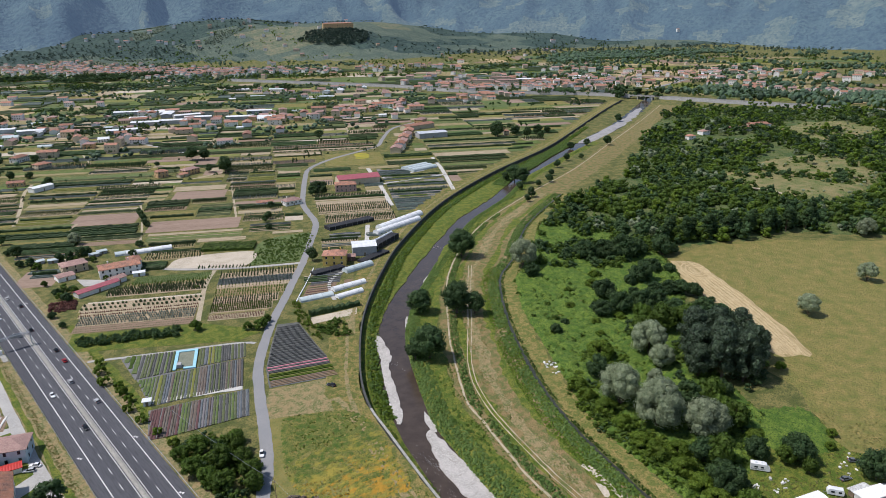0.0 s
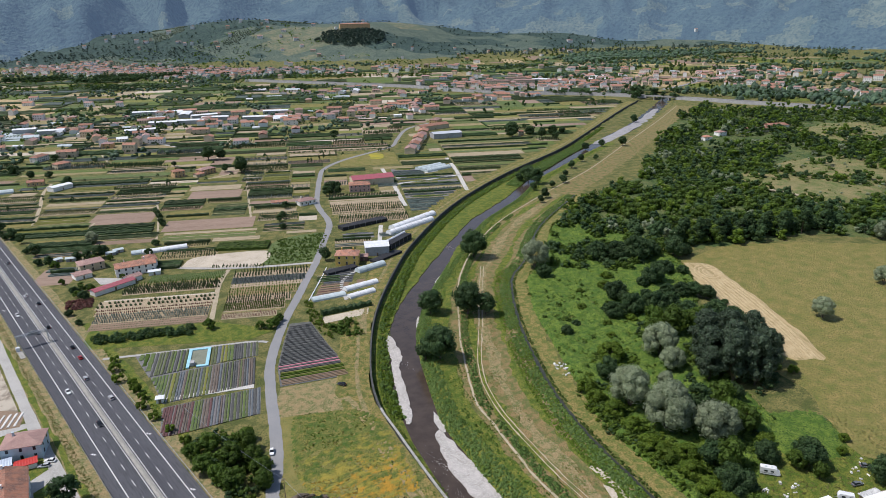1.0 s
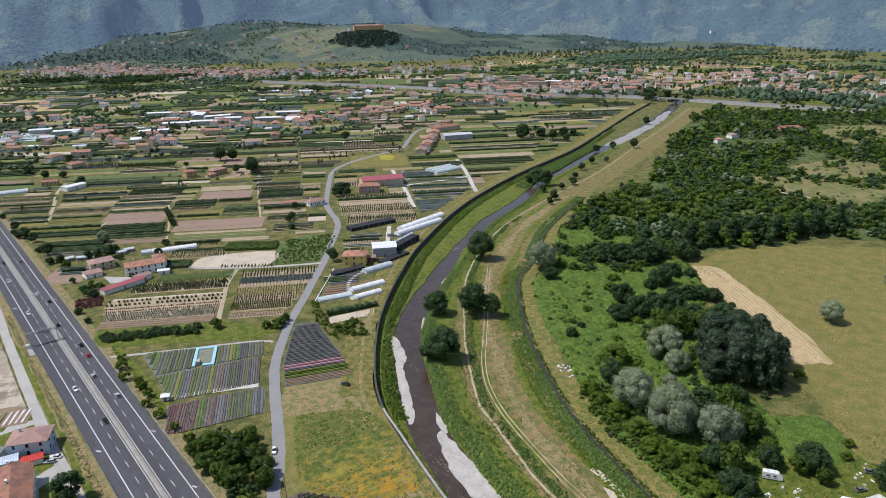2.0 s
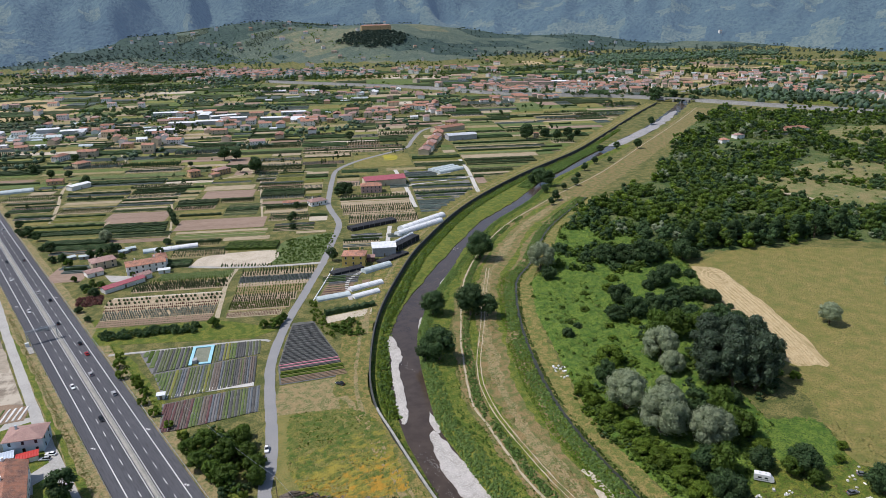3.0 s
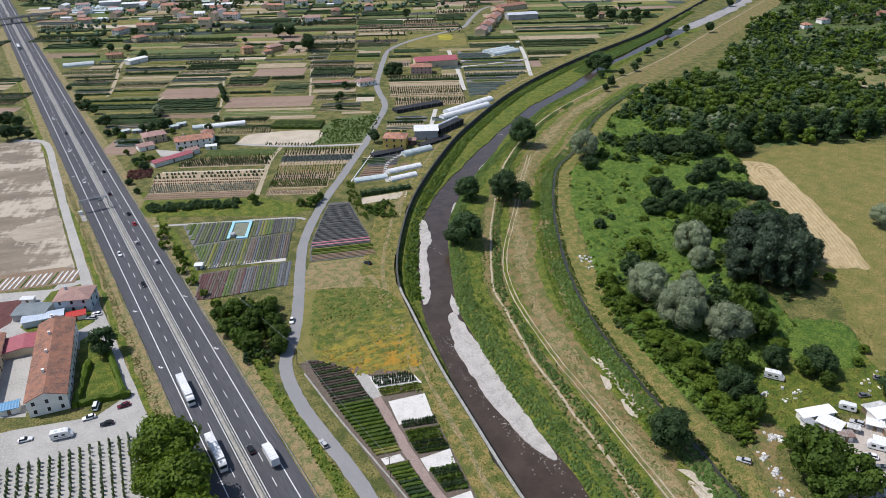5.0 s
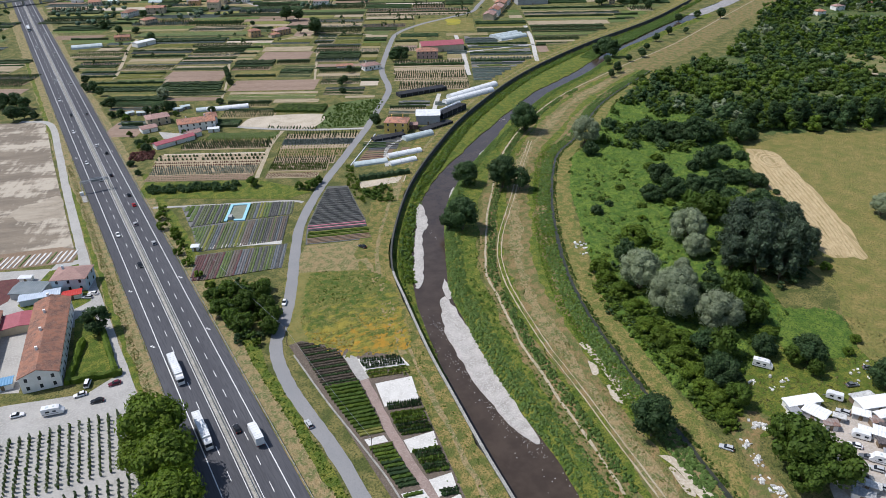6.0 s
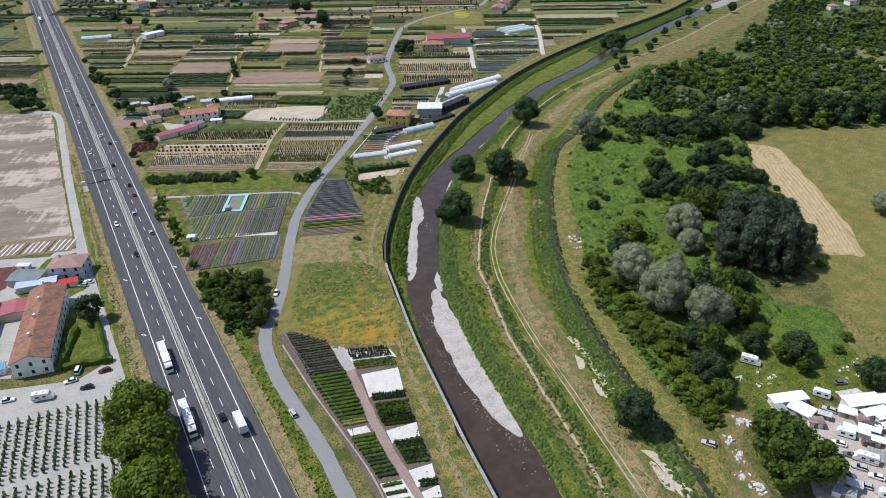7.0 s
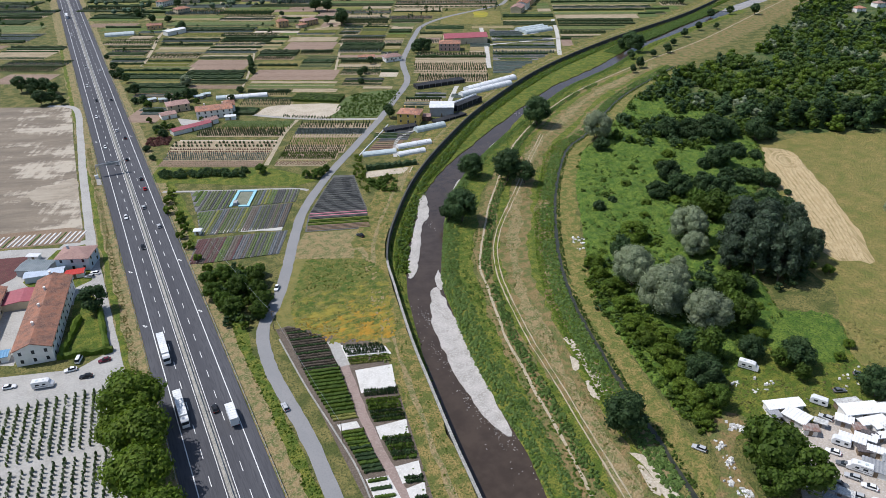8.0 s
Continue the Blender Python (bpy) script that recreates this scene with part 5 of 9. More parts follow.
# strips of the near plain, block by block: start and end along the rows, start and end across them, and what grows there
NEAR_STRIPS = (
    [(-400, -326, 664, 707, "hedge"), (-363, -303, 613, 654, "grass"), (-345, -294, 581, 601, "soil"), (-315, -289, 656, 683, "green"), (-285, -223, 645, 675, "cone"), (-298, -213, 617, 642, "dry"), (-210, -152, 612, 640, "cone"), (-259, -143, 584, 607, "green"), (-235, -156, 554, 575, "blue")],
    [(-288, -241, 502, 525, "cone"), (-277, -235, 486, 499, "hedge"), (-265, -228, 460, 484, "hedge"), (-249, -219, 436, 452, "cone"), (-238, -214, 419, 434, "tan")],
    [(-234, -177, 512, 534, "tan"), (-182, -125, 533, 548, "bands"), (-174, -126, 509, 531, "hedge"), (-228, -178, 494, 508, "bands"), (-225, -177, 474, 492, "tan"), (-175, -127, 467, 505, "bands"), (-220, -175, 450, 470, "cone"), (-173, -127, 447, 463, "cone"), (-214, -175, 423, 444, "yellow"), (-171, -121, 412, 445, "soil")],
    [(-208, -168, 408, 421, "dry"), (-223, -166, 398, 407, "yellow"), (-164, -116, 398, 408, "green"), (-215, -114, 383, 396, "hedge"), (-208, -161, 369, 381, "dry"), (-159, -107, 369, 381, "tan")],
    [(-133, -111, 478, 538, "dry"), (-109, -62, 513, 532, "pale"), (-105, -59, 481, 511, "soil"), (-121, -87, 445, 475, "hedge"), (-85, -56, 463, 479, "cone"), (-111, -77, 417, 441, "dry"), (-75, -48, 419, 458, "green"), (-107, -38, 381, 412, "plough"), (-103, -34, 372, 378, "cone"), (-102, -34, 358, 370, "grass"), (-97, -65, 339, 356, "bands"), (-64, -30, 349, 357, "pale"), (-94, -56, 314, 335, "bands")],
    [(-80, -25, 618, 662, "cone"), (-71, -22, 583, 615, "hedge"), (-64, -45, 541, 581, "cone"), (-43, -18, 541, 580, "yellow"), (-58, -16, 503, 538, "cone"), (-51, -12, 468, 501, "hedge"), (-42, -6, 420, 442, "cone"), (-36, -4, 396, 417, "cone"), (-29, 2, 366, 388, "bands")],
    [(21, 83, 446, 468, "orchard"), (22, 83, 424, 445, "orchard"), (24, 84, 402, 423, "orchard"), (29, 85, 376, 401, "orchard"), (89, 146, 400, 440, "kale"), (89, 146, 442, 462, "beds"), (89, 146, 464, 480, "cone"), (89, 146, 483, 508, "beds"), (88, 146, 512, 527, "beds"), (86, 118, 532, 566, "beds"), (-26, 95, 679, 722, "cone"), (34, 98, 590, 660, "meadow")],
    [(31, 54, 334, 348, "beds"), (58, 79, 334, 346, "beds"), (63, 88, 318, 329, "beds")],
    [(153, 208, 492, 518, "plough"), (155, 224, 524, 552, "bands"), (156, 235, 557, 578, "grass"), (157, 235, 583, 611, "hedge"), (157, 245, 614, 635, "pale"), (157, 257, 638, 667, "yellow"), (158, 268, 670, 694, "tan"), (158, 280, 697, 722, "green")],
)
WEST_STRIPS = [(-371, -316, 447, 498, "tan"), (-340, -283, 402, 443, "hedge"), (-316, -272, 369, 398, "plough"), (-432, -372, 508, 553, "blue"), (-501, -422, 595, 675, "hedge"), (-462, -392, 558, 592, "green"), (-564, -475, 683, 732, "hedge")]
KIN = {"orchard": ["orchard", "orchard", "tan"], "kale": ["blue"], "cone": ["cone", "cone", "cone", "bands", "tan"], "bands": ["bands", "bands", "cone", "tan"], "hedge": ["hedge", "hedge", "cone"], "grass": ["grass", "grass", "green"], "green": ["green", "hedge", "green"], "tan": ["tan", "bands", "dry"], "dry": ["dry", "dry", "grass"], "yellow": ["yellow", "green", "yellow"], "soil": ["soil"], "plough": ["plough"], "pale": ["pale", "tan"], "blue": ["blue", "blue", "hedge"], "beds": ["blue", "beds", "beds"], "meadow": ["meadow"]}
FAR_TYPES = ["hedge"] * 3 + ["cone"] * 3 + ["green"] * 3 + ["grass"] * 4 + ["bands"] * 4 + ["yellow", "yellow", "dry", "dry", "dry", "soil", "blue", "tan", "tan", "pale"]
LAND_TYPES = ["cone"] * 6 + ["hedge"] * 3 + ["bands"] * 6 + ["green", "dry", "dry", "soil", "soil", "blue", "blue", "yellow", "grass", "tan", "tan", "pale", "dry", "dry", "tan", "yellow"]


def free_ground(p, west=False):
    x, y = p[:, 0], p[:, 1]
    ok = np.ones(len(p), bool)
    rd, _, _ = away(x, y, ROAD)
    wd, ws, _ = away(x, y, WALL_RARE)
    ok &= rd > 5.5
    if west:
        return ok & (x < -30) & (y > 410 + 0.4 * (-x)) & ~strip_ground(x, y)
    ok &= (x > 16) & (ws > 0) & (wd > 14.5) & (away(x, y, RAIL_PLAN)[0] > 26) & (np.hypot(x, y) < 2150)
    _, rs, _ = away(x, y, ROAD)
    ok &= np.where(rs > 0, x * mv[0] + y * mv[1] > 290, x * mv[0] + y * mv[1] > 205)
    ok &= ~((rs < 0) & (x < 165) & (y < 200))
    ok &= ~strip_ground(x, y)
    for cxx, cyy, r in CLEAR:
        ok &= np.hypot(x - cxx, y - cyy) > r
    return ok


def free_runs(a0, a1, b0, b1, west=False):
    """The clear stretches of a strip."""
    samples = np.arange(a0, a1, 4.0)
    good = np.ones(len(samples), bool)
    for b in (b0, (b0 + b1) / 2, b1):
        good &= free_ground(samples[:, None] * mu + b * mv, west)
    runs, run = [], []
    for s, g in zip(list(samples) + [a1], list(good) + [False]):
        if g:
            run.append(s)
        else:
            if len(run) > 3:
                runs.append((run[0] - 2, run[-1] + 2))
            run = []
    return runs


def lay_parcel(a0, a1, b0, b1, kind, rng, seed):
    o, length, width = a0 * mu + b0 * mv, a1 - a0, b1 - b0
    far = np.linalg.norm(o) > 640
    very_far = np.linalg.norm(o) > 1150
    soil = {"cone": rng.choice([ROW_TAN, ROW_TAN, ROW_DRY, ROW_SOIL, ROW_GRASS]), "hedge": rng.choice([ROW_GRASS, ROW_TAN, ROW_DRY]), "bands": rng.choice([ROW_TAN, ROW_SOIL, ROW_TAN]), "tan": ROW_TAN, "orchard": ROW_TAN, "green": ROW_CROP, "dry": rng.choice([ROW_DRY, ROW_DRY, MEADOW]), "soil": rng.choice([ROW_SOIL, PLOUGH]), "blue": BED_GREY, "yellow": ROW_YELLOW, "grass": rng.choice([ROW_GRASS, ROW_LUSH]), "pale": rng.choice([SAND, ROW_TAN]), "plough": PLOUGH, "beds": WEED_CLOTH, "meadow": MEADOW}[kind]
    plot(o, MU, length, width - 0.6, soil, {"cone": "strip field of nursery trees", "bands": "strip field of low nursery rows", "tan": "strip of pale dry soil", "orchard": "pale strip field of young trees", "hedge": "strip field of clipped shrubs", "green": "green crop strip", "dry": "dry grass strip field", "soil": "strip of bare brown soil", "blue": "strip of grey-green potted plants", "yellow": "yellowing crop strip", "grass": "strip of rough green grass", "pale": "pale dry earth strip", "plough": "bare pinkish brown tilled field", "beds": "container beds on grey cloth", "meadow": "dry yellowish meadow"}[kind], 0.08 + 0.01 * rng.random())
    if very_far:
        if kind in ("cone", "hedge", "blue", "bands"):
            hedge_rows("shrub_rows", o, MU, length, width - 1, rng.choice([6.0, 8.0]), 3.4, 2.4, rng.choice([LEAF_DARK, LEAF_CROP]) if kind != "blue" else LEAF_BLUE, "distant rows of nursery shrubs", "shrub rows", seed=seed, step=12.0)
    elif kind in ("cone", "orchard"):
        gap = rng.choice([2.0, 2.6, 3.4]) * (1.6 if far else 1)
        size = rng.uniform(0.95, 1.7) * (1.5 if far else 1)
        rows_of("nursery_rows", o, MU, length, width - 1, gap, size * rng.choice([0.9, 1.2]), CONE, size, rng.choice([LEAF_DARK, LEAF_CROP, LEAF_CROP, LEAF_BLUE]), "rows of young nursery trees", "nursery rows", seed=seed, high=rng.uniform(1.0, 1.7))
    elif kind == "bands":
        hedge_rows("shrub_rows", o, MU, length, width - 1, rng.choice([2.6, 3.4]) * (1.5 if far else 1), 1.3, 0.7, rng.choice([LEAF_CROP, LEAF_DARK, LEAF_BLUE]), "low rows of nursery plants on bare soil", "shrub rows", seed=seed, step=2.0 if not far else 5.0)
    elif kind in ("hedge", "blue"):
        h = rng.uniform(1.0, 2.6) if kind == "hedge" else 0.7
        w = rng.uniform(1.0, 1.8)
        hedge_rows("shrub_rows", o, MU, length, width - 1, w * rng.choice([1.5, 2.0]) * (1.4 if far else 1), w, h, rng.choice([LEAF_DARK, LEAF_DARK, LEAF_CROP]) if kind == "hedge" else LEAF_BLUE, "long rows of dense nursery shrubs", "shrub rows", seed=seed, step=2.0 if not far else 5.0)
    elif kind == "beds":
        for q in np.arange(0.6, width - 1.6, 1.7):
            if rng.random() < 0.8:
                st = rng.uniform(0, 0.25) * length
                hedge_rows("bed", o + mv * q + mu * st, MU, rng.uniform(0.5, 0.98) * (length - st), 1.3, 1.3, 1.2, rng.uniform(0.3, 0.8), rng.choice([BED_DARK, BED_OLIVE, LEAF_MID, BED_SLATE, CROP_YELLOW]), "row of container plants", "bed", seed=seed + int(q * 3), step=2.5)
    elif kind in ("green", "yellow") and not far:
        hedge_rows("crop_rows", o, MU, length, width - 1, 1.6, 1.0, 0.45, BED_OLIVE if kind == "green" else CROP_YELLOW, "low crop rows", "crop rows", seed=seed, step=4.0)


    if rng.random() < 0.16 and not very_far:
        hedge_rows("hedge", o + mv * (width - 1.2), MU, length, 1.4, 1.4, 1.5, rng.uniform(1.2, 2.6), rng.choice([LEAF_DARK, LEAF_CROP]), "uneven dark hedge between strip fields", "hedge", seed=seed, step=2.5 if not far else 6.0)


def lay_strip(a0, a1, b0, b1, kind, rng, seed):
    """One strip, split into the narrow bands of one grower, with trodden edges between them."""
    b, k = b0, 0
    base_mat = rng.choice([DRY, TAN, DRY, GRASS])
    while b < b1 - 2.0:
        w = min(b1 - b, rng.uniform(5.5, 11.0) if kind not in ("soil", "plough", "meadow", "pale") else 90.0)
        if b1 - b - w < 3.0:
            w = b1 - b
        k += 1
        end = a1
        while end > a0 + 9:      # keep off the levee
            q = np.array([end * mu + b * mv, end * mu + (b + w) * mv])
            wd, ws, _ = away(q[:, 0], q[:, 1], WALL_RARE)
            if ((ws > 0) & (wd > 13)).all():
                break
            end -= 3.0
        plot(a0 * mu + b * mv, MU, end - a0, w, base_mat, "trodden dry edge between strips", 0.05)
        lay_parcel(a0, end, b + 0.45, b + w, rng.choice(KIN[kind]), rng, seed + k)
        b += w


prng = random.Random(11)
for rows in (*NEAR_STRIPS, WEST_STRIPS, [(-164, -140, 278, 309, "plough")]):
    for n_, row_ in enumerate(rows):
        lay_strip(*row_, prng, 2000 + 20 * n_ + int(abs(row_[0])))
# cross hedges and tracks at the ends of the strips
for block in range(-980, 760, 175):
    for b in range(210, 900, 46):
        p0 = block * mu + b * mv
        if free_ground(np.array([p0, p0 + mv * 22, p0 + mv * 44])).all() and prng.random() < 0.75:
            if prng.random() < 0.5:
                hedge_rows("hedge", p0 + mu * 0.4, MU + 90, 44, 2.0, 2.0, 2.2, prng.uniform(2, 3.5), prng.choice([LEAF_DARK, LEAF_CROP]), "tall hedge across the ends of strip fields", "hedge", seed=b, step=2.0)
            else:
                ribbon("farm_track", [tuple(p0 - mu), tuple(p0 - mu + mv * 46)], 2.2, 0.16, PATH_EARTH, "earth track between strip fields", "track", wobble=0.15, step=6)
seed_no = 100
for block in range(-980, 760, 175):
    b = 200.0 + prng.uniform(0, 8)
    while b < 1900:
        deep = prng.uniform(6, 15) * (1.0 if b < 560 else 1.6 if b < 1000 else 3.2)
        for r0, r1 in free_runs(block, block + 173, b, b + deep):
            while r1 - r0 > 12:
                r = min(r1, r0 + prng.uniform(30, 88))
                if r1 - r < 20:
                    r = r1
                seed_no += 1
                lay_parcel(r0, r - 1.5, b, b + deep, prng.choice(LAND_TYPES if b < 520 else FAR_TYPES), prng, seed_no)
                r0 = r
        b += deep + prng.choice([0.0, 0.3, 0.8])
b = 330.0
while b < 1000:
    deep = prng.uniform(10, 30)
    for r0, r1 in free_runs(-760, -200, b, b + deep, True):
        while r1 - r0 > 20:
            seed_no += 1
            r = min(r1, r0 + prng.uniform(60, 150))
            lay_parcel(r0, r - 2, b, b + deep, prng.choice(LAND_TYPES), prng, seed_no)
            r0 = r
    b += deep + 1.0

# ---- buildings ----
WINDOW = mesh_of("window", *(lambda s: (s.v, s.f))(Solid().box(-0.5, -0.06, -0.75, 0.5, 0.06, 0.75)), GLASS_DARK)
FRAME_W = plain("pale_window_frame", (0.6, 0.57, 0.5), 0.6)
FRAME_MESH = mesh_of("window_frame", *(lambda s: (s.v, s.f))(Solid().box(-0.62, -0.04, -0.87, -0.5, 0.05, 0.87).box(0.5, -0.04, -0.87, 0.62, 0.05, 0.87).box(-0.5, -0.04, 0.75, 0.5, 0.05, 0.87).box(-0.7, -0.06, -0.9, 0.7, 0.05, -0.75)), FRAME_W)


def windows_on(base, length, width, h, storeys, every=3.2, sides_too=True):
    for sgn in (-1, 1):
        n = max(1, int(length / every))
        for f in range(storeys):
            for i in range(n):
                w = new("window", WINDOW)
                w.parent = base
                w.matrix_basis = pose(-length / 2 + (i + 0.5) * length / n, sgn * (width / 2 + 0.02), h * (f + 0.55) / storeys)
                if every < 4.5:
                    fr = new("frame", FRAME_MESH)
                    fr.parent = w
        if sides_too and every < 4.9:
            m = max(1, int(width / 4.0))
            for f in range(storeys):
                for i in range(m):
                    w = new("window", WINDOW)
                    w.parent = base
                    w.matrix_basis = pose(sgn * (length / 2 + 0.02), -width / 2 + (i + 0.5) * width / m, h * (f + 0.55) / storeys, 0, 0, 90)


def roof_solid(length, width, h, rise, hip, over=0.45, thick=0.18):
    a, b = length / 2 + over, width / 2 + over
    r = a - (b if hip else 0)
    z0 = h - over * rise / (width / 2) * 0.8
    s = Solid()
    if hip and r < 0.2:
        r = 0.2
    top = [(-r, 0, h + rise), (r, 0, h + rise)]
    low = [(-a, -b, z0), (a, -b, z0), (a, b, z0), (-a, b, z0)]
    vs = low + top + [(x, y, z - thick) for x, y, z in low + top]
    fs = [(0, 1, 5, 4), (2, 3, 4, 5), (1, 2, 5), (3, 0, 4), (0, 6, 7, 1), (1, 7, 8, 2), (2, 8, 9, 3), (3, 9, 6, 0), (6, 10, 11, 7), (8, 11, 10, 9), (7, 11, 8), (9, 10, 6)]
    return s.add(vs, fs)


def house(x, y, angle, length, width, h, rise, wall, roof, label, storeys=2, hip=False, chimneys=1, name="house", category="house", z=0.0, every=3.2, door=True, group="", ribs=True):
    base = thing(name, label, category, group, pose(x, y, z, 0, 0, angle))
    s = Solid()
    l2, w2 = length / 2, width / 2
    if hip:
        s.box(-l2, -w2, -0.4, l2, w2, h)
    else:
        s.add([(-l2, -w2, -0.4), (-l2, w2, -0.4), (-l2, w2, h), (-l2, 0, h + rise * 0.97), (-l2, -w2, h), (l2, -w2, -0.4), (l2, w2, -0.4), (l2, w2, h), (l2, 0, h + rise * 0.97), (l2, -w2, h)],
              [(0, 4, 3, 2, 1), (5, 6, 7, 8, 9), (0, 5, 9, 4), (1, 2, 7, 6), (0, 1, 6, 5)])
    s.done("wall", wall, base)
    rf = roof_solid(length, width, h, rise, hip)
    if ribs and not hip:
        # one folded sheet of tile courses laid on the slopes
        n = int((length + 0.9) / 0.45)
        rf = Solid()
        rows = [(-w2 - 0.45, h - 0.36 * rise / w2), (0, h + rise), (w2 + 0.45, h - 0.36 * rise / w2)]
        vs = [(-l2 - 0.45 + (length + 0.9) * i / n, yy, zz + (0.13 if i % 2 else 0.02)) for i in range(n + 1) for yy, zz in rows]
        vs += [(vx, vy, vz - 0.25) for vx, vy, vz in vs]
        k = 3 * (n + 1)
        fs = [(3 * i + j, 3 * i + 3 + j, 3 * i + 4 + j, 3 * i + 1 + j) for i in range(n) for j in (0, 1)]
        fs += [(3 * i, k + 3 * i, k + 3 * i + 3, 3 * i + 3) for i in range(n)] + [(3 * i + 5, k + 3 * i + 5, k + 3 * i + 2, 3 * i + 2) for i in range(n)]
        fs += [(0, 1, k + 1, k), (1, 2, k + 2, k + 1), (k - 3, 2 * k - 3, 2 * k - 2, k - 2), (k - 2, 2 * k - 2, 2 * k - 1, k - 1)]
        rf.add(vs, fs)
    rf.done("roof", roof, base)
    for i in range(chimneys):
        cxx = -l2 * 0.5 + i * length / max(1, chimneys)
        Solid().box(cxx - 0.35, 0.8, h + rise * 0.5, cxx + 0.35, 1.5, h + rise + 0.9).box(cxx - 0.45, 0.7, h + rise + 0.9, cxx + 0.45, 1.6, h + rise + 1.05).done("chimney", wall, base)
    if storeys:
        windows_on(base, length, width, h, storeys, every)
    if door:
        Solid().box(-0.55, -w2 - 0.08, 0, 0.55, -w2 + 0.05, 2.2).done("door", WOOD, base)
    return base


def hall(x, y, angle, length, width, h, rise, wall, roof, label, name="shed", z=0.0):
    return house(x, y, angle, length, width, h, rise, wall, roof, label, storeys=0, chimneys=0, name=name, category="shed", z=z, door=True)


def tunnel(x, y, angle, length, width, h, mat, label, hoops=True, group=""):
    """A plastic-covered growing tunnel: arched skin, end walls and hoops."""
    base = thing("polytunnel", label, "polytunnel", group, pose(x, y, 0.05, 0, 0, angle))
    n, k = 9, max(2, int(length / 3))
    arc = [(-width / 2 * math.cos(math.pi * i / (n - 1)), h * math.sin(math.pi * i / (n - 1)) ** 0.75) for i in range(n)]
    vs, fs = [], []
    for j in range(k + 1):
        sag = 0.97 if j % 2 else 1.0
        vs += [(-length / 2 + length * j / k, yy * sag, zz * sag) for yy, zz in arc]
    for j in range(k):
        fs += [(j * n + i, j * n + i + 1, (j + 1) * n + i + 1, (j + 1) * n + i) for i in range(n - 1)]
    link("cover", vs, fs, mat, base)
    for sg in (-1, 1):
        link("end_wall", [(sg * length / 2, yy, zz) for yy, zz in arc], [tuple(range(n))], mat, base)
    if hoops:
        for j in range(0, k + 1, 2):
            px0 = -length / 2 + length * j / k
            hv = [(px0 + dx, yy * q, zz * q) for yy, zz in arc for dx, q in ((-0.05, 1.0), (0.05, 1.0), (0.05, 1.03), (-0.05, 1.03))]
            hf = [(4 * i + e, 4 * i + (e + 1) % 4, 4 * i + 4 + (e + 1) % 4, 4 * i + 4 + e) for i in range(n - 1) for e in range(4)]
            link("hoop", hv, hf, STEEL, base)
    return base


def shade_house(x, y, angle, length, width, h, label):
    """A flat net over posts, open below the edge."""
    base = thing("shade_house", label, "shade house", "", pose(x, y, 0.05, 0, 0, angle))
    Solid().box(-length / 2, -width / 2, h, length / 2, width / 2, h + 0.08).box(-length / 2, -width / 2, 0.2, -length / 2 + 0.05, width / 2, h).box(-length / 2, -width / 2, 0.2, length / 2, -width / 2 + 0.05, h).box(-length / 2, width / 2 - 0.05, 0.2, length / 2, width / 2, h).done("net", BLACK_NET, base)
    for i in range(int(length / 5) + 1):
        for sg in (-1, 1):
            px = -length / 2 + 0.1 + i * (length - 0.2) / max(1, int(length / 5))
            Solid().tube((px, sg * (width / 2 + 0.1), -0.2), (px, sg * (width / 2 + 0.1), h + 0.1), 0.07, n=6).done("post", STEEL, base)
    return base


# yellow farmhouse and its yard
house(174, 225, -40, 15, 11, 7.2, 2.2, YELLOW_WALL, TERRACOTTA, "yellow rendered farmhouse with a terracotta hipped roof", 2, True, 2, every=4.0)
hall(185.5, 223, -36, 5, 6, 3.2, 0.8, surface("brown_boards", (0.14, 0.08, 0.07), (0.11, 0.065, 0.055), 2), TERRA_PINK, "low brown shed with a dull red roof", "shed")
hall(200, 229, -30, 16, 13, 6.5, 0.9, GREY_WALL, WHITE_SHEET, "grey block shed with a bright white sheet roof", "shed")
shade_house(222, 235, 22, 28, 7, 4.0, "dark netted shade house behind the shed")
tunnel(222, 238.6, 22, 28, 3.2, 5.0, WHITE_SHEET, "slim white covered tunnel")
tunnel(179, 206, 2, 21, 6, 3.0, PALE_SHEET, "pale plastic growing tunnel")
tunnel(157, 184, -4, 22, 5, 2.4, WHITE_SHEET, "low white growing tunnel", group="low tunnels")
tunnel(150, 173, -3, 17, 5, 2.2, WHITE_SHEET, "low white growing tunnel", group="low tunnels")
tunnel(133, 182, -13, 20, 6, 2.0, PALE_SHEET, "low white growing tunnel with a loose film", group="low tunnels")
shade_house(162, 215, -3, 22, 6, 1.6, "low black net over potted plants")
shade_house(199, 216.5, 13, 26, 6, 1.5, "low dark net over young plants")
# tunnels beside the levee
tunnel(264, 271, 12, 50, 7, 3.4, WHITE_SHEET, "long white growing tunnel", group="long tunnels")
tunnel(254, 261, 9, 48, 6, 3.2, WHITE_SHEET, "long white growing tunnel", group="long tunnels")
shade_house(230, 291, -3, 40, 8, 2.6, "long black netted shade house")
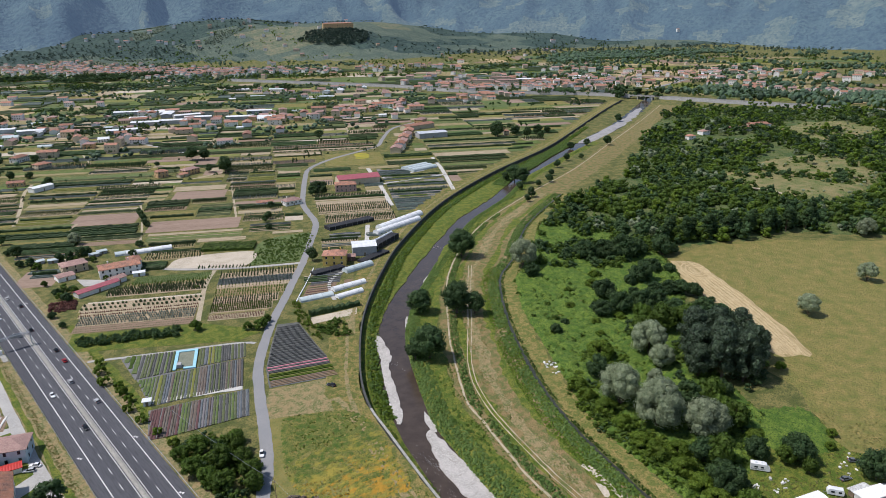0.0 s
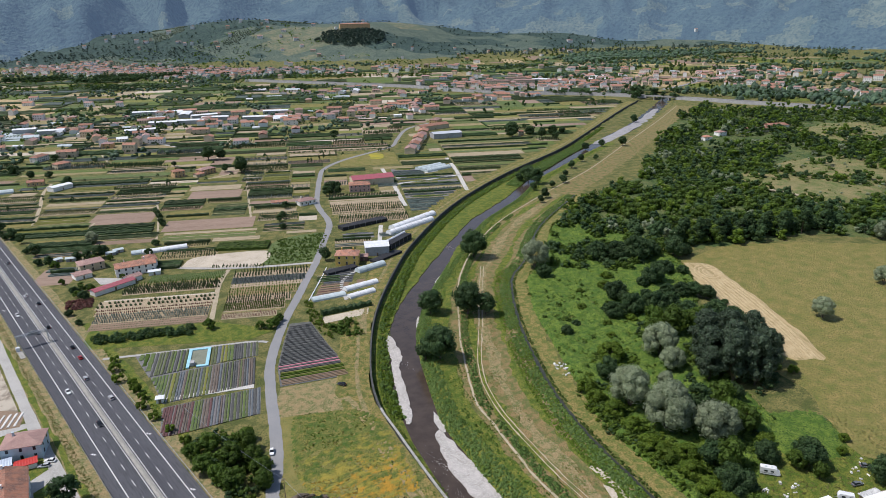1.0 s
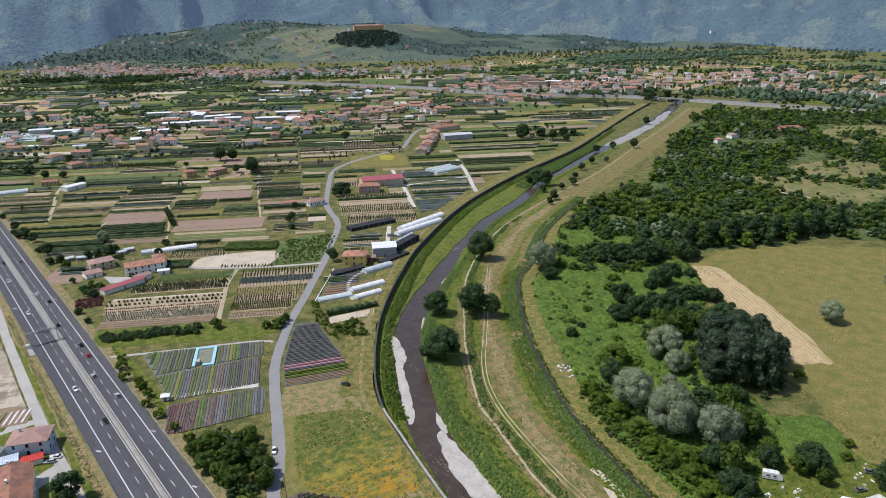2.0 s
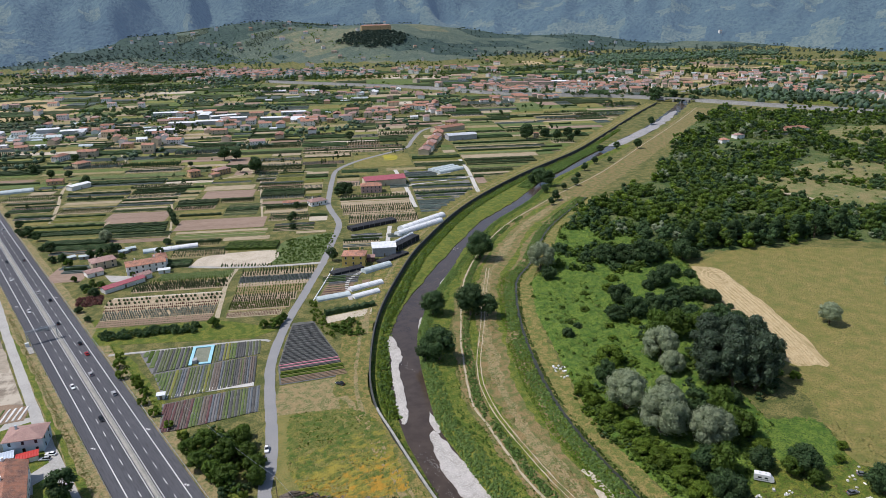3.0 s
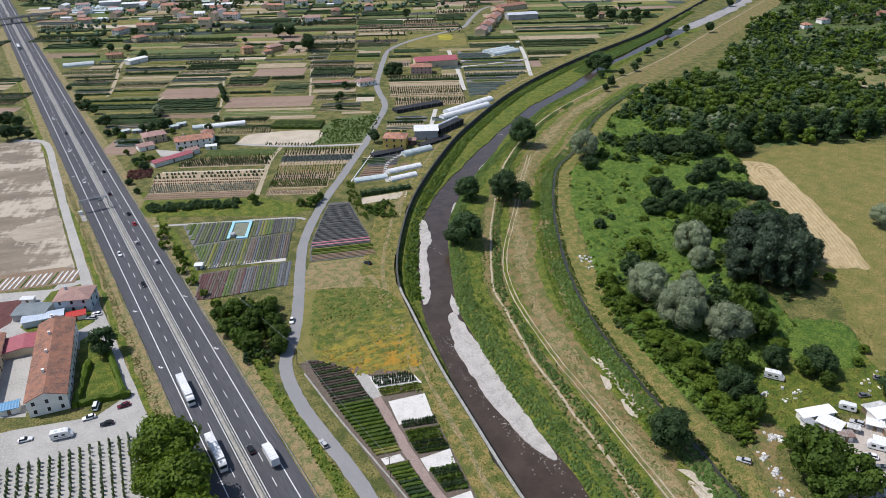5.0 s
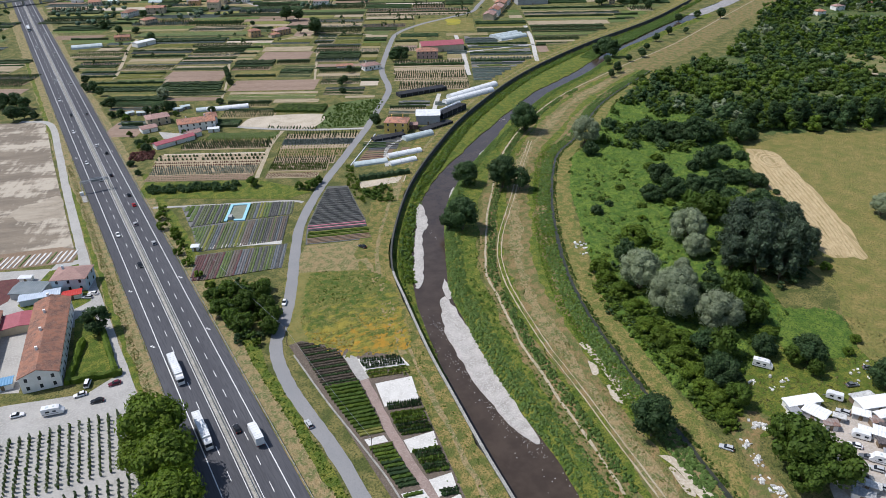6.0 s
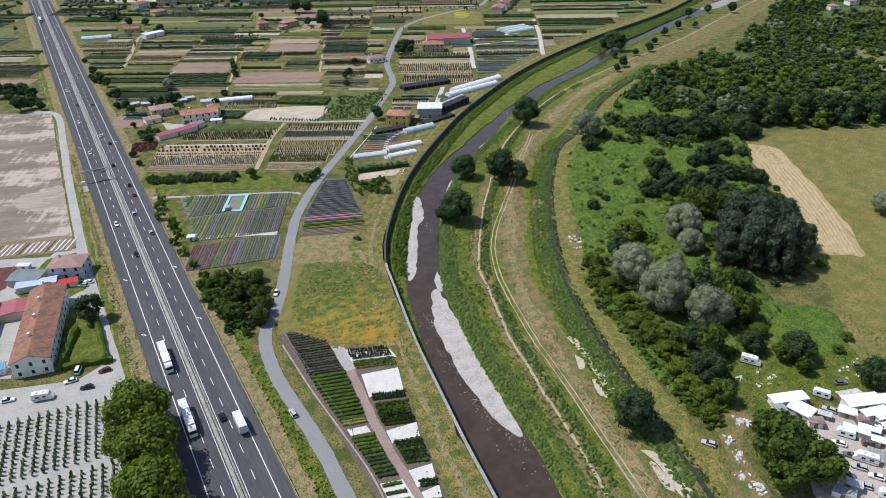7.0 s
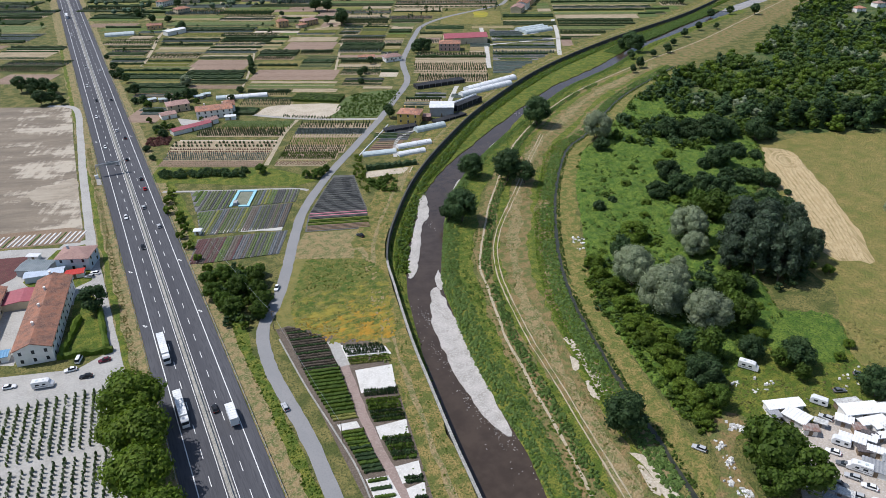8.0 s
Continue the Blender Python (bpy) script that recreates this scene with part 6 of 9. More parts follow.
# red-roofed farm further along the lane
house(290, 386, -29, 19, 12, 6.8, 2.0, surface("dusty_pink_render", (0.5, 0.33, 0.29), (0.42, 0.28, 0.25), 2.5, rough=0.9, bump=0.1), TERRACOTTA, "pinkish farmhouse with an orange tile roof", 2, True, 2, every=3.6)
hall(316, 404, -21, 40, 17, 6.0, 2.6, CREAM_WALL, RED_SHEET, "large farm shed with a pinkish red roof", "shed")
for i in range(3):
    tunnel(399, 404 + 7.4 * i, 2, 32, 7, 3.2, PALE_SHEET, "pale blue-grey glasshouse span", group="glasshouse spans")
hall(211, 392, -24, 14, 6, 3.2, 1.2, WHITE_WALL, TERRACOTTA, "low outbuilding with a red tile roof", "shed")
house(229, 378, -3, 15, 9, 4.2, 2.0, WHITE_WALL, TERRA_PINK, "small white house with a pink tile roof", 1, True, 1)
# white farmhouse group beside the motorway
house(62, 304, -10, 24, 10, 6.0, 2.2, WHITE_WALL, TERRACOTTA, "white farmhouse with an orange tile roof", 2, False, 2, every=3.6)
house(73, 309, -100, 11, 8, 6.4, 1.8, WHITE_WALL, TERRACOTTA, "white house wing with an orange tile roof", 2, True, 1, every=3.6)
house(42, 332, 0, 15, 11, 5.2, 1.8, CREAM_WALL, TERRA_PINK, "older house with a faded pink roof", 2, True, 1, every=4.2)
hall(33, 318, 5, 10, 8, 3.0, 0.9, WHITE_WALL, TERRA_PINK, "low outhouse with a pink roof", "shed")
hall(42, 283, 14, 26, 6, 3.0, 1.0, WHITE_WALL, RED_SHEET, "long low shed with a dull crimson roof", "shed")
hall(56, 290, 14, 9, 6, 3.2, 1.2, WHITE_WALL, TERRA_PINK, "small shed with a pink tile roof", "shed")
hall(70, 292, -20, 7, 4, 2.6, 0.5, WHITE_WALL, WHITE_SHEET, "small lean-to with a white awning", "shed")
patch("yard", [(38, 312), (50, 300), (58, 297), (50, 288), (38, 296)], 0.14, YARD, "pale paved farmyard", "yard")
tunnel(92, 336, -14, 30, 6, 2.6, WHITE_SHEET, "white film tunnel behind hedges")
tunnel(76, 342, -14, 10, 6, 2.4, PALE_SHEET, "greenish plastic tunnel behind hedges")
for x, y, a in ((28, 362, 10), (36, 358, -20), (60, 352, 0), (66, 355, 0)):
    hall(x, y, a, 6, 4, 2.2, 0.6, GREY_WALL, PALE_SHEET, "small garden shed with a grey sheet roof", "shed")
# further farms
house(187, 566, 2, 11, 9, 6.5, 1.8, ORANGE_WALL, TERRACOTTA, "orange rendered house with a tile roof", 2, True, 1)
house(214, 560, 16, 18, 9, 5.5, 1.8, ORANGE_WALL, TERRA_PINK, "pinkish house with a faded tile roof", 2, True, 1)
hall(203, 552, 16, 10, 6, 3.0, 1.0, CREAM_WALL, TERRACOTTA, "low annexe with a tile roof", "shed")
tunnel(32, 614, -12, 28, 9, 3.4, PALE_SHEET, "long pale glasshouse beside the motorway")
hall(82, 592, 24, 21, 9, 4.2, 0.8, WHITE_WALL, WHITE_SHEET, "white shed with a bright roof", "shed")
house(68, 627, -20, 15, 8, 4.5, 1.4, ORANGE_WALL, TERRACOTTA, "low brick-red farm building", 1, False, 1)
house(99, 764, 40, 20, 10, 6, 2, WHITE_WALL, TERRACOTTA, "red-roofed farmhouse among fields", 2, True, 1)
house(108, 700, 20, 16, 10, 6, 2, CREAM_WALL, TERRACOTTA, "farmhouse with an orange roof", 2, True, 1)
# houses along the lane
for i, (x, y, l) in enumerate(((430, 500, 20), (447, 515, 18), (463, 531, 18), (479, 548, 20), (497, 565, 20), (515, 583, 20))):
    house(x + 6, y - 2, 45, l, 12, 6.2 + (i % 2), 2.0, (CREAM_WALL, WHITE_WALL, ORANGE_WALL)[i % 3], (TERRA_PINK, TERRACOTTA)[i % 2], "terraced village house with a tile roof", 2, False, 1, group="lane houses", every=5)
hall(532, 548, -22, 38, 18, 6.5, 1.2, GREY_WALL, surface("pale_grey_sheet", (0.5, 0.52, 0.55), (0.42, 0.44, 0.47), 4, rough=0.5), "grey industrial hall with a pale roof", "shed")
hall(561, 612, 0, 50, 14, 6, 2.2, CREAM_WALL, TERRACOTTA, "long building with an orange tile roof", "shed")
house(590, 640, 30, 20, 12, 8, 2.2, ORANGE_WALL, TERRA_PINK, "three-storey ochre house beside the lane", 3, True, 1, every=4)
house(608, 486, -40, 7, 6, 6.5, 1.2, CREAM_WALL, TERRACOTTA, "small pale tower house among trees", 2, True, 0)

# ---- west of the motorway ----
house(-34.5, 127, -24, 14, 11, 6.2, 1.9, BLUE_WALL, TERRA_PINK, "pale blue house with a brown hipped roof", 2, True, 1, every=4.5)
hall(-51, 129, -30, 13, 9, 3.2, 0.5, GREY_WALL, surface("slate_sheet", (0.22, 0.25, 0.26), (0.17, 0.2, 0.21), 3, rough=0.5), "grey shed with a dark flat roof", "shed")
hall(-48, 121, -10, 15, 5, 3.0, 0.4, BLUE_WALL, surface("pale_blue_sheet", (0.5, 0.57, 0.65), (0.44, 0.5, 0.58), 3, rough=0.5), "long pale blue-roofed shed", "shed")
hall(-36.5, 116.5, -10, 7, 4, 2.4, 0.3, WHITE_WALL, plain("red_canopy", (0.5, 0.05, 0.04), 0.5), "carport with a bright red roof", "carport")
hall(-52, 142, -30, 5, 2.4, 2.2, 0.2, WHITE_WALL, WHITE_SHEET, "small white container shed", "shed")
house(-48, 82, 79.5, 50, 12.5, 6.6, 2.4, WHITE_WALL, TERRACOTTA, "long old farmhouse with a mottled tile roof", 2, False, 4, every=4.4)
hall(-56, 104, 79.5, 10, 14, 3.2, 0.8, CREAM_WALL, RED_SHEET, "low link building with a crimson roof", "shed")
house(-70, 94, 79.5, 38, 10, 5.0, 2.0, CREAM_WALL, TERRACOTTA, "old barn with a brown tile roof", 2, False, 1, every=5)
hall(-64, 66, -10, 6, 4, 2.6, 0.4, WHITE_WALL, plain("blue_tarp", (0.15, 0.32, 0.5), 0.5), "small lean-to with a blue cover", "shed")

# ---- vehicles ----
RUBBER = plain("tyre_rubber", (0.02, 0.02, 0.02), 0.8)
RIM = plain("wheel_rim", (0.45, 0.45, 0.46), 0.3, metal=0.8)
CAR_GLASS = plain("car_glass", (0.02, 0.025, 0.03), 0.08)
CAR_PAINTS = {k: plain(k + "_car_paint", c, 0.25, wear=0.05) for k, c in {"white": (0.75, 0.75, 0.75), "black": (0.02, 0.021, 0.023), "grey": (0.13, 0.14, 0.15), "silver": (0.45, 0.46, 0.47), "red": (0.4, 0.03, 0.035), "maroon": (0.12, 0.02, 0.03), "blue": (0.05, 0.09, 0.2)}.items()}
LAMP_RED, LAMP_WHITE = plain("tail_lamp", (0.4, 0.02, 0.02), 0.2), plain("head_lamp", (0.7, 0.7, 0.68), 0.1)


def wheel_on(base, x, y, r, w):
    tyre = Solid().tube((x, y - w / 2, r), (x, y + w / 2, r), r, n=14).done("wheel", RUBBER, base)
    sg = 1 if y > 0 else -1
    Solid().tube((x, y + sg * (w / 2 - 0.02), r), (x, y + sg * (w / 2 + 0.015), r), r * 0.6, n=10).done("rim", RIM, tyre)


def loft(sections):
    """A closed skin through cross-sections of equal count."""
    s, n = Solid(), len(sections[0])
    vs = [p for q in sections for p in q]
    fs = [(k * n + i, k * n + (i + 1) % n, (k + 1) * n + (i + 1) % n, (k + 1) * n + i) for k in range(len(sections) - 1) for i in range(n)]
    fs += [tuple(range(n - 1, -1, -1)), tuple(range((len(sections) - 1) * n, len(sections) * n))]
    return s.add(vs, fs)


def car(paint, label, van=False, estate=False, length=4.3):
    """A car that faces +x."""
    base = thing("van" if van else "car", label, "van" if van else "car")
    l, w = length / 2, 0.88
    hood, high = (0.95, 1.95) if van else (0.82, 1.45)
    def sec(x, y, z0, z1, c=0.12):
        return [(x, -y + c, z0), (x, y - c, z0), (x, y, z0 + c), (x, y, z1 - c), (x, y - c, z1), (x, -y + c, z1), (x, -y, z1 - c), (x, -y, z0 + c)]
    loft([sec(-l, w * 0.86, 0.32, hood * 0.92), sec(-l + 0.25, w, 0.24, hood), sec(-0.2, w, 0.22, hood), sec(l * 0.55, w, 0.24, hood * 0.97), sec(l - 0.2, w * 0.95, 0.26, hood * 0.8), sec(l, w * 0.8, 0.32, hood * 0.66)]).done("body", paint, base)
    back = -l + (0.1 if van or estate else 0.45)
    front = l * (0.62 if van else 0.36)
    loft([sec(back, w * 0.84, hood - 0.06, hood + 0.1, 0.02), sec(back + 0.22, w * 0.8, hood - 0.06, high - 0.06, 0.08), sec(front - 0.75, w * 0.8, hood - 0.06, high - 0.06, 0.08), sec(front, w * 0.86, hood - 0.06, hood + 0.05, 0.02)]).done("cabin_glass", CAR_GLASS, base)
    Solid().box(back + 0.28, -w * 0.74, high - 0.09, front - 0.72, w * 0.74, high, taper=0.08).done("roof", paint, base)
    for x in (-l + 0.78, l - 0.8):
        for y in (-w + 0.08, w - 0.08):
            wheel_on(base, x, y, 0.32, 0.2)
    for y in (-0.6, 0.6):
        Solid().box(l - 0.14, y - 0.18, 0.52, l - 0.02, y + 0.18, 0.68).done("headlight", LAMP_WHITE, base)
        Solid().box(-l + 0.0, y - 0.16, 0.62, -l + 0.1, y + 0.16, 0.8).done("tail_light", LAMP_RED, base)
    return base


def lorry(label, rigid=False):
    """A white box lorry that faces +x."""
    base = thing("lorry", label, "lorry")
    white = CAR_PAINTS["white"]
    box0, box1 = (-5.2, 1.9) if rigid else (-8.2, 5.2)
    cab0 = box1 + 0.35
    Solid().box(box0, -1.27, 1.15, box1, 1.27, 3.95).done("cargo_box", WHITE_SHEET, base)
    s = Solid()
    for x in np.arange(box0 + 0.6, box1, 1.2):
        s.box(x - 0.03, -1.29, 1.15, x + 0.03, 1.29, 3.97)
    s.done("box_ribs", STEEL, base)
    Solid().box(box0 + 0.2, -0.5, 0.75, cab0 + 2.0, 0.5, 1.12).done("chassis", RUBBER, base)
    loft([[(x, -1.22 + c, 0.5), (x, 1.22 - c, 0.5), (x, 1.22 - c, h), (x, -1.22 + c, h)] for x, h, c in ((cab0, 3.5, 0), (cab0 + 1.3, 3.45, 0), (cab0 + 1.9, 2.9, 0.06), (cab0 + 2.15, 1.6, 0.08))]).done("cab", white, base)
    loft([[(x, -1.05, z0), (x, 1.05, z0), (x, 1.05, z1), (x, -1.05, z1)] for x, z0, z1 in ((cab0 + 1.5, 1.75, 2.75), (cab0 + 2.13, 1.72, 2.7))]).done("windscreen", CAR_GLASS, base)
    for sg in (-1, 1):
        Solid().box(cab0 + 1.75, sg * 1.25 - 0.1, 1.9, cab0 + 1.95, sg * 1.25 + 0.1, 2.6).done("mirror", RUBBER, base)
        Solid().box(cab0 + 2.06, sg * 0.85 - 0.2, 0.8, cab0 + 2.18, sg * 0.85 + 0.2, 1.0).done("headlight", LAMP_WHITE, base)
        Solid().box(box0 - 0.05, sg * 0.95 - 0.2, 0.9, box0 + 0.02, sg * 0.95 + 0.2, 1.1).done("tail_light", LAMP_RED, base)
    for x in ((box0 + 1.5, cab0 + 1.1) if rigid else (box0 + 1.4, box0 + 2.7, box0 + 4.0, cab0 - 1.4, cab0 + 1.1)):
        for y in (-1.05, 1.05):
            wheel_on(base, x, y, 0.5, 0.34)
    return base


def camper(label):
    base = thing("camper_van", label, "camper van")
    white = CAR_PAINTS["white"]
    loft([[(x, -1.1, z0), (x, 1.1, z0), (x, 1.1, z1), (x, -1.1, z1)] for x, z0, z1 in ((-3.4, 0.6, 2.9), (-3.2, 0.45, 3.0), (1.2, 0.45, 3.0), (2.0, 0.45, 2.7), (2.3, 0.45, 2.0), (3.2, 0.5, 1.2))]).done("body", white, base)
    Solid().box(-2.2, -1.13, 1.5, -1.0, 1.13, 2.1).box(0.0, -1.13, 1.5, 1.0, 1.13, 2.1).done("window", CAR_GLASS, base)
    Solid().box(-3.3, -1.12, 0.95, 1.6, 1.12, 1.12).done("stripe", CAR_PAINTS["grey"], base)
    Solid().box(-2.0, -0.4, 3.0, -1.2, 0.4, 3.12).box(0.1, -0.3, 2.98, 0.7, 0.3, 3.1).done("roof_hatch", PALE_SHEET, base)
    for x in (-1.9, 2.2):
        for y in (-0.95, 0.95):
            wheel_on(base, x, y, 0.34, 0.22)
    return base


def caravan(label):
    base = thing("caravan", label, "caravan")
    loft([[(x, -1.1, z0), (x, 1.1, z0), (x, 1.0, z1), (x, -1.0, z1)] for x, z0, z1 in ((-2.6, 0.7, 1.9), (-2.3, 0.45, 2.5), (2.0, 0.45, 2.55), (2.5, 0.6, 1.9), (2.6, 0.8, 1.2))]).done("body", WHITE_SHEET, base)
    Solid().box(-1.8, -1.12, 1.3, -0.8, 1.12, 1.9).box(0.4, -1.12, 1.3, 1.5, 1.12, 1.9).done("window", CAR_GLASS, base)
    Solid().box(-0.5, -1.13, 0.5, 0.15, -1.0, 2.2).done("door", PALE_SHEET, base)
    Solid().tube((2.5, 0, 0.5), (3.6, 0, 0.45), 0.06, n=6).done("drawbar", STEEL, base)
    for y in (-0.95, 0.95):
        wheel_on(base, -0.2, y, 0.32, 0.2)
    return base


MODELS = {k: car(CAR_PAINTS[k], k + (" hatchback on the asphalt" if k != "silver" else " estate car on the road"), estate=(k == "silver")) for k in CAR_PAINTS}
MODELS["van"] = car(CAR_PAINTS["white"], "white delivery van on the road", van=True, length=5.0)
LORRY, RIGID = lorry("white articulated lorry on the motorway"), lorry("white box lorry on the motorway", True)
CAMPER, CARAVAN = camper("white camper van parked on gravel"), caravan("white caravan parked in the dusty yard")


def put(model, x, y, heading, label="", group="", z=0.31):
    return tagged(copy_thing(model, pose(x, y, z, 0, 0, heading)), label, "", group)


TRAFFIC = "motorway traffic"
for kind_, x, y in (("white", -11, 276), ("grey", -7.5, 243), ("white", -11, 165), ("black", -7.6, 128), ("white", -11.2, 429), ("black", -7.7, 383), ("white", -11, 342), ("van", -11.2, 640), ("silver", -7.8, 493)):
    put(MODELS[kind_], x, y, -90, group=TRAFFIC)
for kind_, x, y in (("black", -1.6, 247), ("black", 2, 212), ("red", 2, 197), ("silver", -1.6, 173), ("silver", 2.1, 147), ("white", -1.6, 305), ("black", 1.8, 287), ("white", 2, 475), ("white", 2, 601), ("white", 2, 705), ("black", -1.6, 2), ("grey", 2, 380)):
    put(MODELS[kind_], x, y, 90, group=TRAFFIC)
put(LORRY, -11.3, 41, -90, group=TRAFFIC)
put(LORRY, -11.3, 5, -90, group=TRAFFIC)
put(RIGID, 2.4, -4.5, 90, group=TRAFFIC)
put(LORRY, -11.3, 744, -90, group=TRAFFIC)
put(MODELS["silver"], 18.6, -8, 92, "silver car driving on the country lane", z=0.15)
put(MODELS["white"], 36.6, 64, -118, "white car driving on the country lane", z=0.15)
put(MODELS["black"], 84, 90, 115, "black car parked on dry grass", z=0.13)
put(CAMPER, -50.5, 42, -14, z=0.07)
for kind_, x, y, a in (("white", -61, 47, -10), ("white", -42, 47, 175), ("black", -37.5, 40.5, 165), ("maroon", -31, 47, 175), ("van", -39, 52, 70), ("silver", -31.5, 112.5, 150), ("white", -29, 114.5, 140)):
    put(MODELS[kind_], x, y, a, (kind_ if kind_ != "van" else "white") + (" car" if kind_ != "van" else " van") + " parked in the gravel yard", "parked cars", z=0.08)

# ---- caravan yard east of the river ----
DULL_WHITE = surface("dull_white_sheet", (0.6, 0.6, 0.58), (0.45, 0.45, 0.43), 2.0, (0.35, 0.34, 0.32), 0.5, rough=0.6, per_object=0.15)
RUST = surface("rusty_sheet", (0.22, 0.13, 0.1), (0.3, 0.26, 0.24), 1.5, rough=0.8)
DARK_FELT = surface("dark_roof_felt", (0.09, 0.08, 0.08), (0.14, 0.12, 0.12), 1.5, (0.06, 0.055, 0.055), 0.4, rough=0.8)
GREY_SHEET = surface("grey_corrugated_sheet", (0.3, 0.31, 0.32), (0.22, 0.23, 0.24), 1.6, (0.36, 0.36, 0.36), 0.4, rough=0.6)
BRIGHT_SHEET = surface("bright_white_sheet", (0.82, 0.82, 0.81), (0.68, 0.68, 0.67), 1.6, (0.86, 0.86, 0.85), 0.3, rough=0.5)
YARD_ROOFS = {"white": BRIGHT_SHEET, "dull": DULL_WHITE, "grey": GREY_SHEET, "dark": DARK_FELT, "rust": RUST}
SHACKS = (
    ((157.7, -85, -20, 13, 4.2, 2.7, "white"), (157, -90.5, -78, 7.5, 6, 2.6, "white"), (151.6, -86.4, -20, 3, 4, 2.5, "grey"), (145.6, -88.4, -58, 7, 2.6, 2.4, "dull"), (156.2, -96, -40, 4.4, 3, 2.5, "rust"), (161.5, -95.5, -60, 3.5, 2, 2.2, "dull")),
    ((176.5, -98, -21, 13, 5.5, 2.9, "white"), (168.4, -98.4, -58, 5, 3.4, 2.5, "white"), (175.2, -103, -16, 9.5, 3, 2.7, "white"), (169.2, -102.6, -30, 3.4, 3, 2.4, "rust"), (163.2, -104.8, -62, 7.5, 2.4, 2.5, "white"), (167, -106.4, -60, 6, 2, 2.4, "white"), (170, -106, -60, 5, 2, 2.3, "dark")),
    ((175.4, -105.6, -14, 5, 2, 2.6, "white"), (171.8, -108, -19, 5.4, 2.2, 2.3, "white"), (165.4, -111.8, -58, 6.5, 2.6, 2.5, "white"), (162.4, -109.2, -41, 3.6, 2.4, 2.3, "dark"), (159, -115.4, -58, 8, 5.2, 2.6, "grey"), (166, -117, -58, 8, 4, 2.5, "grey"), (178, -108, -20, 7, 4, 2.6, "dull")),
    ((140.2, -112, -60, 8, 2.6, 2.5, "grey"), (142.6, -116, -60, 7, 2.4, 2.4, "dull"), (138.2, -117.4, -60, 6, 3, 2.4, "grey"), (176.2, -93.6, -19, 8, 2.4, 2.5, "dull"), (184, -101.5, -20, 7, 4.5, 2.7, "white"), (190, -106, -20, 8, 5, 2.6, "white"), (173, -114, -30, 6, 3.4, 2.5, "dull"), (181, -113, -24, 8, 4, 2.6, "rust")),
)
for row_ in SHACKS:
    for i, (x, y, a, l, w, h, roof_) in enumerate(row_):
        words = {"white": "a bright white", "dull": "a dull white", "grey": "a grey corrugated", "dark": "a dark felt", "rust": "a brown rusty"}[roof_]
        hall(x, y, a, 0.88 * l, 0.84 * w, h, 0.16, (WHITE_WALL, GREY_WALL, WHITE_WALL, WOOD)[i % 4], YARD_ROOFS[roof_], "makeshift shed with " + words + " roof in the yard", "shed")
for x, y, a in ((160.2, -103.6, 122), (170, -88.6, 120), (148.5, -124, 128)):
    put(CARAVAN, x, y, a, z=0.1)
put(CAMPER, 155.5, -112.6, 122, z=0.1)
put(CAMPER, 164.5, -65.4, -58, "white camper van with a dark roof parked on grass", z=0.1)
for kind_, x, y, a in (("maroon", 149.4, -102.2, 125), ("white", 155.2, -104.8, 122), ("grey", 153.6, -109.4, 122), ("silver", 151.6, -113.6, 122), ("white", 152.4, -118.2, 122), ("black", 145.8, -108.6, -22), ("grey", 146.2, -113.6, -60), ("silver", 146.4, -118.4, 122), ("silver", 122, -85, 120), ("grey", 181, -88, -24), ("silver", 166, -94.2, 112), ("grey", 194, -86, -50)):
    put(MODELS[kind_], x, y, a, kind_ + " car parked among the caravans", "yard cars", z=0.12)


RUBBLE = surface("pale_rubble", (0.62, 0.61, 0.58), (0.38, 0.37, 0.35), 0.8, (0.7, 0.7, 0.68), 0.3, island=0.3, rough=0.8)


def junk_pile(x, y, seed, n, spread, label):
    rng = random.Random(seed)
    s = Solid()
    for i in range(n):
        a, r = rng.uniform(0, 6.28), rng.uniform(0, spread)
        m = pose(x + r * math.cos(a), y + r * math.sin(a), 0.1, rng.uniform(-14, 14), rng.uniform(-14, 14), rng.uniform(0, 180))
        l, w, h = rng.uniform(0.15, 0.8), rng.uniform(0.15, 0.55), rng.uniform(0.15, 0.6)
        s.box(-l, -w, 0, l, w, h, m, taper=0.06)
    return tagged(s.done("rubbish_pile", RUBBLE), label, "rubbish", kind="stuff")


junk_pile(169, 36, 1, 16, 4.5, "dumped white sacks and rubbish in the grass")
junk_pile(166, 30, 2, 4, 1.6, "dumped white sacks in the grass")
junk_pile(145, -50, 3, 7, 2.2, "white rubbish among bushes")
junk_pile(137.8, -83.8, 4, 26, 3.2, "white rubble heap at the yard's edge")
junk_pile(128.5, -87, 8, 14, 2.2, "scattered white rubble on bare earth")
junk_pile(126, -93, 9, 18, 2.6, "grey-white rubble and boards on bare earth")
junk_pile(120.5, -99, 10, 14, 2.4, "white sheets dumped on bare earth")
junk_pile(157.5, -74.5, 11, 3, 1.2, "white boards lying on the grass")
junk_pile(154.2, -69, 12, 9, 1.6, "white garden junk on the grass")
junk_pile(161.8, -59.4, 13, 8, 1.6, "white tarpaulin shelter among trees")
junk_pile(163, -74, 5, 8, 4, "white boards and junk on the grass")
junk_pile(120.5, -104, 6, 18, 2.6, "white rubble and scrap beside the yard")
junk_pile(190, -85, 7, 10, 12, "scattered junk on the grass")

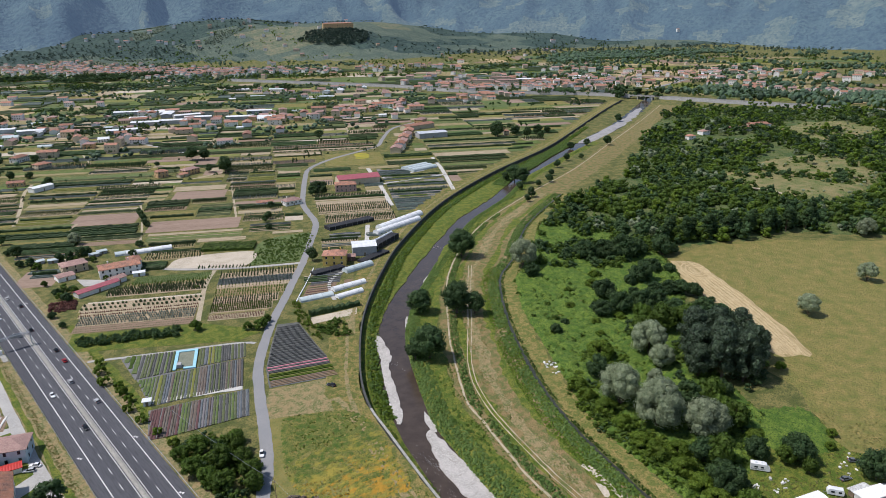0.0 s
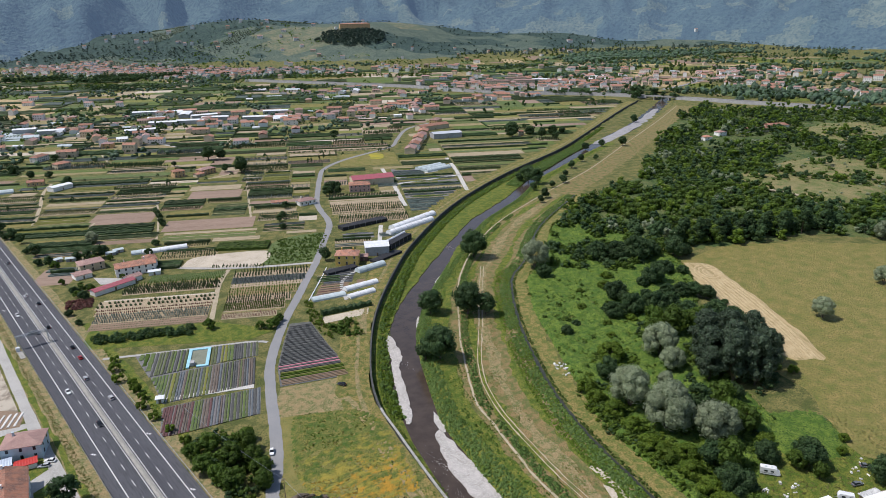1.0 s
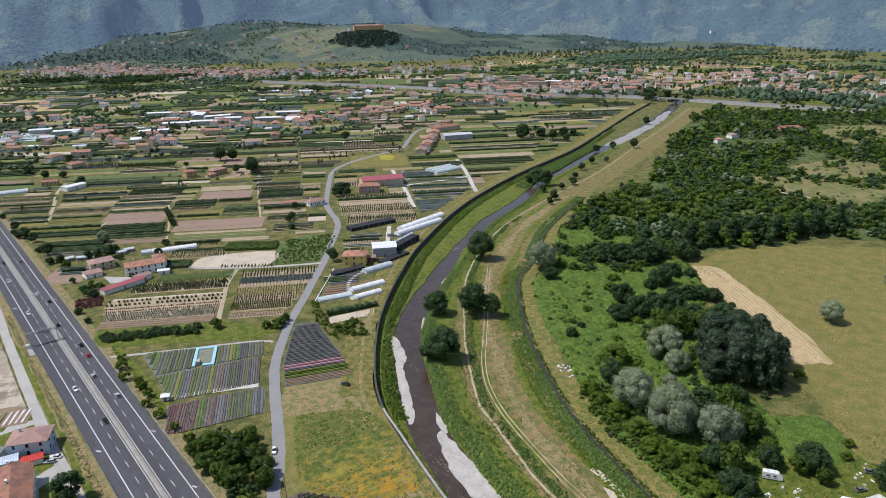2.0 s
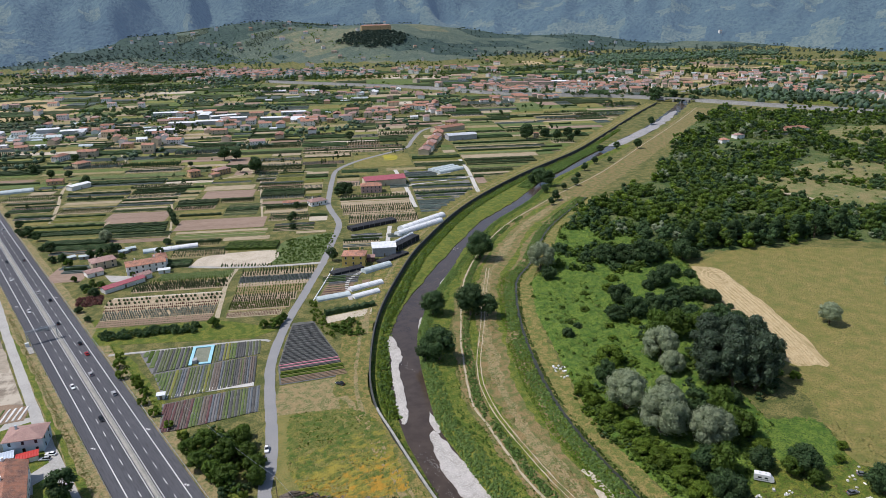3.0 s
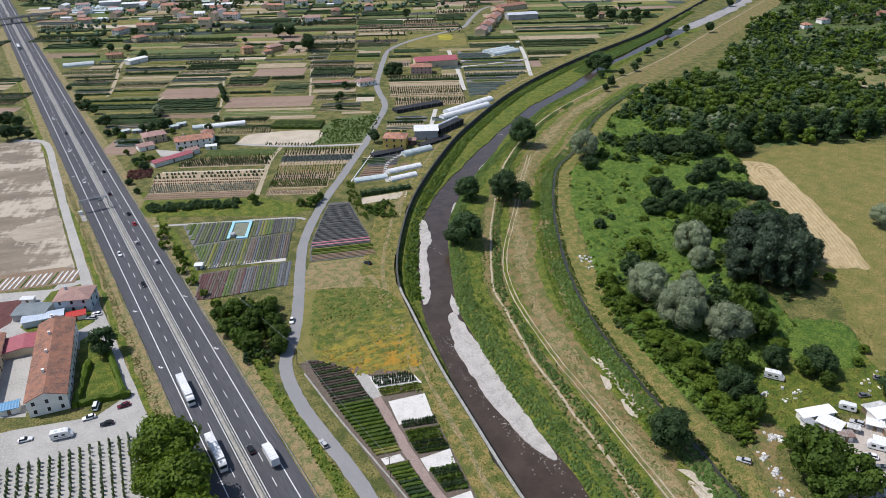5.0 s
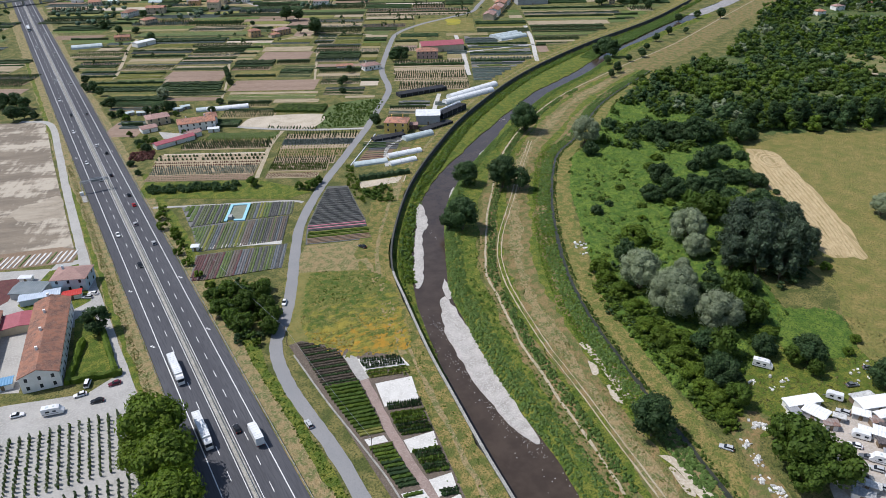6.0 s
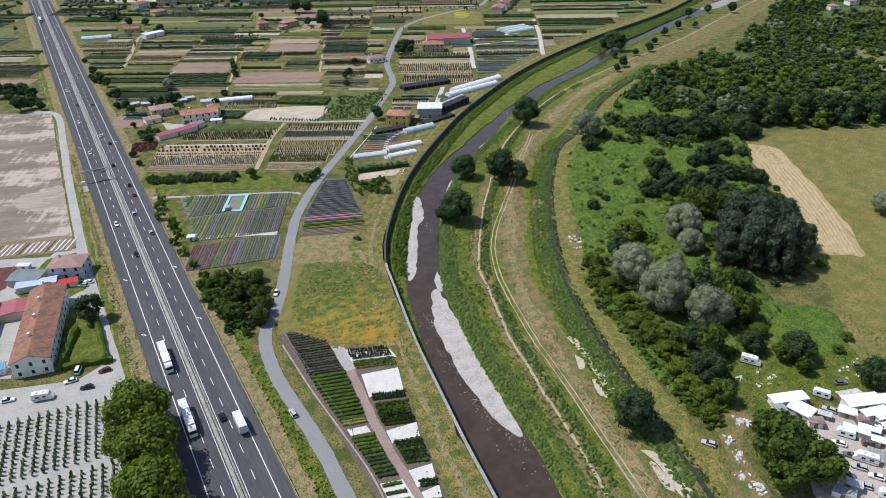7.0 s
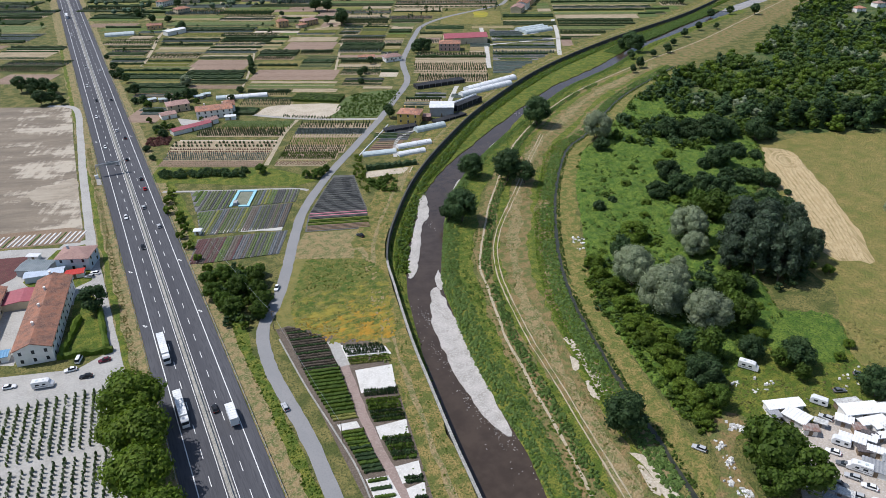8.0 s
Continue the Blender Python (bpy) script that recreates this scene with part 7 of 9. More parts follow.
# ---- gantry and guard rails ----
gantry = thing("gantry", "steel sign gantry over one motorway carriageway", "gantry", "", pose(0, 229, 0.0))
for x in (-19.0, -5.0):
    Solid().box(x - 0.2, -0.2, 0, x + 0.2, 0.2, 7.0).done("post", STEEL, gantry)
for dy in (-0.6, 0.6):
    for dz in (6.0, 7.1):
        Solid().box(-19.2, dy - 0.08, dz, -4.8, dy + 0.08, dz + 0.16).done("beam", STEEL, gantry)
br = Solid()
for i in range(14):
    x = -19 + i
    for dy in (-0.6, 0.6):
        br.tube((x, dy, 6.08), (x + 1, dy, 7.18), 0.05, n=4)
    br.tube((x, -0.6, 7.18), (x, 0.6, 7.18), 0.05, n=4)
br.done("bracing", STEEL, gantry)
Solid().box(-18.8, -0.55, 6.98, -5.2, 0.55, 7.05).done("walkway", STEEL, gantry)
Solid().box(-13.5, 0.68, 5.7, -9.0, 0.8, 7.6).done("sign_panel", plain("sign_back", (0.3, 0.32, 0.34), 0.5), gantry)
Solid().box(-20.3, -13, 0.05, -18.0, -3, 0.3).done("base_slab", CONCRETE, gantry)
hut = thing("control_cabinet", "white roadside control cabinet on a concrete slab", "cabinet", "", pose(-19.6, 226.5, 0.3))
Solid().box(-0.9, -0.6, 0, 0.9, 0.6, 1.9).done("body", WHITE_SHEET, hut)
Solid().box(-1.0, -0.7, 1.9, 1.0, 0.7, 2.0).done("roof", WHITE_SHEET, hut)


def rail(x, y0, y1, label, faces=(1,)):
    base = tagged(new("guard_rail"), label, "guard rail")
    n = int((y1 - y0) / 40)
    for i in range(n):
        a, b = y0 + 40 * i, y0 + 40 * (i + 1)
        for f in faces:
            Solid().add([(x + f * q[0], yy, 0.3 + q[1]) for yy in (a, b) for q in ((0.12, 0.42), (0.2, 0.5), (0.12, 0.58), (0.2, 0.66), (0.12, 0.74))], [(j, j + 1, j + 6, j + 5) for j in range(4)]).done("beam", STEEL, base)
    ps = Solid()
    for yy in np.arange(y0 + 2, y1, 4.0):
        ps.box(x - 0.06, yy - 0.06, 0.1, x + 0.06, yy + 0.06, 1.05)
    tagged(ps.done("posts", STEEL, base), kind="stuff")
    return base


rail(-17.9, -240, 720, "galvanised guard rail along the motorway shoulder")
rail(8.6, -240, 720, "galvanised guard rail along the motorway shoulder", (-1,))
median = thing("median_barrier", "continuous pale median barrier of the motorway", "barrier")
Solid().prism([(-5.05, 0.3), (-4.3, 0.3), (-4.5, 0.6), (-4.58, 1.15), (-4.77, 1.15), (-4.85, 0.6)], Y0, 2000).done("barrier", CONCRETE, median)
strip("kerb", -5.6, -3.75, Y0, 2000, 0.34, CONCRETE, "pale paved median of the motorway", category="median", depth=0.05)
# overhead cable poles
def cable_pole(x, y, h, label):
    base = thing("utility_pole", label, "utility pole", "", pose(x, y, 0))
    Solid().tube((0, 0, -0.3), (0, 0, h), 0.14, 0.1, 8).done("pole", WOOD, base)
    Solid().box(-0.9, -0.06, h - 0.7, 0.9, 0.06, h - 0.55).done("crossarm", WOOD, base)
    return base


cable_pole(29.5, -32, 9, "grey wooden utility pole beside the lane")
cable_pole(19, 104, 9, "wooden utility pole beside the nursery")
cable_pole(27.5, 36, 9, "wooden utility pole beside the lane")
def cable(a, b, sag):
    s = Solid()
    pts = [Vector(a).lerp(Vector(b), i / 12) - Vector((0, 0, sag * 4 * (i / 12) * (1 - i / 12))) for i in range(13)]
    for p, q in zip(pts, pts[1:]):
        s.tube(p, q, 0.035, n=4)
    return tagged(s.done("overhead_cable", STEEL), "thin overhead cable between poles", "cable", kind="structure")
cable((19, 104, 8.6), (27.5, 36, 8.6), 1.2)
cable((27.5, 36, 8.6), (29.5, -32, 8.6), 1.2)
# stone edge of the garden
wall_run("garden_wall", smooth_line([(27.5, 29), (27.8, 0), (29, -25), (29.5, -46), (27, -70)], 3), 0.5, 0.5, 0.0, CONCRETE, "low pale wall beside the nursery garden")
# pond frame in the beds
pond = thing("water_basin", "rectangular basin with a light blue liner", "basin", "", pose(46, 158.8, 0.12, 0, 0, -26.6))
liner = plain("blue_liner", (0.34, 0.62, 0.7), 0.4)
for dx, dy, l, w in ((-4.4, 0, 1.5, 20), (4.4, 0, 1.5, 20), (0, 9.2, 7.3, 1.6), (1.6, -9.2, 4.1, 1.6)):
    Solid().box(dx - l / 2, dy - w / 2, 0, dx + l / 2, dy + w / 2, 0.55).done("liner", liner, pond)
Solid().box(-3.4, -8.4, 0, -1.4, -5.4, 1.8).done("tank", GREY_WALL, pond)
Solid().box(-3.6, -8.4, -0.05, 3.6, 8.4, 0.12).done("floor", surface("silty_floor", (0.2, 0.21, 0.15), (0.15, 0.17, 0.12), 4, (0.25, 0.25, 0.2), 0.5), pond)
hall(17.5, 130, -26, 3, 2.6, 2.4, 0.3, WHITE_WALL, WHITE_SHEET, "tiny white hut at the end of a path", "hut")

# ---- garden rows by the lane ----
GA = -20
def garden_row(x, y, length, form, size, mat, seed, high=1.0, gap=1.1, width=1.2, z=0.2):
    rows_of("garden_rows", (x, y), GA, length, width, gap, size * 0.6, form, size, mat, "dense rows of potted shrubs", "shrub rows", seed=seed, high=high, z=z)


PATH_EDGE = [(-70, 35.2), (-45, 36.2), (-26, 37.4), (-14, 39.2), (3, 41.2), (19, 42.4)]
FAR_EDGE = [(-62, 43), (-48, 46.5), (-37, 49), (-26, 51.6), (-20, 53), (-4, 58), (7, 60)]
WALL_EDGE = [(-70, 28.4), (-46, 30.6), (-25, 30.2), (0, 29.4), (36, 31)]


def edge_at(line, y):
    return float(np.interp(y, [q[0] for q in line], [q[1] for q in line]))


def left_rows(y0, y1, gap, w, h, mats, seed):
    """Rows from the wall to the path."""
    y, k = y0, 0
    while y > y1:
        xa, xb = edge_at(WALL_EDGE, y), min(edge_at(PATH_EDGE, y - 3) - 0.3, 33 + (36 - y) * 0.9)
        if xb - xa > 2:
            m = mats[k % len(mats)]
            hedge_rows("hedge_row", (xa, y), GA + 3, (xb - xa) * 1.04, w, w, w * 0.85, h, m, "dense row of leafy nursery shrubs", "shrub rows", seed=seed + k, z=0.14, step=0.8)
            rows_of("shrub_leaves", (xa, y - 0.1), GA + 3, (xb - xa) * 1.04, w, w * 0.6, 0.7, TUFT_B, 0.62, m, "leaves of nursery shrubs", "shrub rows", seed=seed + k, high=h * 0.9 + 0.3, z=0.3, jitter=0.3)
        y -= gap
        k += 1


def right_rows(y0, y1, gap, size, high, mats, form, seed):
    """Rows from the path to the levee."""
    y, k = y0, 0
    while y > y1:
        xa, xb = edge_at(PATH_EDGE, y) + 4.0, edge_at(FAR_EDGE, y)
        garden_row(xa, y, (xb - xa), form, size, mats[k % len(mats)], seed + k, high, gap, gap * 1.05)
        y -= gap
        k += 1


DARK_ROWS = surface("brown_leaf_rows", (0.07, 0.055, 0.04), (0.1, 0.08, 0.055), 2.0, island=0.3, rough=0.7, bump=0)
left_rows(34, 6, 1.55, 0.95, 0.5, [DARK_ROWS, DARK_ROWS, LEAF_DARK], 300)
left_rows(5, -20, 2.0, 1.6, 0.9, [LEAF_MID, LEAF_MID, LEAF_LIGHT, LEAF_MID], 330)
left_rows(-20, -22.5, 1.5, 1.4, 0.6, [CROP_YELLOW], 350)
left_rows(-28.5, -36, 1.7, 1.5, 0.8, [LEAF_LIGHT, LEAF_MID], 360)
left_rows(-36, -47, 1.7, 1.5, 0.9, [LEAF_DARK, LEAF_MID, LEAF_DARK], 370)
left_rows(-50, -68, 3.2, 1.2, 0.7, [LEAF_MID, LEAF_DARK], 380)
right_rows(13, 7, 1.3, 1.0, 1.3, [LEAF_DARK], CONE, 400)
right_rows(6.0, 1.5, 1.2, 0.9, 0.8, [LEAF_LIGHT, CROP_YELLOW], TUFT_B, 410)
right_rows(-13.2, -16.5, 1.2, 1.0, 1.4, [LEAF_DARK], CONE, 420)
right_rows(-18, -22.5, 1.1, 1.1, 0.9, [LEAF_LIGHT, LEAF_MID], TUFT_B, 430)
right_rows(-24, -28.5, 1.4, 0.9, 1.1, [LEAF_DARK, LEAF_MID], TUFT_B, 440)
right_rows(-36.5, -46.5, 1.3, 1.1, 1.0, [LEAF_MID, LEAF_DARK, LEAF_DARK, LEAF_MID], TUFT_B, 450)
right_rows(-54, -56.5, 1.6, 1.1, 0.9, [LEAF_DARK], TUFT_B, 460)
right_rows(-62, -68, 1.6, 1.1, 0.9, [LEAF_DARK, LEAF_MID], TUFT_B, 470)
# potted trees on the gravel lot, in long lines
for k, (x0, y0, cols, length) in enumerate(((-103, 15, 25, 29), (-104, -9, 25, 20), (-106, -36, 25, 23))):
    for mats, sd_ in (((LEAF_MID, LEAF_SILVER), 0), ((LEAF_SILVER, LEAF_DARK), 7)):
        rows_of("nursery_rows", (x0 + cols * 2.85, y0 - cols * 0.5), 83, length, cols * 2.85, 2.85, 1.9, TUFT_B, 0.72, mats[k % 2], "lines of potted trees on gravel", "nursery rows", seed=480 + k + sd_, high=2.4 if sd_ else 1.8, jitter=0.06, z=0.5)
    rows_of("pots", (x0 + cols * 2.85, y0 - cols * 0.5), 83, length, cols * 2.85, 2.85, 1.9, BALL, 0.7, BED_DARK, "dark pots of young trees on gravel", "pots", seed=480 + k, high=0.9, jitter=0.06, z=0.04)
# low cold frames north of the houses
patch("field", [(-110, 176), (-110, 192), (-66, 177), (-36, 168), (-29, 160), (-33, 149), (-66, 160)], 0.09, TILLED, "tilled strip with cold frames", "field")
for k in range(30):
    hedge_rows("cold_frame", (-98 + 2.2 * k, 171.5 - 0.72 * k), 62, 11, 1.1, 1.1, 1.0, 0.3, WHITE_GRAVEL if k % 5 else CROP_GREEN, "low pale covered bed row", "bed", seed=600 + k, z=0.09, step=2.0)
# clipped garden hedge
for x, y, a, l in ((-44, 55, -14, 16.5), (-28.5, 51, 90, 33), (-44, 55, 72, 26)):
    hedge_rows("garden_hedge", (x, y), a, l, 2.4, 2.4, 2.3, 2.6, LEAF_LIGHT, "clipped bright green garden hedge", "hedge", seed=int(abs(x)), z=0.05, step=1.5)

# ---- trees one by one ----
def copse(kind, rows, group="", label=""):
    for x, y, s in rows:
        plant(KINDS[kind], x, y, s, group=group, label=label)


grow("broad", [(242, 176, 19), (163, 124, 15), (178, 110, 19), (133, 80, 18), (107, -69, 15)], 1.0, "lone trees")
grow("broad2", [(184, 103, 12), (129, 86, 10)], 0.9, "lone trees")
copse("broad2", [(-31, 83, 0.95), (165, 239, 0.7)], "lone trees")
grow("willow", [(164, -6, 18), (160, -26, 20), (172, -20, 15), (168, -42, 18), (258, 135, 18)], 1.0, "silver willows")
grow("willow", [(212, 12, 17), (204, 0, 12), (187, -8, 9), (219, 20, 11), (313, -20, 13), (388, -23, 12), (480, 10, 14)], 0.95, "silver willows", "grey-green rounded willow among darker trees")
grow("grove", [(216, -10, 15), (214, -24, 15), (220, -31, 15), (229, -30, 14), (230, 0, 15), (235, -9, 16), (243, -17, 14), (244, -27, 10), (224, -18, 16), (208, -16, 11)], 1.0, "poplar grove")
grow("mound", [(252, -21, 12), (263, 13, 16), (268, 6, 13), (258, 26, 13), (246, 30, 11)], 1.1, "grove edge")
grow("green", [(238, 21, 15), (249, 14, 15), (238, 33, 11), (228, 26, 10)], 1.0, "grove edge")
grow("mound", [(253, 68, 14), (236, 62, 6), (233, 54, 12), (245, 51, 14), (257, 45, 14), (266, 41, 12), (291, 69, 16), (281, 70, 8), (269, 59, 7), (279, 52, 10), (284, 46, 11), (290, 42, 11), (293, 35, 11), (293, 24, 4), (310, 74, 12), (316, 65, 8)], 0.95, "field bushes")
grow("mound", [(342, 87, 17), (351, 84, 8), (309, 110, 17), (317, 101, 20), (299, 118, 16), (249, 119, 10), (198, 57, 7), (209, 60, 5), (330, 98, 15)], 1.0, "thicket trees")
grow("mound", [(143, -64, 11), (170, -61, 10), (180, -72, 13), (189, -95, 13), (199, -31, 11), (149, -58, 10)], 1.1, "thicket trees")
grow("green", [(155, -55, 12), (182, -47, 12), (183, -40, 11), (175, -70, 8), (175, -78, 6), (189, -32, 13), (140, -74, 9)], 1.0, "thicket trees")
grow("mound_green", [(236, 45, 7), (222, 50, 6), (228, 72, 7), (262, 84, 9), (276, 92, 9), (246, 88, 6), (212, 40, 6)], 0.7, "field bushes")
grow("broad2", [(146, -66, 9), (152, -50, 10), (174, 13, 10), (183, -26, 11)], 1.0, "thicket trees")
grow("mound_green", [(157, 6, 9), (154, -6, 11), (150, -17, 10), (161, 14, 10), (146, -28, 10), (143, -38, 10), (142, -48, 11), (139, -57, 10), (136, -65, 10), (135, -71, 10), (147, -33, 8), (151, -41, 10), (131, -77, 8), (192, 25, 15), (185, 18, 11), (196, -77, 5), (205, -74, 5), (243, -37, 6), (197, -42, 4)], 0.8, "ditch bushes")
grow("lime", [(180, -56, 7)], 0.8, "thicket trees", "bright yellow-green bush at the thicket's edge")
grow("green", [(133, -100, 18), (135, -109, 16), (139, -92, 11), (144, -97, 10), (127, -107, 11)], 0.85, "yard trees", "large leafy green tree beside the caravan yard")
copse("poplar", [(362 + 4.9 * i, 98 - 2.5 * i + (i % 3) * 3, 0.8 + 0.05 * (i % 4)) for i in range(24)], "poplar belt")
copse("lime", [(-25, 8, 1.75), (-24.5, -10, 1.7), (-27, -26, 1.7), (-30, 0, 1.2), (-24, -40, 1.4)], "roadside trees", "large leafy green tree beside the motorway")
# roadside clump by the bend of the lane
copse("green", [(12, 69, 0.75), (17, 54, 0.8), (27, 53, 0.75), (30, 72, 0.75), (19, 80, 0.8), (25, 47, 0.7), (22, 66, 0.9), (14, 60, 0.7), (28, 62, 0.75), (12, 80, 0.65), (33, 78, 0.6)], "roadside clump")
copse("shrub2", [(14, 92, 1.0), (12, 104, 0.9), (11, 118, 1.0), (10, 130, 1.0), (12, 146, 1.1), (9, 160, 1.1), (11, 172, 1.2), (14, 182, 0.9), (18, 42, 0.8), (26, 84, 0.8), (13, 138, 0.9), (13, 152, 1.0)], "verge shrubs")
copse("shrub", [(63, 187, 1.5), (88, 166, 1.3), (92, 168, 1.2), (84, 169, 1.1), (96, 171, 1.0), (88, 245, 0.5), (52, 297, 0.8), (26, 292, 1.1), (31, 290, 1.0), (22, 284, 1.0), (28, 300, 0.9), (38, 340, 1.0), (24, 346, 1.3), (47, 345, 1.1), (56, 340, 1.0), (20, 312, 0.9)], "farm bushes")
grow("broad2", [(406, 275, 7), (393, 249, 8), (427, 271, 6), (447, 275, 8), (503, 312, 8), (535, 326, 7), (554, 321, 6), (613, 454, 12), (617, 435, 9), (590, 485, 18), (611, 475, 11), (818, 461, 11), (640, 350, 10), (605, 377, 9), (620, 365, 8), (435, 309, 16), (430, 316, 8), (426, 290, 13), (379, 241, 6), (470, 292, 6)], 0.95, "river bank trees", "dark green tree on the river bank")
copse("broad2", [(586, 484, 1.2), (596, 490, 1.0), (622, 482, 0.9), (640, 462, 0.9), (648, 466, 0.9), (656, 458, 0.8), (265, 398, 0.9), (272, 404, 0.7), (257, 390, 0.7), (268, 388, 0.6), (246, 545, 0.9), (232, 552, 0.7), (-40, 428, 1.0), (-48, 432, 1.0), (-57, 438, 1.0), (-35, 420, 0.8), (13, 470, 0.6), (15, 440, 0.7), (18, 425, 0.6), (20, 385, 0.7), (208, 376, 0.55), (192, 350, 0.5), (186, 344, 0.5), (116, 415, 0.45), (118, 425, 0.5), (112, 400, 0.5), (120, 436, 0.5), (52, 350, 0.8), (45, 352, 0.6), (22, 355, 0.6), (87, 600, 0.6), (92, 604, 0.7), (420, 640, 0.9), (60, 700, 0.8), (110, 740, 0.8), (70, 660, 0.7)], "farm trees")
copse("cypress", [(349, 574, 1.0), (300 + 3, 470, 0.5), (312, 520, 0.9), (318, 523, 0.8), (332, 530, 0.8), (340, 534, 0.9), (350, 537, 0.8), (360, 540, 0.8), (424, 620, 0.8), (438, 560, 0.7), (436, 555, 0.8)], "cypresses")

grow("mound", [(17, 363, 6), (16, 396, 5), (11, 444, 6), (10, 460, 5), (11, 518, 5), (40, 358, 7), (46, 349, 6), (58, 359, 7), (80, 333, 6), (91, 352, 6), (24, 278, 7), (22, 291, 6), (31, 292, 5), (11, 257, 5), (12, 240, 4), (113, 398, 5), (179, 325, 6), (86, 658, 9), (55, 712, 5), (59, 702, 5)], 1.0, "field trees", "dark leafy tree beside the fields")
grow("broad2", [(242, 536, 16), (244, 626, 16), (255, 618, 13), (202, 619, 6), (260, 390, 8), (277, 404, 7), (-44, 393, 11), (-37, 396, 9), (-49, 427, 8), (-31, 389, 7)], 0.9, "field trees", "dark leafy tree beside the fields")
grow("willow", [(58, 390, 10)], 0.9, "field trees", "grey-green willow among farm plots")
# hedge below the low tunnels
hedge_rows("hedge", (116.5, 161), -13, 29, 4, 4, 4, 3.0, LEAF_DARK, "dense dark clipped hedge", "hedge", seed=7, z=0.05, step=1.2)
patch("field", [(112.5, 152), (137, 147), (142, 154), (115.5, 160)], 0.13, SAND, "bare pale earth strip", "field")
patch("field", [(127, 188), (140, 202), (156, 195), (144, 183)], 0.1, SOIL, "strip of brown soil between tunnels", "field")
patch("field", [(157, 189), (161, 195), (178, 188), (172, 181)], 0.1, SOIL, "strip of brown soil between tunnels", "field")
patch("field", [(141, 202), (159, 225), (177, 214), (163, 202), (157, 194)], 0.1, BED_DARK, "dark weed cloth under potted plants", "field")
for k in range(9):
    hedge_rows("bed", (142.5 + 1.9 * k, 203.5 + 2.3 * k), -27, 17, 1.0, 1.0, 0.9, 0.4, (BED_SLATE, BED_DARK, BED_DARK, BED_OLIVE)[k % 4], "row of potted plants on dark cloth", "bed", seed=520 + k, z=0.1, step=1.3)
for k in range(5):
    hedge_rows("bed", (130 + 2.4 * k, 190 + 2.6 * k), -25, 14, 1.0, 1.0, 0.9, 0.3, (BED_BROWN, BED_RUST, BED_BROWN, BED_OLIVE, BED_BROWN)[k], "row of young plants on brown soil", "bed", seed=530 + k, z=0.1, step=1.3)
wall_run("edging", smooth_line([(121.5, 185), (145, 211), (158, 226)], 3), 0.55, 0.5, 0.0, WHITE_SHEET, "low white edging beside the lane")
patch("field", [(129, 147), (136, 147), (121, 125)], 0.14, DRY, "dry strip below the levee", "field")
ribbon("path", [(139, 172), (148, 192), (158, 203), (170, 209)], 2.2, 0.16, YARD, "pale track between tunnels", "path", wobble=0.1)

# ---- greenery in quantity ----
def open_ground(p):
    d, _, _ = away(p[:, 0], p[:, 1], DITCH)
    return d > 8
greenery("undergrowth_leaves", THICKET, 9000, 51, LEAF_LIGHT, "light green leaves of brambles", "undergrowth", 0.4, 1.1, keep=open_ground, patchy=0.35)
greenery("undergrowth_leaves", THICKET, 3000, 52, LEAF_MID, "green brambles and bushes", "undergrowth", 0.8, 2.0, keep=open_ground, patchy=0.5)
RIV = RIVER[20:190, :2] - sides(RIVER)[20:190] * RIVER[20:190, 2:3]
fringe("reeds", RIV, 0.4, 8.0, -1, 12000, 53, LEAF_REED, "dense grey-green reeds at the water's edge", "reeds", 0.5, 1.15, 0.0, 0.0, 0.8, 0.8)
fringe("reeds", RIV, 6, 12, -1, 3200, 63, LEAF_MID, "green weeds on the river bank", "reeds", 0.4, 1.0, 0.3, 0.0, 1.0, 0.7)
fringe("wall_bushes", WALL_LINE, 3.2, 10.0, -1, 8000, 54, LEAF_LIGHT, "light green bushes at the foot of the flood wall", "bushes", 0.5, 1.3, 0.12, 0.26, 0.8)
fringe("wall_bushes", WALL_LINE, 3.5, 9.5, -1, 1500, 74, LEAF_REED, "grey-green reeds at the foot of the flood wall", "bushes", 0.8, 1.8, 0.1, 0.26, 0.8)
fringe("wall_bushes", WALL_LINE, 1.0, 4.0, -1, 700, 64, LEAF_MID, "low bushes below the flood wall", "bushes", 0.4, 0.8, 0.4, 0.1, 0.3)
SHELF_EDGE = RIVER[150:320, :2] + sides(RIVER)[150:320] * RIVER[150:320, 2:3]
SHELF_EDGE = SHELF_EDGE[(SHELF_EDGE[:, 0] > 175) & (SHELF_EDGE[:, 0] < 640)]
fringe("shelf_reeds", SHELF_EDGE, 0.0, 13.0, 1, 11000, 78, LEAF_REED, "dense light green reeds on the river shelf", "reeds", 0.8, 1.7, 0.0, 0.0, 1.0, 0.8, WATER_Z + 0.3)
fringe("shelf_reeds", SHELF_EDGE, 1.0, 12.0, 1, 2500, 79, LEAF_MID, "green weeds among the shelf reeds", "reeds", 0.7, 1.6, 0.35, 0.0, 1.0, 0.8, WATER_Z + 0.3)
fringe("ditch_reeds", DITCH, 0.8, 7.0, 1, 4500, 55, LEAF_REED, "grey-green reeds lining the ditch", "reeds", 0.6, 1.5, 0.15, 0.0, 1.0, 0.6)
fringe("ditch_reeds", DITCH, 0.8, 2.4, -1, 1500, 56, LEAF_MID, "grass tufts beside the ditch", "reeds", 0.4, 0.9, 0.2)
fringe("ditch_weeds", DITCH, 1.0, 10.0, 1, 6500, 75, LEAF_LIGHT, "bright green weeds beside the ditch", "weeds", 0.35, 0.9, 0.15, 0.14, 0.62, 0.7)
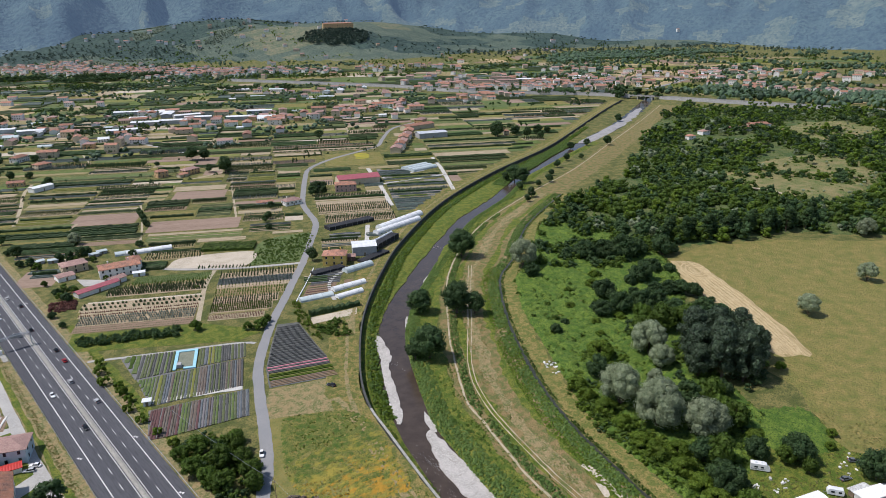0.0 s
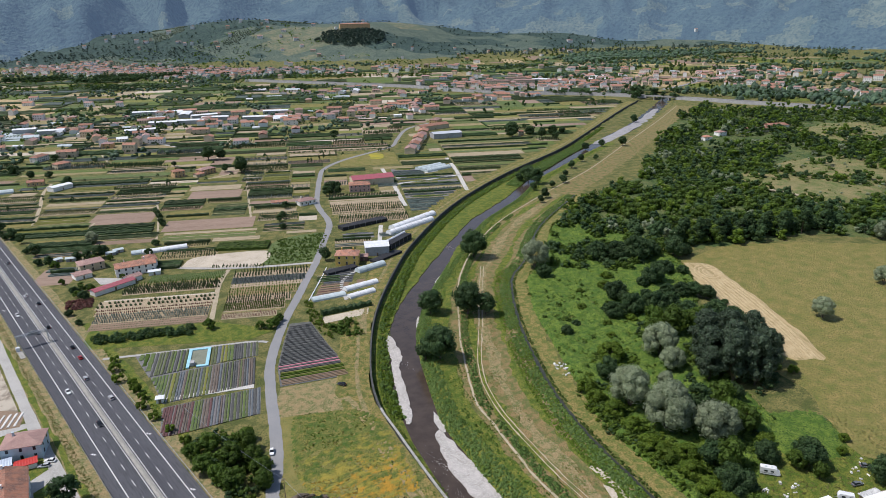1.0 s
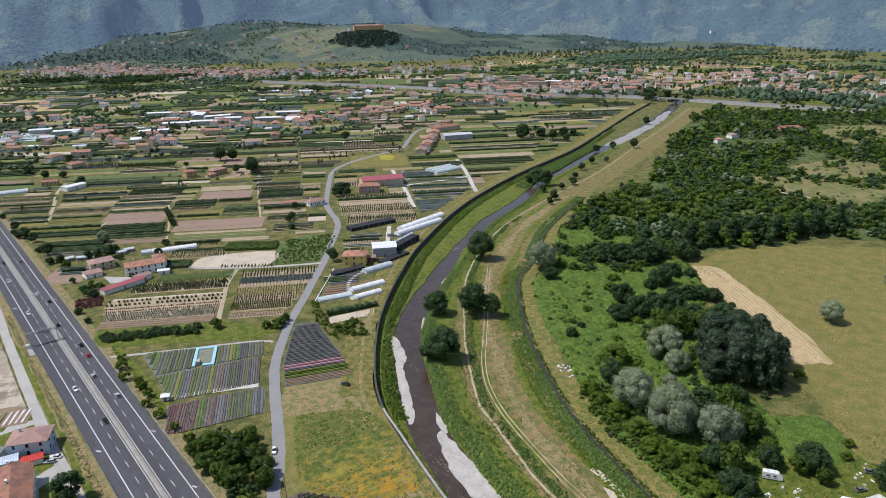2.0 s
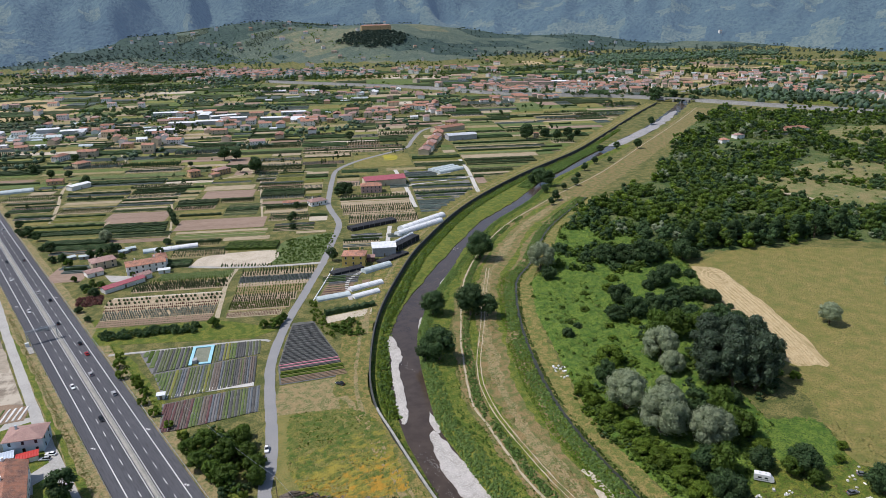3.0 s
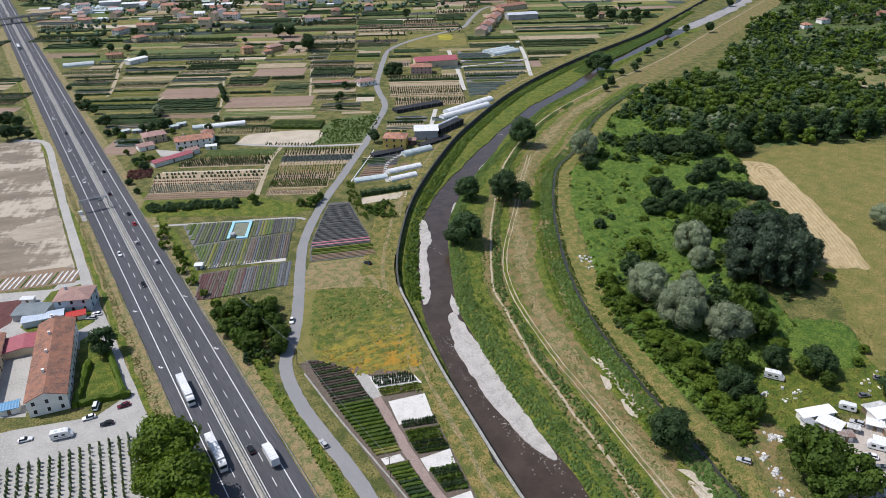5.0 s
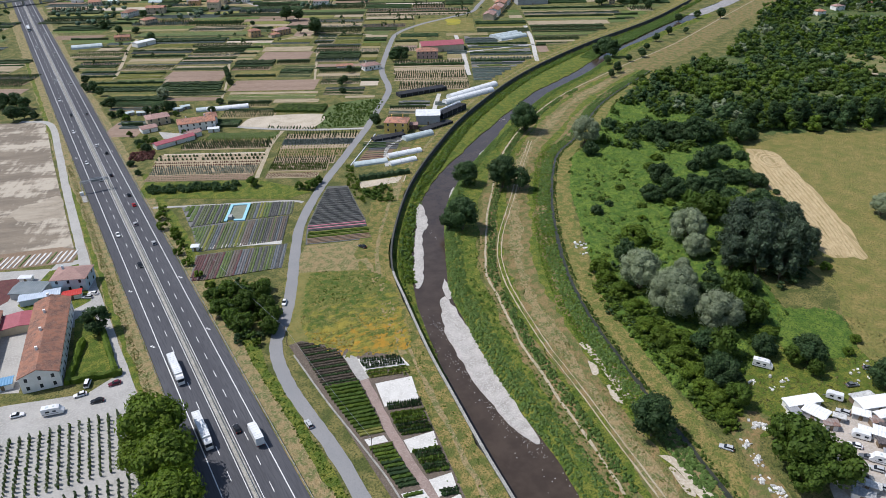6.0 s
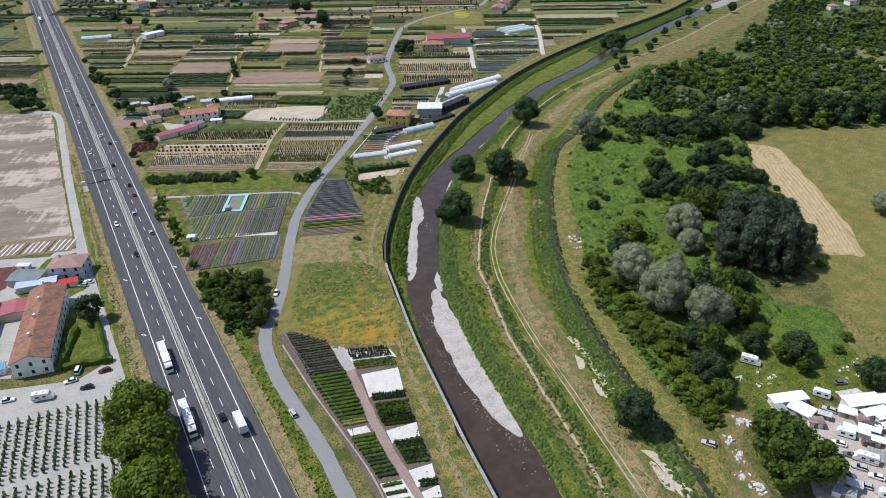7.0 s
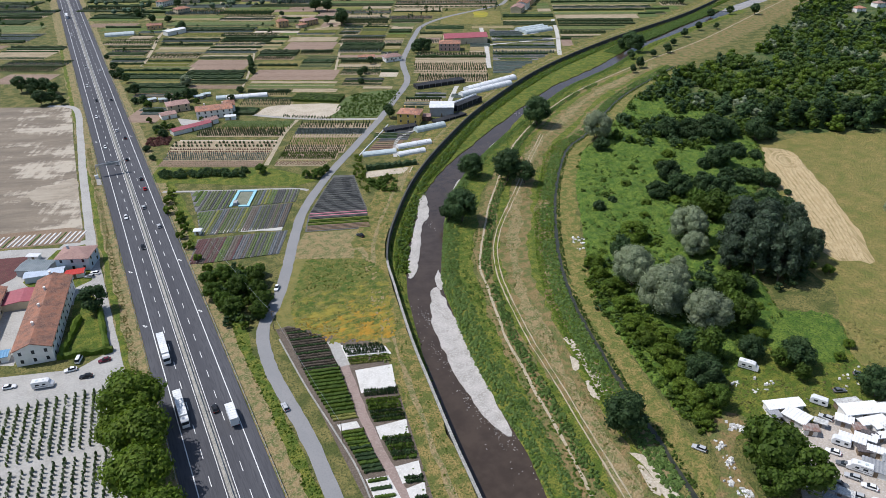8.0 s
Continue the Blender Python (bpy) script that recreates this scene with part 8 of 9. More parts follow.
fringe("ditch_reeds", PATH_R, 0.9, 4.6, -1, 2600, 57, LEAF_REED, "greyish reeds along the berm path", "reeds", 0.5, 1.2, 0.3, 0.05, 0.4)
fringe("levee_tufts", WALL_LINE, 2, 15, 1, 5000, 65, LEAF_LIGHT, "green tufts on the levee", "grass", 0.25, 0.7, 0.35, 0.1, 0.75, 0.7)
fringe("berm_tufts", PATH_M, 2, 12, 1, 2200, 66, LEAF_LIGHT, "green tufts on the berm", "grass", 0.25, 0.8, 0.45, 0.0, 1.0, 0.7)
fringe("berm_tufts", PATH_M, 2, 9, -1, 2000, 67, OLIVE_LEAF, "dry tufts on the berm", "grass", 0.25, 0.7, 0.4, 0.0, 1.0, 0.7)
FALLOW = [(48.5, 72), (55, 82), (79, 69), (82, 56), (74, 28), (66, 9), (43, 17), (34, 32), (38, 50)]
LOW_TUFT = tuft(17, 8, 0.8, 0.22, 0.36)
def fallow_weeds():
    """Green weeds with straw gaps; yellow and orange flowers in drifts, thickest towards the garden."""
    m = surface("fallow_weeds", (0.062, 0.112, 0.014), (0.2, 0.18, 0.045), 3.4, (0.055, 0.085, 0.015), 0.5, contrast=0.24, bump=1.0)
    nt, ln = m.node_tree, m.node_tree.links
    bsdf = nt.nodes["Principled BSDF"]
    base = bsdf.inputs["Base Color"].links[0].from_socket
    geo = nt.nodes.new("ShaderNodeNewGeometry")
    sep = nt.nodes.new("ShaderNodeSeparateXYZ")
    ln.new(geo.outputs["Position"], sep.inputs[0])
    for c, far, near, size, seed in (((0.28, 0.235, 0.04), 64.0, 36.0, 4.5, 3.0), ((0.39, 0.215, 0.025), 50.0, 20.0, 3.2, 11.0)):
        mp = nt.nodes.new("ShaderNodeMapping")
        mp.inputs["Location"].default_value = (seed, seed * 2, 0)
        mp.inputs["Scale"].default_value = (0.6, 1.0, 1.0)
        ln.new(geo.outputs["Position"], mp.inputs["Vector"])
        n = nt.nodes.new("ShaderNodeTexNoise")
        n.inputs["Scale"].default_value = 1.0 / size
        n.inputs["Detail"].default_value = 7
        n.inputs["Roughness"].default_value = 0.68
        ln.new(mp.outputs[0], n.inputs["Vector"])
        reach = nt.nodes.new("ShaderNodeMapRange")
        reach.inputs["From Min"].default_value, reach.inputs["From Max"].default_value = far, near
        reach.inputs["To Min"].default_value, reach.inputs["To Max"].default_value = -0.16, 0.04
        ln.new(sep.outputs["Y"], reach.inputs["Value"])
        add = nt.nodes.new("ShaderNodeMath")
        ln.new(n.outputs["Fac"], add.inputs[0])
        ln.new(reach.outputs[0], add.inputs[1])
        ramp = nt.nodes.new("ShaderNodeValToRGB")
        ramp.color_ramp.elements[0].position, ramp.color_ramp.elements[1].position = 0.48, 0.63
        ln.new(add.outputs[0], ramp.inputs["Fac"])
        mix = nt.nodes.new("ShaderNodeMix")
        mix.data_type = "RGBA"
        ln.new(ramp.outputs["Color"], mix.inputs["Factor"])
        ln.new(base, mix.inputs["A"])
        mix.inputs["B"].default_value = colour(c)
        base = mix.outputs["Result"]
    ln.new(base, bsdf.inputs["Base Color"])
    return m


bumpy("weed_cover", FALLOW, fallow_weeds(), "knee-high green weeds in yellow and orange flower", step=1.0, low=0.1, high=0.5, seed=6.0)
greenery("weed_tufts", FALLOW, 400, 58, OLIVE_LEAF, "olive and straw-coloured weeds", "weeds", 0.4, 0.9, form=LOW_TUFT, patchy=0.25)
greenery("weed_tufts", [(55, 82), (79, 69), (80, 56), (62, 48), (44, 58), (48.5, 71)], 600, 68, LEAF_LIGHT, "green weeds in the fallow field", "weeds", 0.4, 0.9, form=LOW_TUFT, patchy=0.4)
greenery("weed_tufts", [(36, 48), (50, 62), (72, 52), (70, 26), (44, 20), (34, 32)], 700, 70, YELLOW_LEAF, "yellow flowering weeds", "weeds", 0.3, 0.8, form=LOW_TUFT, patchy=0.4)
greenery("weed_tufts", [(36, 38), (58, 42), (68, 32), (62, 12), (44, 19), (36, 29)], 600, 69, ORANGE_LEAF, "orange flowering weeds", "weeds", 0.3, 0.7, form=LOW_TUFT, patchy=0.45)
greenery("verge_tufts", [(13.6, -60), (17.5, -60), (17.5, 20), (15, 60), (15, 200), (11, 200), (13, 60)], 800, 59, LEAF_LIGHT, "green grass on the motorway bank", "weeds", 0.35, 0.8, form=LOW_TUFT, patchy=0.2)
greenery("verge_tufts", [(-24, -40), (-21, -40), (-19.5, 280), (-22, 280)], 1500, 60, OLIVE_LEAF, "green and dry weeds on the verge", "weeds", 0.3, 0.7, form=LOW_TUFT)
greenery("grass_tufts", [(135, -88), (150, -62), (170, -55), (215, -62), (260, -90), (290, -150), (200, -100), (165, -90)], 2600, 61, OLIVE_LEAF, "rough grass tufts", "grass", 0.3, 0.8, form=LOW_TUFT, patchy=0.4)

# ---- the wood ----
def wood_tree(seed, n=150):
    rng = np.random.default_rng(seed)
    v, f = crown_mesh(rng, [(a, b, c - 0.12, 1.25 * r) for a, b, c, r in lobes(rng, 12, 0.5, 0.42, 0.5)], n, 0.05, body=0.82, loose=(0.8, 1.2))
    quads_v, quads_f = list(v), [tuple(q) if len(q) == 4 else (q[0], q[1], q[2]) for q in f]
    return quads_v, quads_f


def split_form(form):
    v, f = form
    tri = []
    for q in f:
        tri += [(q[0], q[1], q[2]), (q[0], q[2], q[3])] if len(q) == 4 else [q]
    return v, tri


TINY = [split_form((lambda v_f: v_f)(crown_mesh(np.random.default_rng(s), lobes(np.random.default_rng(s), 2, 0.6, 0.5, 0.5), 12, 0.22))) for s in (5, 6)]
MID_FORMS = [split_form(crown_mesh(np.random.default_rng(q), lobes(np.random.default_rng(q), 6, 0.5, 0.42, 0.52), 40, 0.09, body=0.85, loose=(0.8, 1.2))) for q in (74, 75, 76)]
WOOD_FORMS = [split_form(wood_tree(s)) for s in (71, 72, 73)]


def bushes(name, poly, n, seed, mat, lo, hi, label, category="bushes", keep=None, forms=None, tall=1.0):
    p, rng = sown(poly, n, seed, keep)
    s_ = rng.uniform(lo, hi, size=len(p))
    f = (forms or WOOD_FORMS)[seed % 3]
    return scatter_mesh(name, *f, p, rng.uniform(0, 6.28, size=len(p)), s_, mat, label, category, zscale=s_ * tall * rng.uniform(0.7, 1.05, size=len(p)))


# hedge south of the nursery, bushes beside the triangle, thicket round the willows
bushes("hedge", [(11, 208), (13, 217), (36, 206), (58, 194), (54, 187), (38, 196)], 85, 540, LEAF_DARK, 3.2, 5.2, "tall dark uneven hedge below the nursery", "hedge")
bushes("hedge", [(11, 208), (13, 217), (36, 206), (60, 194), (54, 187), (38, 196)], 40, 541, LEAF_MID, 2.6, 4.4, "green bushes in a tall hedge", "hedge")
bushes("bushes", [(107, 136), (112, 150), (128, 146), (119, 127)], 46, 542, LEAF_MID, 2.4, 4.4, "green bushes in a small plot")
bushes("bushes", [(103.5, 133), (107, 133), (122, 184), (118, 184), (108, 160)], 60, 543, LEAF_LIGHT, 1.6, 3.0, "bright green bushes beside the beds")
for i, mat in enumerate((LEAF_MID, LEAF_DARK)):
    bushes("thicket", [(12, 47), (29, 45), (34, 70), (29, 88), (15, 92), (12, 70)], 46, 574 + i, mat, 3.5, 6.5, "dense bushes of the roadside clump", "thicket")
BUSH_LAND = [(151, 10), (143, -10), (137, -35), (133, -51), (128, -70), (126, -83), (134, -80), (148, -67), (172, -62), (186, -48), (178, -34), (176, -8), (196, 4), (206, 26), (188, 40), (170, 30)]
for i, (mat, n, lo, hi) in enumerate(((LEAF_MID, 170, 2.4, 5.0), (LEAF_LIGHT, 240, 2.0, 4.6), (LEAF_DARK, 40, 3.0, 5.5))):
    bushes("thicket", BUSH_LAND, n, 545 + i, mat, lo, hi, tall=0.75, label=("green thicket of bushes and climbers", "light green thicket of brambles", "dark green thicket of bushes")[i], category="thicket")
DITCH_SIDE = [(152, 8), (145, -10), (138, -34), (134, -51), (128, -70), (127, -82), (136, -80), (147, -66), (153, -46), (158, -22), (164, 6)]
for i, (mat, n, lo, hi) in enumerate(((LEAF_LIGHT, 230, 2.4, 4.6), (LEAF_MID, 120, 2.4, 5.0))):
    bushes("thicket", DITCH_SIDE, n, 580 + i, mat, lo, hi, tall=0.8, label=("bright green continuous thicket beside the ditch", "green bushes in the thicket beside the ditch")[i], category="thicket", forms=MID_FORMS)
GROVE = [(203, -34), (200, -10), (210, 14), (226, 36), (250, 36), (270, 14), (252, -24), (228, -40)]
for i, (mat, n, lo, hi) in enumerate(((LEAF_MID, 46, 4.0, 7.5), (LEAF_DARK, 60, 4.5, 8.0))):
    bushes("thicket", GROVE, n, 550 + i, mat, lo, hi, "bushes and young trees round the poplar grove", "thicket")
COPSE = [(262, 128), (300, 160), (345, 190), (366, 170), (362, 104), (345, 90), (326, 92), (300, 92), (276, 108)]
for i, (mat, n, lo, hi) in enumerate(((LEAF_DARK, 75, 6.0, 11.0), (LEAF_MID, 110, 5.0, 10.0), (LEAF_LIGHT, 40, 4.0, 7.0))):
    bushes("thicket", COPSE, n, 560 + i, mat, lo, hi, "clumps of young trees and tall bushes", "thicket", keep=lambda q: np.array([noise.noise(Vector((a / 22, b / 22, 7.7))) for a, b in q]) > -0.22)
def off_ditch(q):
    return away(q[:, 0], q[:, 1], DITCH)[0] > 12
for i, (mat, n, lo, hi, tall) in enumerate(((LEAF_LIGHT, 900, 1.2, 2.8, 0.5), (LEAF_MID, 420, 1.2, 3.0, 0.55), (LEAF_MID, 26, 2.6, 4.6, 0.85))):
    bushes("thicket", THICKET, n, 555 + i, mat, lo, hi, "low bushes and climbers among the brambles", "thicket", keep=off_ditch, forms=MID_FORMS if i < 2 else None, tall=tall)

WOODS = [(352, 190), (372, 216), (418, 214), (462, 228), (520, 240), (613, 290), (774, 377), (860, 418), (990, 455), (1120, 250), (1050, 60), (800, -60), (560, -40), (490, 5), (452, 52), (425, 57), (388, 78), (360, 96)]
CLEARINGS = ([(549, 128), (570, 162), (594, 184), (640, 182), (694, 174), (757, 154), (748, 102), (690, 70), (602, 51), (556, 62), (540, 92)], [(830, 200), (880, 258), (960, 256), (1040, 205), (960, 150), (850, 150)], [(470, 206), (500, 228), (530, 236), (520, 214), (496, 198)])


def wood_gap(p):
    v = np.array([noise.noise(Vector((a / 45, b / 45, 5.5))) for a, b, _ in np.c_[p, p[:, :1]]])
    inn = np.zeros(len(p), bool)
    for poly in CLEARINGS:
        inn |= inside(p[:, 0], p[:, 1], poly)
    return np.where(inn, v > 0.1, v > np.where(p[:, 0] > 640, -0.3, -0.7))


for i, (mat, n, form) in enumerate(((LEAF_DARK, 800, 0), (LEAF_MID, 1250, 1), (LEAF_LIGHT, 420, 2), (LEAF_SILVER, 80, 0))):
    p, rng = sown(WOODS, n * 4, 80 + i, wood_gap)
    p = p[:n]
    s = 9.5 + 6.5 * rng.uniform(size=len(p)) ** 1.5
    zs = s * rng.uniform(0.75, 1.05, size=len(p))
    yaw = rng.uniform(0, 6.28, size=len(p))
    lab = ("dense dark broadleaf wood", "green broadleaf wood", "light green young wood", "silvery willows in the wood")[i]
    for near_part in (True, False):
        q = (p[:, 0] < 640) == near_part
        if q.any():
            scatter_mesh("woodland", *(WOOD_FORMS if near_part else MID_FORMS)[form], p[q], yaw[q], s[q], mat, lab, "woodland", zscale=zs[q])
bushes("woodland", [(362, 112), (370, 94), (470, 48), (492, 62), (430, 104)], 80, 570, LEAF_DARK, 8, 12, "dark tall edge of the wood", "woodland", tall=1.2)
bumpy("undergrowth", WOODS, surface("rough_olive_cover", (0.06, 0.1, 0.026), (0.14, 0.155, 0.052), 18, (0.042, 0.075, 0.02), 1.6, contrast=0.2, bump=1.0), "green undergrowth between the trees", 6.0, 0.2, 2.6, 8.0)
for poly in CLEARINGS[:2]:
    bumpy("clearing", poly, surface("dry_clearing", (0.25, 0.205, 0.09), (0.1, 0.138, 0.034), 11, (0.2, 0.185, 0.075), 1.2, contrast=0.22, bump=1.0), "dry grassy clearing in the wood", 5.0, 2.9, 3.4, 4.0)
for poly in CLEARINGS[:2]:
    bushes("bushes", poly, 130, 577, LEAF_MID, 2.5, 7.0, "bushes in the dry clearing", forms=MID_FORMS)
    bushes("bushes", poly, 16, 578, LEAF_SILVER, 5.0, 9.0, "silvery willows in the dry clearing", forms=MID_FORMS)
    greenery("clearing_grass", poly, 900, 579, OLIVE_LEAF, "rough grass in the clearing", "grass", 1.2, 2.4)
ribbon("farm_track", [(547, 126), (548, 105), (533, 80), (528, 60)], 2.6, 3.6, PATH_EARTH, "pale track in the clearing", "track", wobble=0.3, depth=0.6)
greenery("undergrowth_leaves", WOODS, 2600, 90, LEAF_MID, "undergrowth between the trees", "undergrowth", 1.6, 3.2)

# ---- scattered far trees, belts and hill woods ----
# foliage of the far hills, its green shifted to blue as painted haze
HILL_LEAF = surface("hazy_hill_foliage", (0.045, 0.078, 0.056), (0.068, 0.1, 0.07), 40, island=0.4, rough=0.7, bump=0)


def belt(name, pts, n, seed, mat, lo, hi, label, spread=8):
    rng = np.random.default_rng(seed)
    ln2 = smooth_line(pts, 10)
    k = rng.integers(0, len(ln2), n)
    p = ln2[k, :2] + rng.normal(size=(n, 2)) * spread
    s = rng.uniform(lo, hi, size=n)
    scatter_mesh(name, *MID_FORMS[seed % 3], np.c_[p, land(p[:, 0], p[:, 1])], rng.uniform(0, 6.28, size=n), s, mat, label, "trees", zscale=s)


belt("tree_belt", [(419, 1852), (520, 1800), (640, 1740)], 90, 91, LEAF_DARK, 12, 18, "long belt of dark trees before the town", 10)
belt("tree_belt", [(360, 1560), (430, 1500), (500, 1470)], 50, 92, LEAF_DARK, 10, 15, "belt of trees on the plain", 12)
belt("tree_belt", [(560, 1300), (640, 1240), (700, 1200)], 50, 93, LEAF_DARK, 10, 15, "belt of trees on the plain", 12)
belt("tree_belt", [(1020, 600), (1060, 640), (1075, 560)], 24, 94, LEAF_DARK, 16, 24, "tall poplars beside the bridge", 10)
belt("tree_belt", [(1150, 560), (1200, 440), (1230, 330)], 60, 95, LEAF_DARK, 9, 15, "trees behind the embankment", 25)
belt("tree_belt", [(1500, 900), (1700, 760), (1900, 600), (2000, 420)], 130, 97, LEAF_DARK, 8, 13, "belt of trees on the far plain", 22)
belt("tree_belt", [(1250, 1250), (1600, 1200), (1950, 1100), (2250, 800)], 170, 98, LEAF_DARK, 8, 14, "belt of trees on the far plain", 30)
belt("tree_belt", [(1300, 700), (1420, 560), (1500, 380)], 80, 99, LEAF_DARK, 8, 12, "belt of trees on the far plain", 14)
belt("tree_belt", [(700, 1560), (900, 1420), (1050, 1250)], 110, 100, LEAF_MID, 7, 12, "belt of trees on the far plain", 18)
belt("tree_belt", [(150, 1750), (350, 1640), (420, 1560)], 90, 101, LEAF_MID, 7, 12, "belt of trees on the far plain", 18)
p, rng = sown([(1230, 2080), (1300, 2130), (1480, 2080), (1500, 2020), (1400, 1930), (1280, 1960)], 620, 102)
s = rng.uniform(9, 14, size=len(p))
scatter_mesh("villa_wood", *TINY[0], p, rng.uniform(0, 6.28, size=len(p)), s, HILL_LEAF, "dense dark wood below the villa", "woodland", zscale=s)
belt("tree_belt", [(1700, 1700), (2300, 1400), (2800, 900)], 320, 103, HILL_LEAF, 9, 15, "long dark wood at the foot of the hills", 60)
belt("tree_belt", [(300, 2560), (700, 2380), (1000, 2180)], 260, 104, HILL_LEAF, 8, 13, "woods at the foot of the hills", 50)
belt("tree_belt", [(920, 880), (1010, 720), (1040, 660)], 40, 96, LEAF_DARK, 8, 13, "trees along the embankment", 12)
belt("tree_belt", [(380, 1769), (467, 1723), (602, 1772)], 150, 120, LEAF_DARK, 11, 17, "long dark tree belt before the town", 9)
belt("tree_belt", [(253, 1944), (319, 1923), (381, 1906)], 110, 121, LEAF_DARK, 11, 18, "dark tree belt before the town", 16)
belt("tree_belt", [(196, 913), (245, 843), (293, 916)], 60, 122, LEAF_DARK, 6, 11, "trees among the village houses", 16)
belt("tree_belt", [(234, 1166), (245, 1097), (304, 1165)], 60, 123, LEAF_DARK, 7, 12, "trees among the village houses", 20)
belt("tree_belt", [(29, 1088), (69, 1183), (93, 1179), (162, 1153)], 50, 124, LEAF_DARK, 6, 11, "trees along a dry field", 9)
belt("tree_belt", [(438, 800), (505, 806), (577, 800), (650, 830), (720, 850)], 80, 125, LEAF_DARK, 5, 9, "garden trees in the hamlet", 22)
belt("tree_belt", [(960, 1020), (1040, 920), (1118, 835), (1238, 780)], 130, 126, LEAF_DARK, 7, 12, "trees among town houses", 40)
belt("tree_belt", [(583, 2063), (667, 1850), (832, 1650)], 120, 127, LEAF_DARK, 8, 13, "trees among town houses", 60)
for i, (x0, x1, y0, y1, n, lo, hi) in enumerate(((20, 500, 480, 860, 130, 3, 7), (100, 900, 860, 1700, 900, 4, 9), (600, 1000, 500, 900, 90, 4, 9), (1080, 2300, 100, 1700, 1900, 6, 13), (-700, 0, 600, 1800, 260, 4, 10), (100, 1300, 1600, 2400, 1100, 6, 11))):
    p, rng = sown([(x0, y0), (x1, y0), (x1, y1), (x0, y1)], n, 110 + i, lambda q: (away(q[:, 0], q[:, 1], RIVER[::6, :2])[0] > 30) & (away(q[:, 0], q[:, 1], ROAD)[0] > 6) & ((q[:, 0] < -26) | (q[:, 0] > 12)) & ((np.hypot(q[:, 0], q[:, 1]) < 900) | (np.array([noise.noise(Vector((a / 70, b / 70, 4.4))) for a, b in q]) > 0.0)))
    s = rng.uniform(lo, hi, size=len(p))
    scatter_mesh("scattered_trees", *(MID_FORMS + TINY)[i % 3 if i == 0 else 3 + i % 2], p, rng.uniform(0, 6.28, size=len(p)), s, (LEAF_DARK, LEAF_MID)[i % 2], "scattered trees among the fields", "trees", zscale=s * rng.uniform(0.8, 1.4, size=len(p)))
def blob(seed):
    rng = np.random.default_rng(seed)
    bm = bmesh.new()
    bmesh.ops.create_icosphere(bm, subdivisions=1, radius=0.5)
    vs_ = [(v.co.x * rng.uniform(0.75, 1.2), v.co.y * rng.uniform(0.75, 1.2), 0.42 + v.co.z * rng.uniform(0.7, 1.15)) for v in bm.verts]
    fs_ = [tuple(v.index for v in f.verts) for f in bm.faces]
    bm.free()
    return vs_, fs_


FAR_LEAF = surface("far_foliage", (0.04, 0.074, 0.042), (0.068, 0.108, 0.056), 30, island=0.4, rough=0.7, bump=0)
for i, (poly, n, lo, hi, cut) in enumerate((([(1080, 600), (1250, 1250), (1900, 1500), (2600, 900), (2200, 100), (1150, 60), (1130, 400)], 5200, 6, 12, 0.12), ([(1150, 300), (1180, 560), (1320, 560), (1420, 200), (1250, 60)], 500, 7, 13, -0.3), ([(600, 1500), (1000, 1450), (1250, 1700), (1000, 2000), (500, 2300), (200, 2300)], 1700, 6, 11, 0.1), ([(1600, 1250), (2300, 1050), (2500, 1150), (1900, 1500)], 900, 9, 14, -0.5), ([(22, 740), (420, 640), (640, 700), (900, 760), (900, 1100), (700, 1500), (300, 1900), (22, 1700)], 5200, 3.2, 7.5, 0.2))):
    p, rng = sown(poly, n, 140 + i, lambda q: (away(q[:, 0], q[:, 1], RAIL_PLAN)[0] > 22) & (np.array([noise.noise(Vector((a / 85, b / 85, 6.6))) + 0.4 * noise.noise(Vector((a / 25, b / 25, 3.1))) for a, b in q]) > cut))
    s = rng.uniform(lo, hi, size=len(p))
    scatter_mesh("far_trees", *blob(150 + i), p, rng.uniform(0, 6.28, size=len(p)), s, FAR_LEAF, "dark tree belts and gardens of the far plain", "trees", zscale=s * rng.uniform(0.8, 1.2, size=len(p)))
OLIVE = surface("olive_foliage", (0.075, 0.105, 0.065), (0.105, 0.135, 0.085), 40, island=0.3, rough=0.7, bump=0)
def on_hills(wood):
    def test(p):
        z = land(p[:, 0], p[:, 1])
        v = np.array([noise.noise(Vector((a / 330, b / 330, 9.1))) + 0.35 * noise.noise(Vector((a / 90, b / 90, 2.2))) for a, b in p])
        high = np.clip((z - 90) / 120, 0, 1)
        v = v + np.where(p[:, 0] > 2050, 0.35, 0.0) + np.where((p[:, 1] > 2380) & (p[:, 0] < 0.33 * p[:, 1]), 0.8, 0.0)
        w = v + 0.9 * high > 0.12
        return (z > 6) & (w if wood else ~w)
    return test
HILLS = [(-200, 2300), (700, 1900), (1200, 1600), (1900, 1400), (2700, 1000), (3600, 900), (3900, 1800), (3000, 3000), (1500, 3700), (-300, 3700)]
p, rng = sown(HILLS, 6000, 131, on_hills(True))
s = rng.uniform(6, 11, size=len(p))
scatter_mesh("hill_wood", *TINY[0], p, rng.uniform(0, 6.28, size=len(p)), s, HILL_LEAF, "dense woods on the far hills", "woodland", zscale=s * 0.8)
lattice = np.stack(np.meshgrid(np.arange(500, 3300, 10.5), np.arange(1500, 3300, 10.5)), -1).reshape(-1, 2)
lattice = lattice @ np.array([[math.cos(0.5), math.sin(0.5)], [-math.sin(0.5), math.cos(0.5)]])
lattice += np.random.default_rng(133).normal(size=lattice.shape) * 1.6
lattice = lattice[inside(lattice[:, 0], lattice[:, 1], HILLS)]
lattice = lattice[on_hills(False)(lattice)]
rng = np.random.default_rng(134)
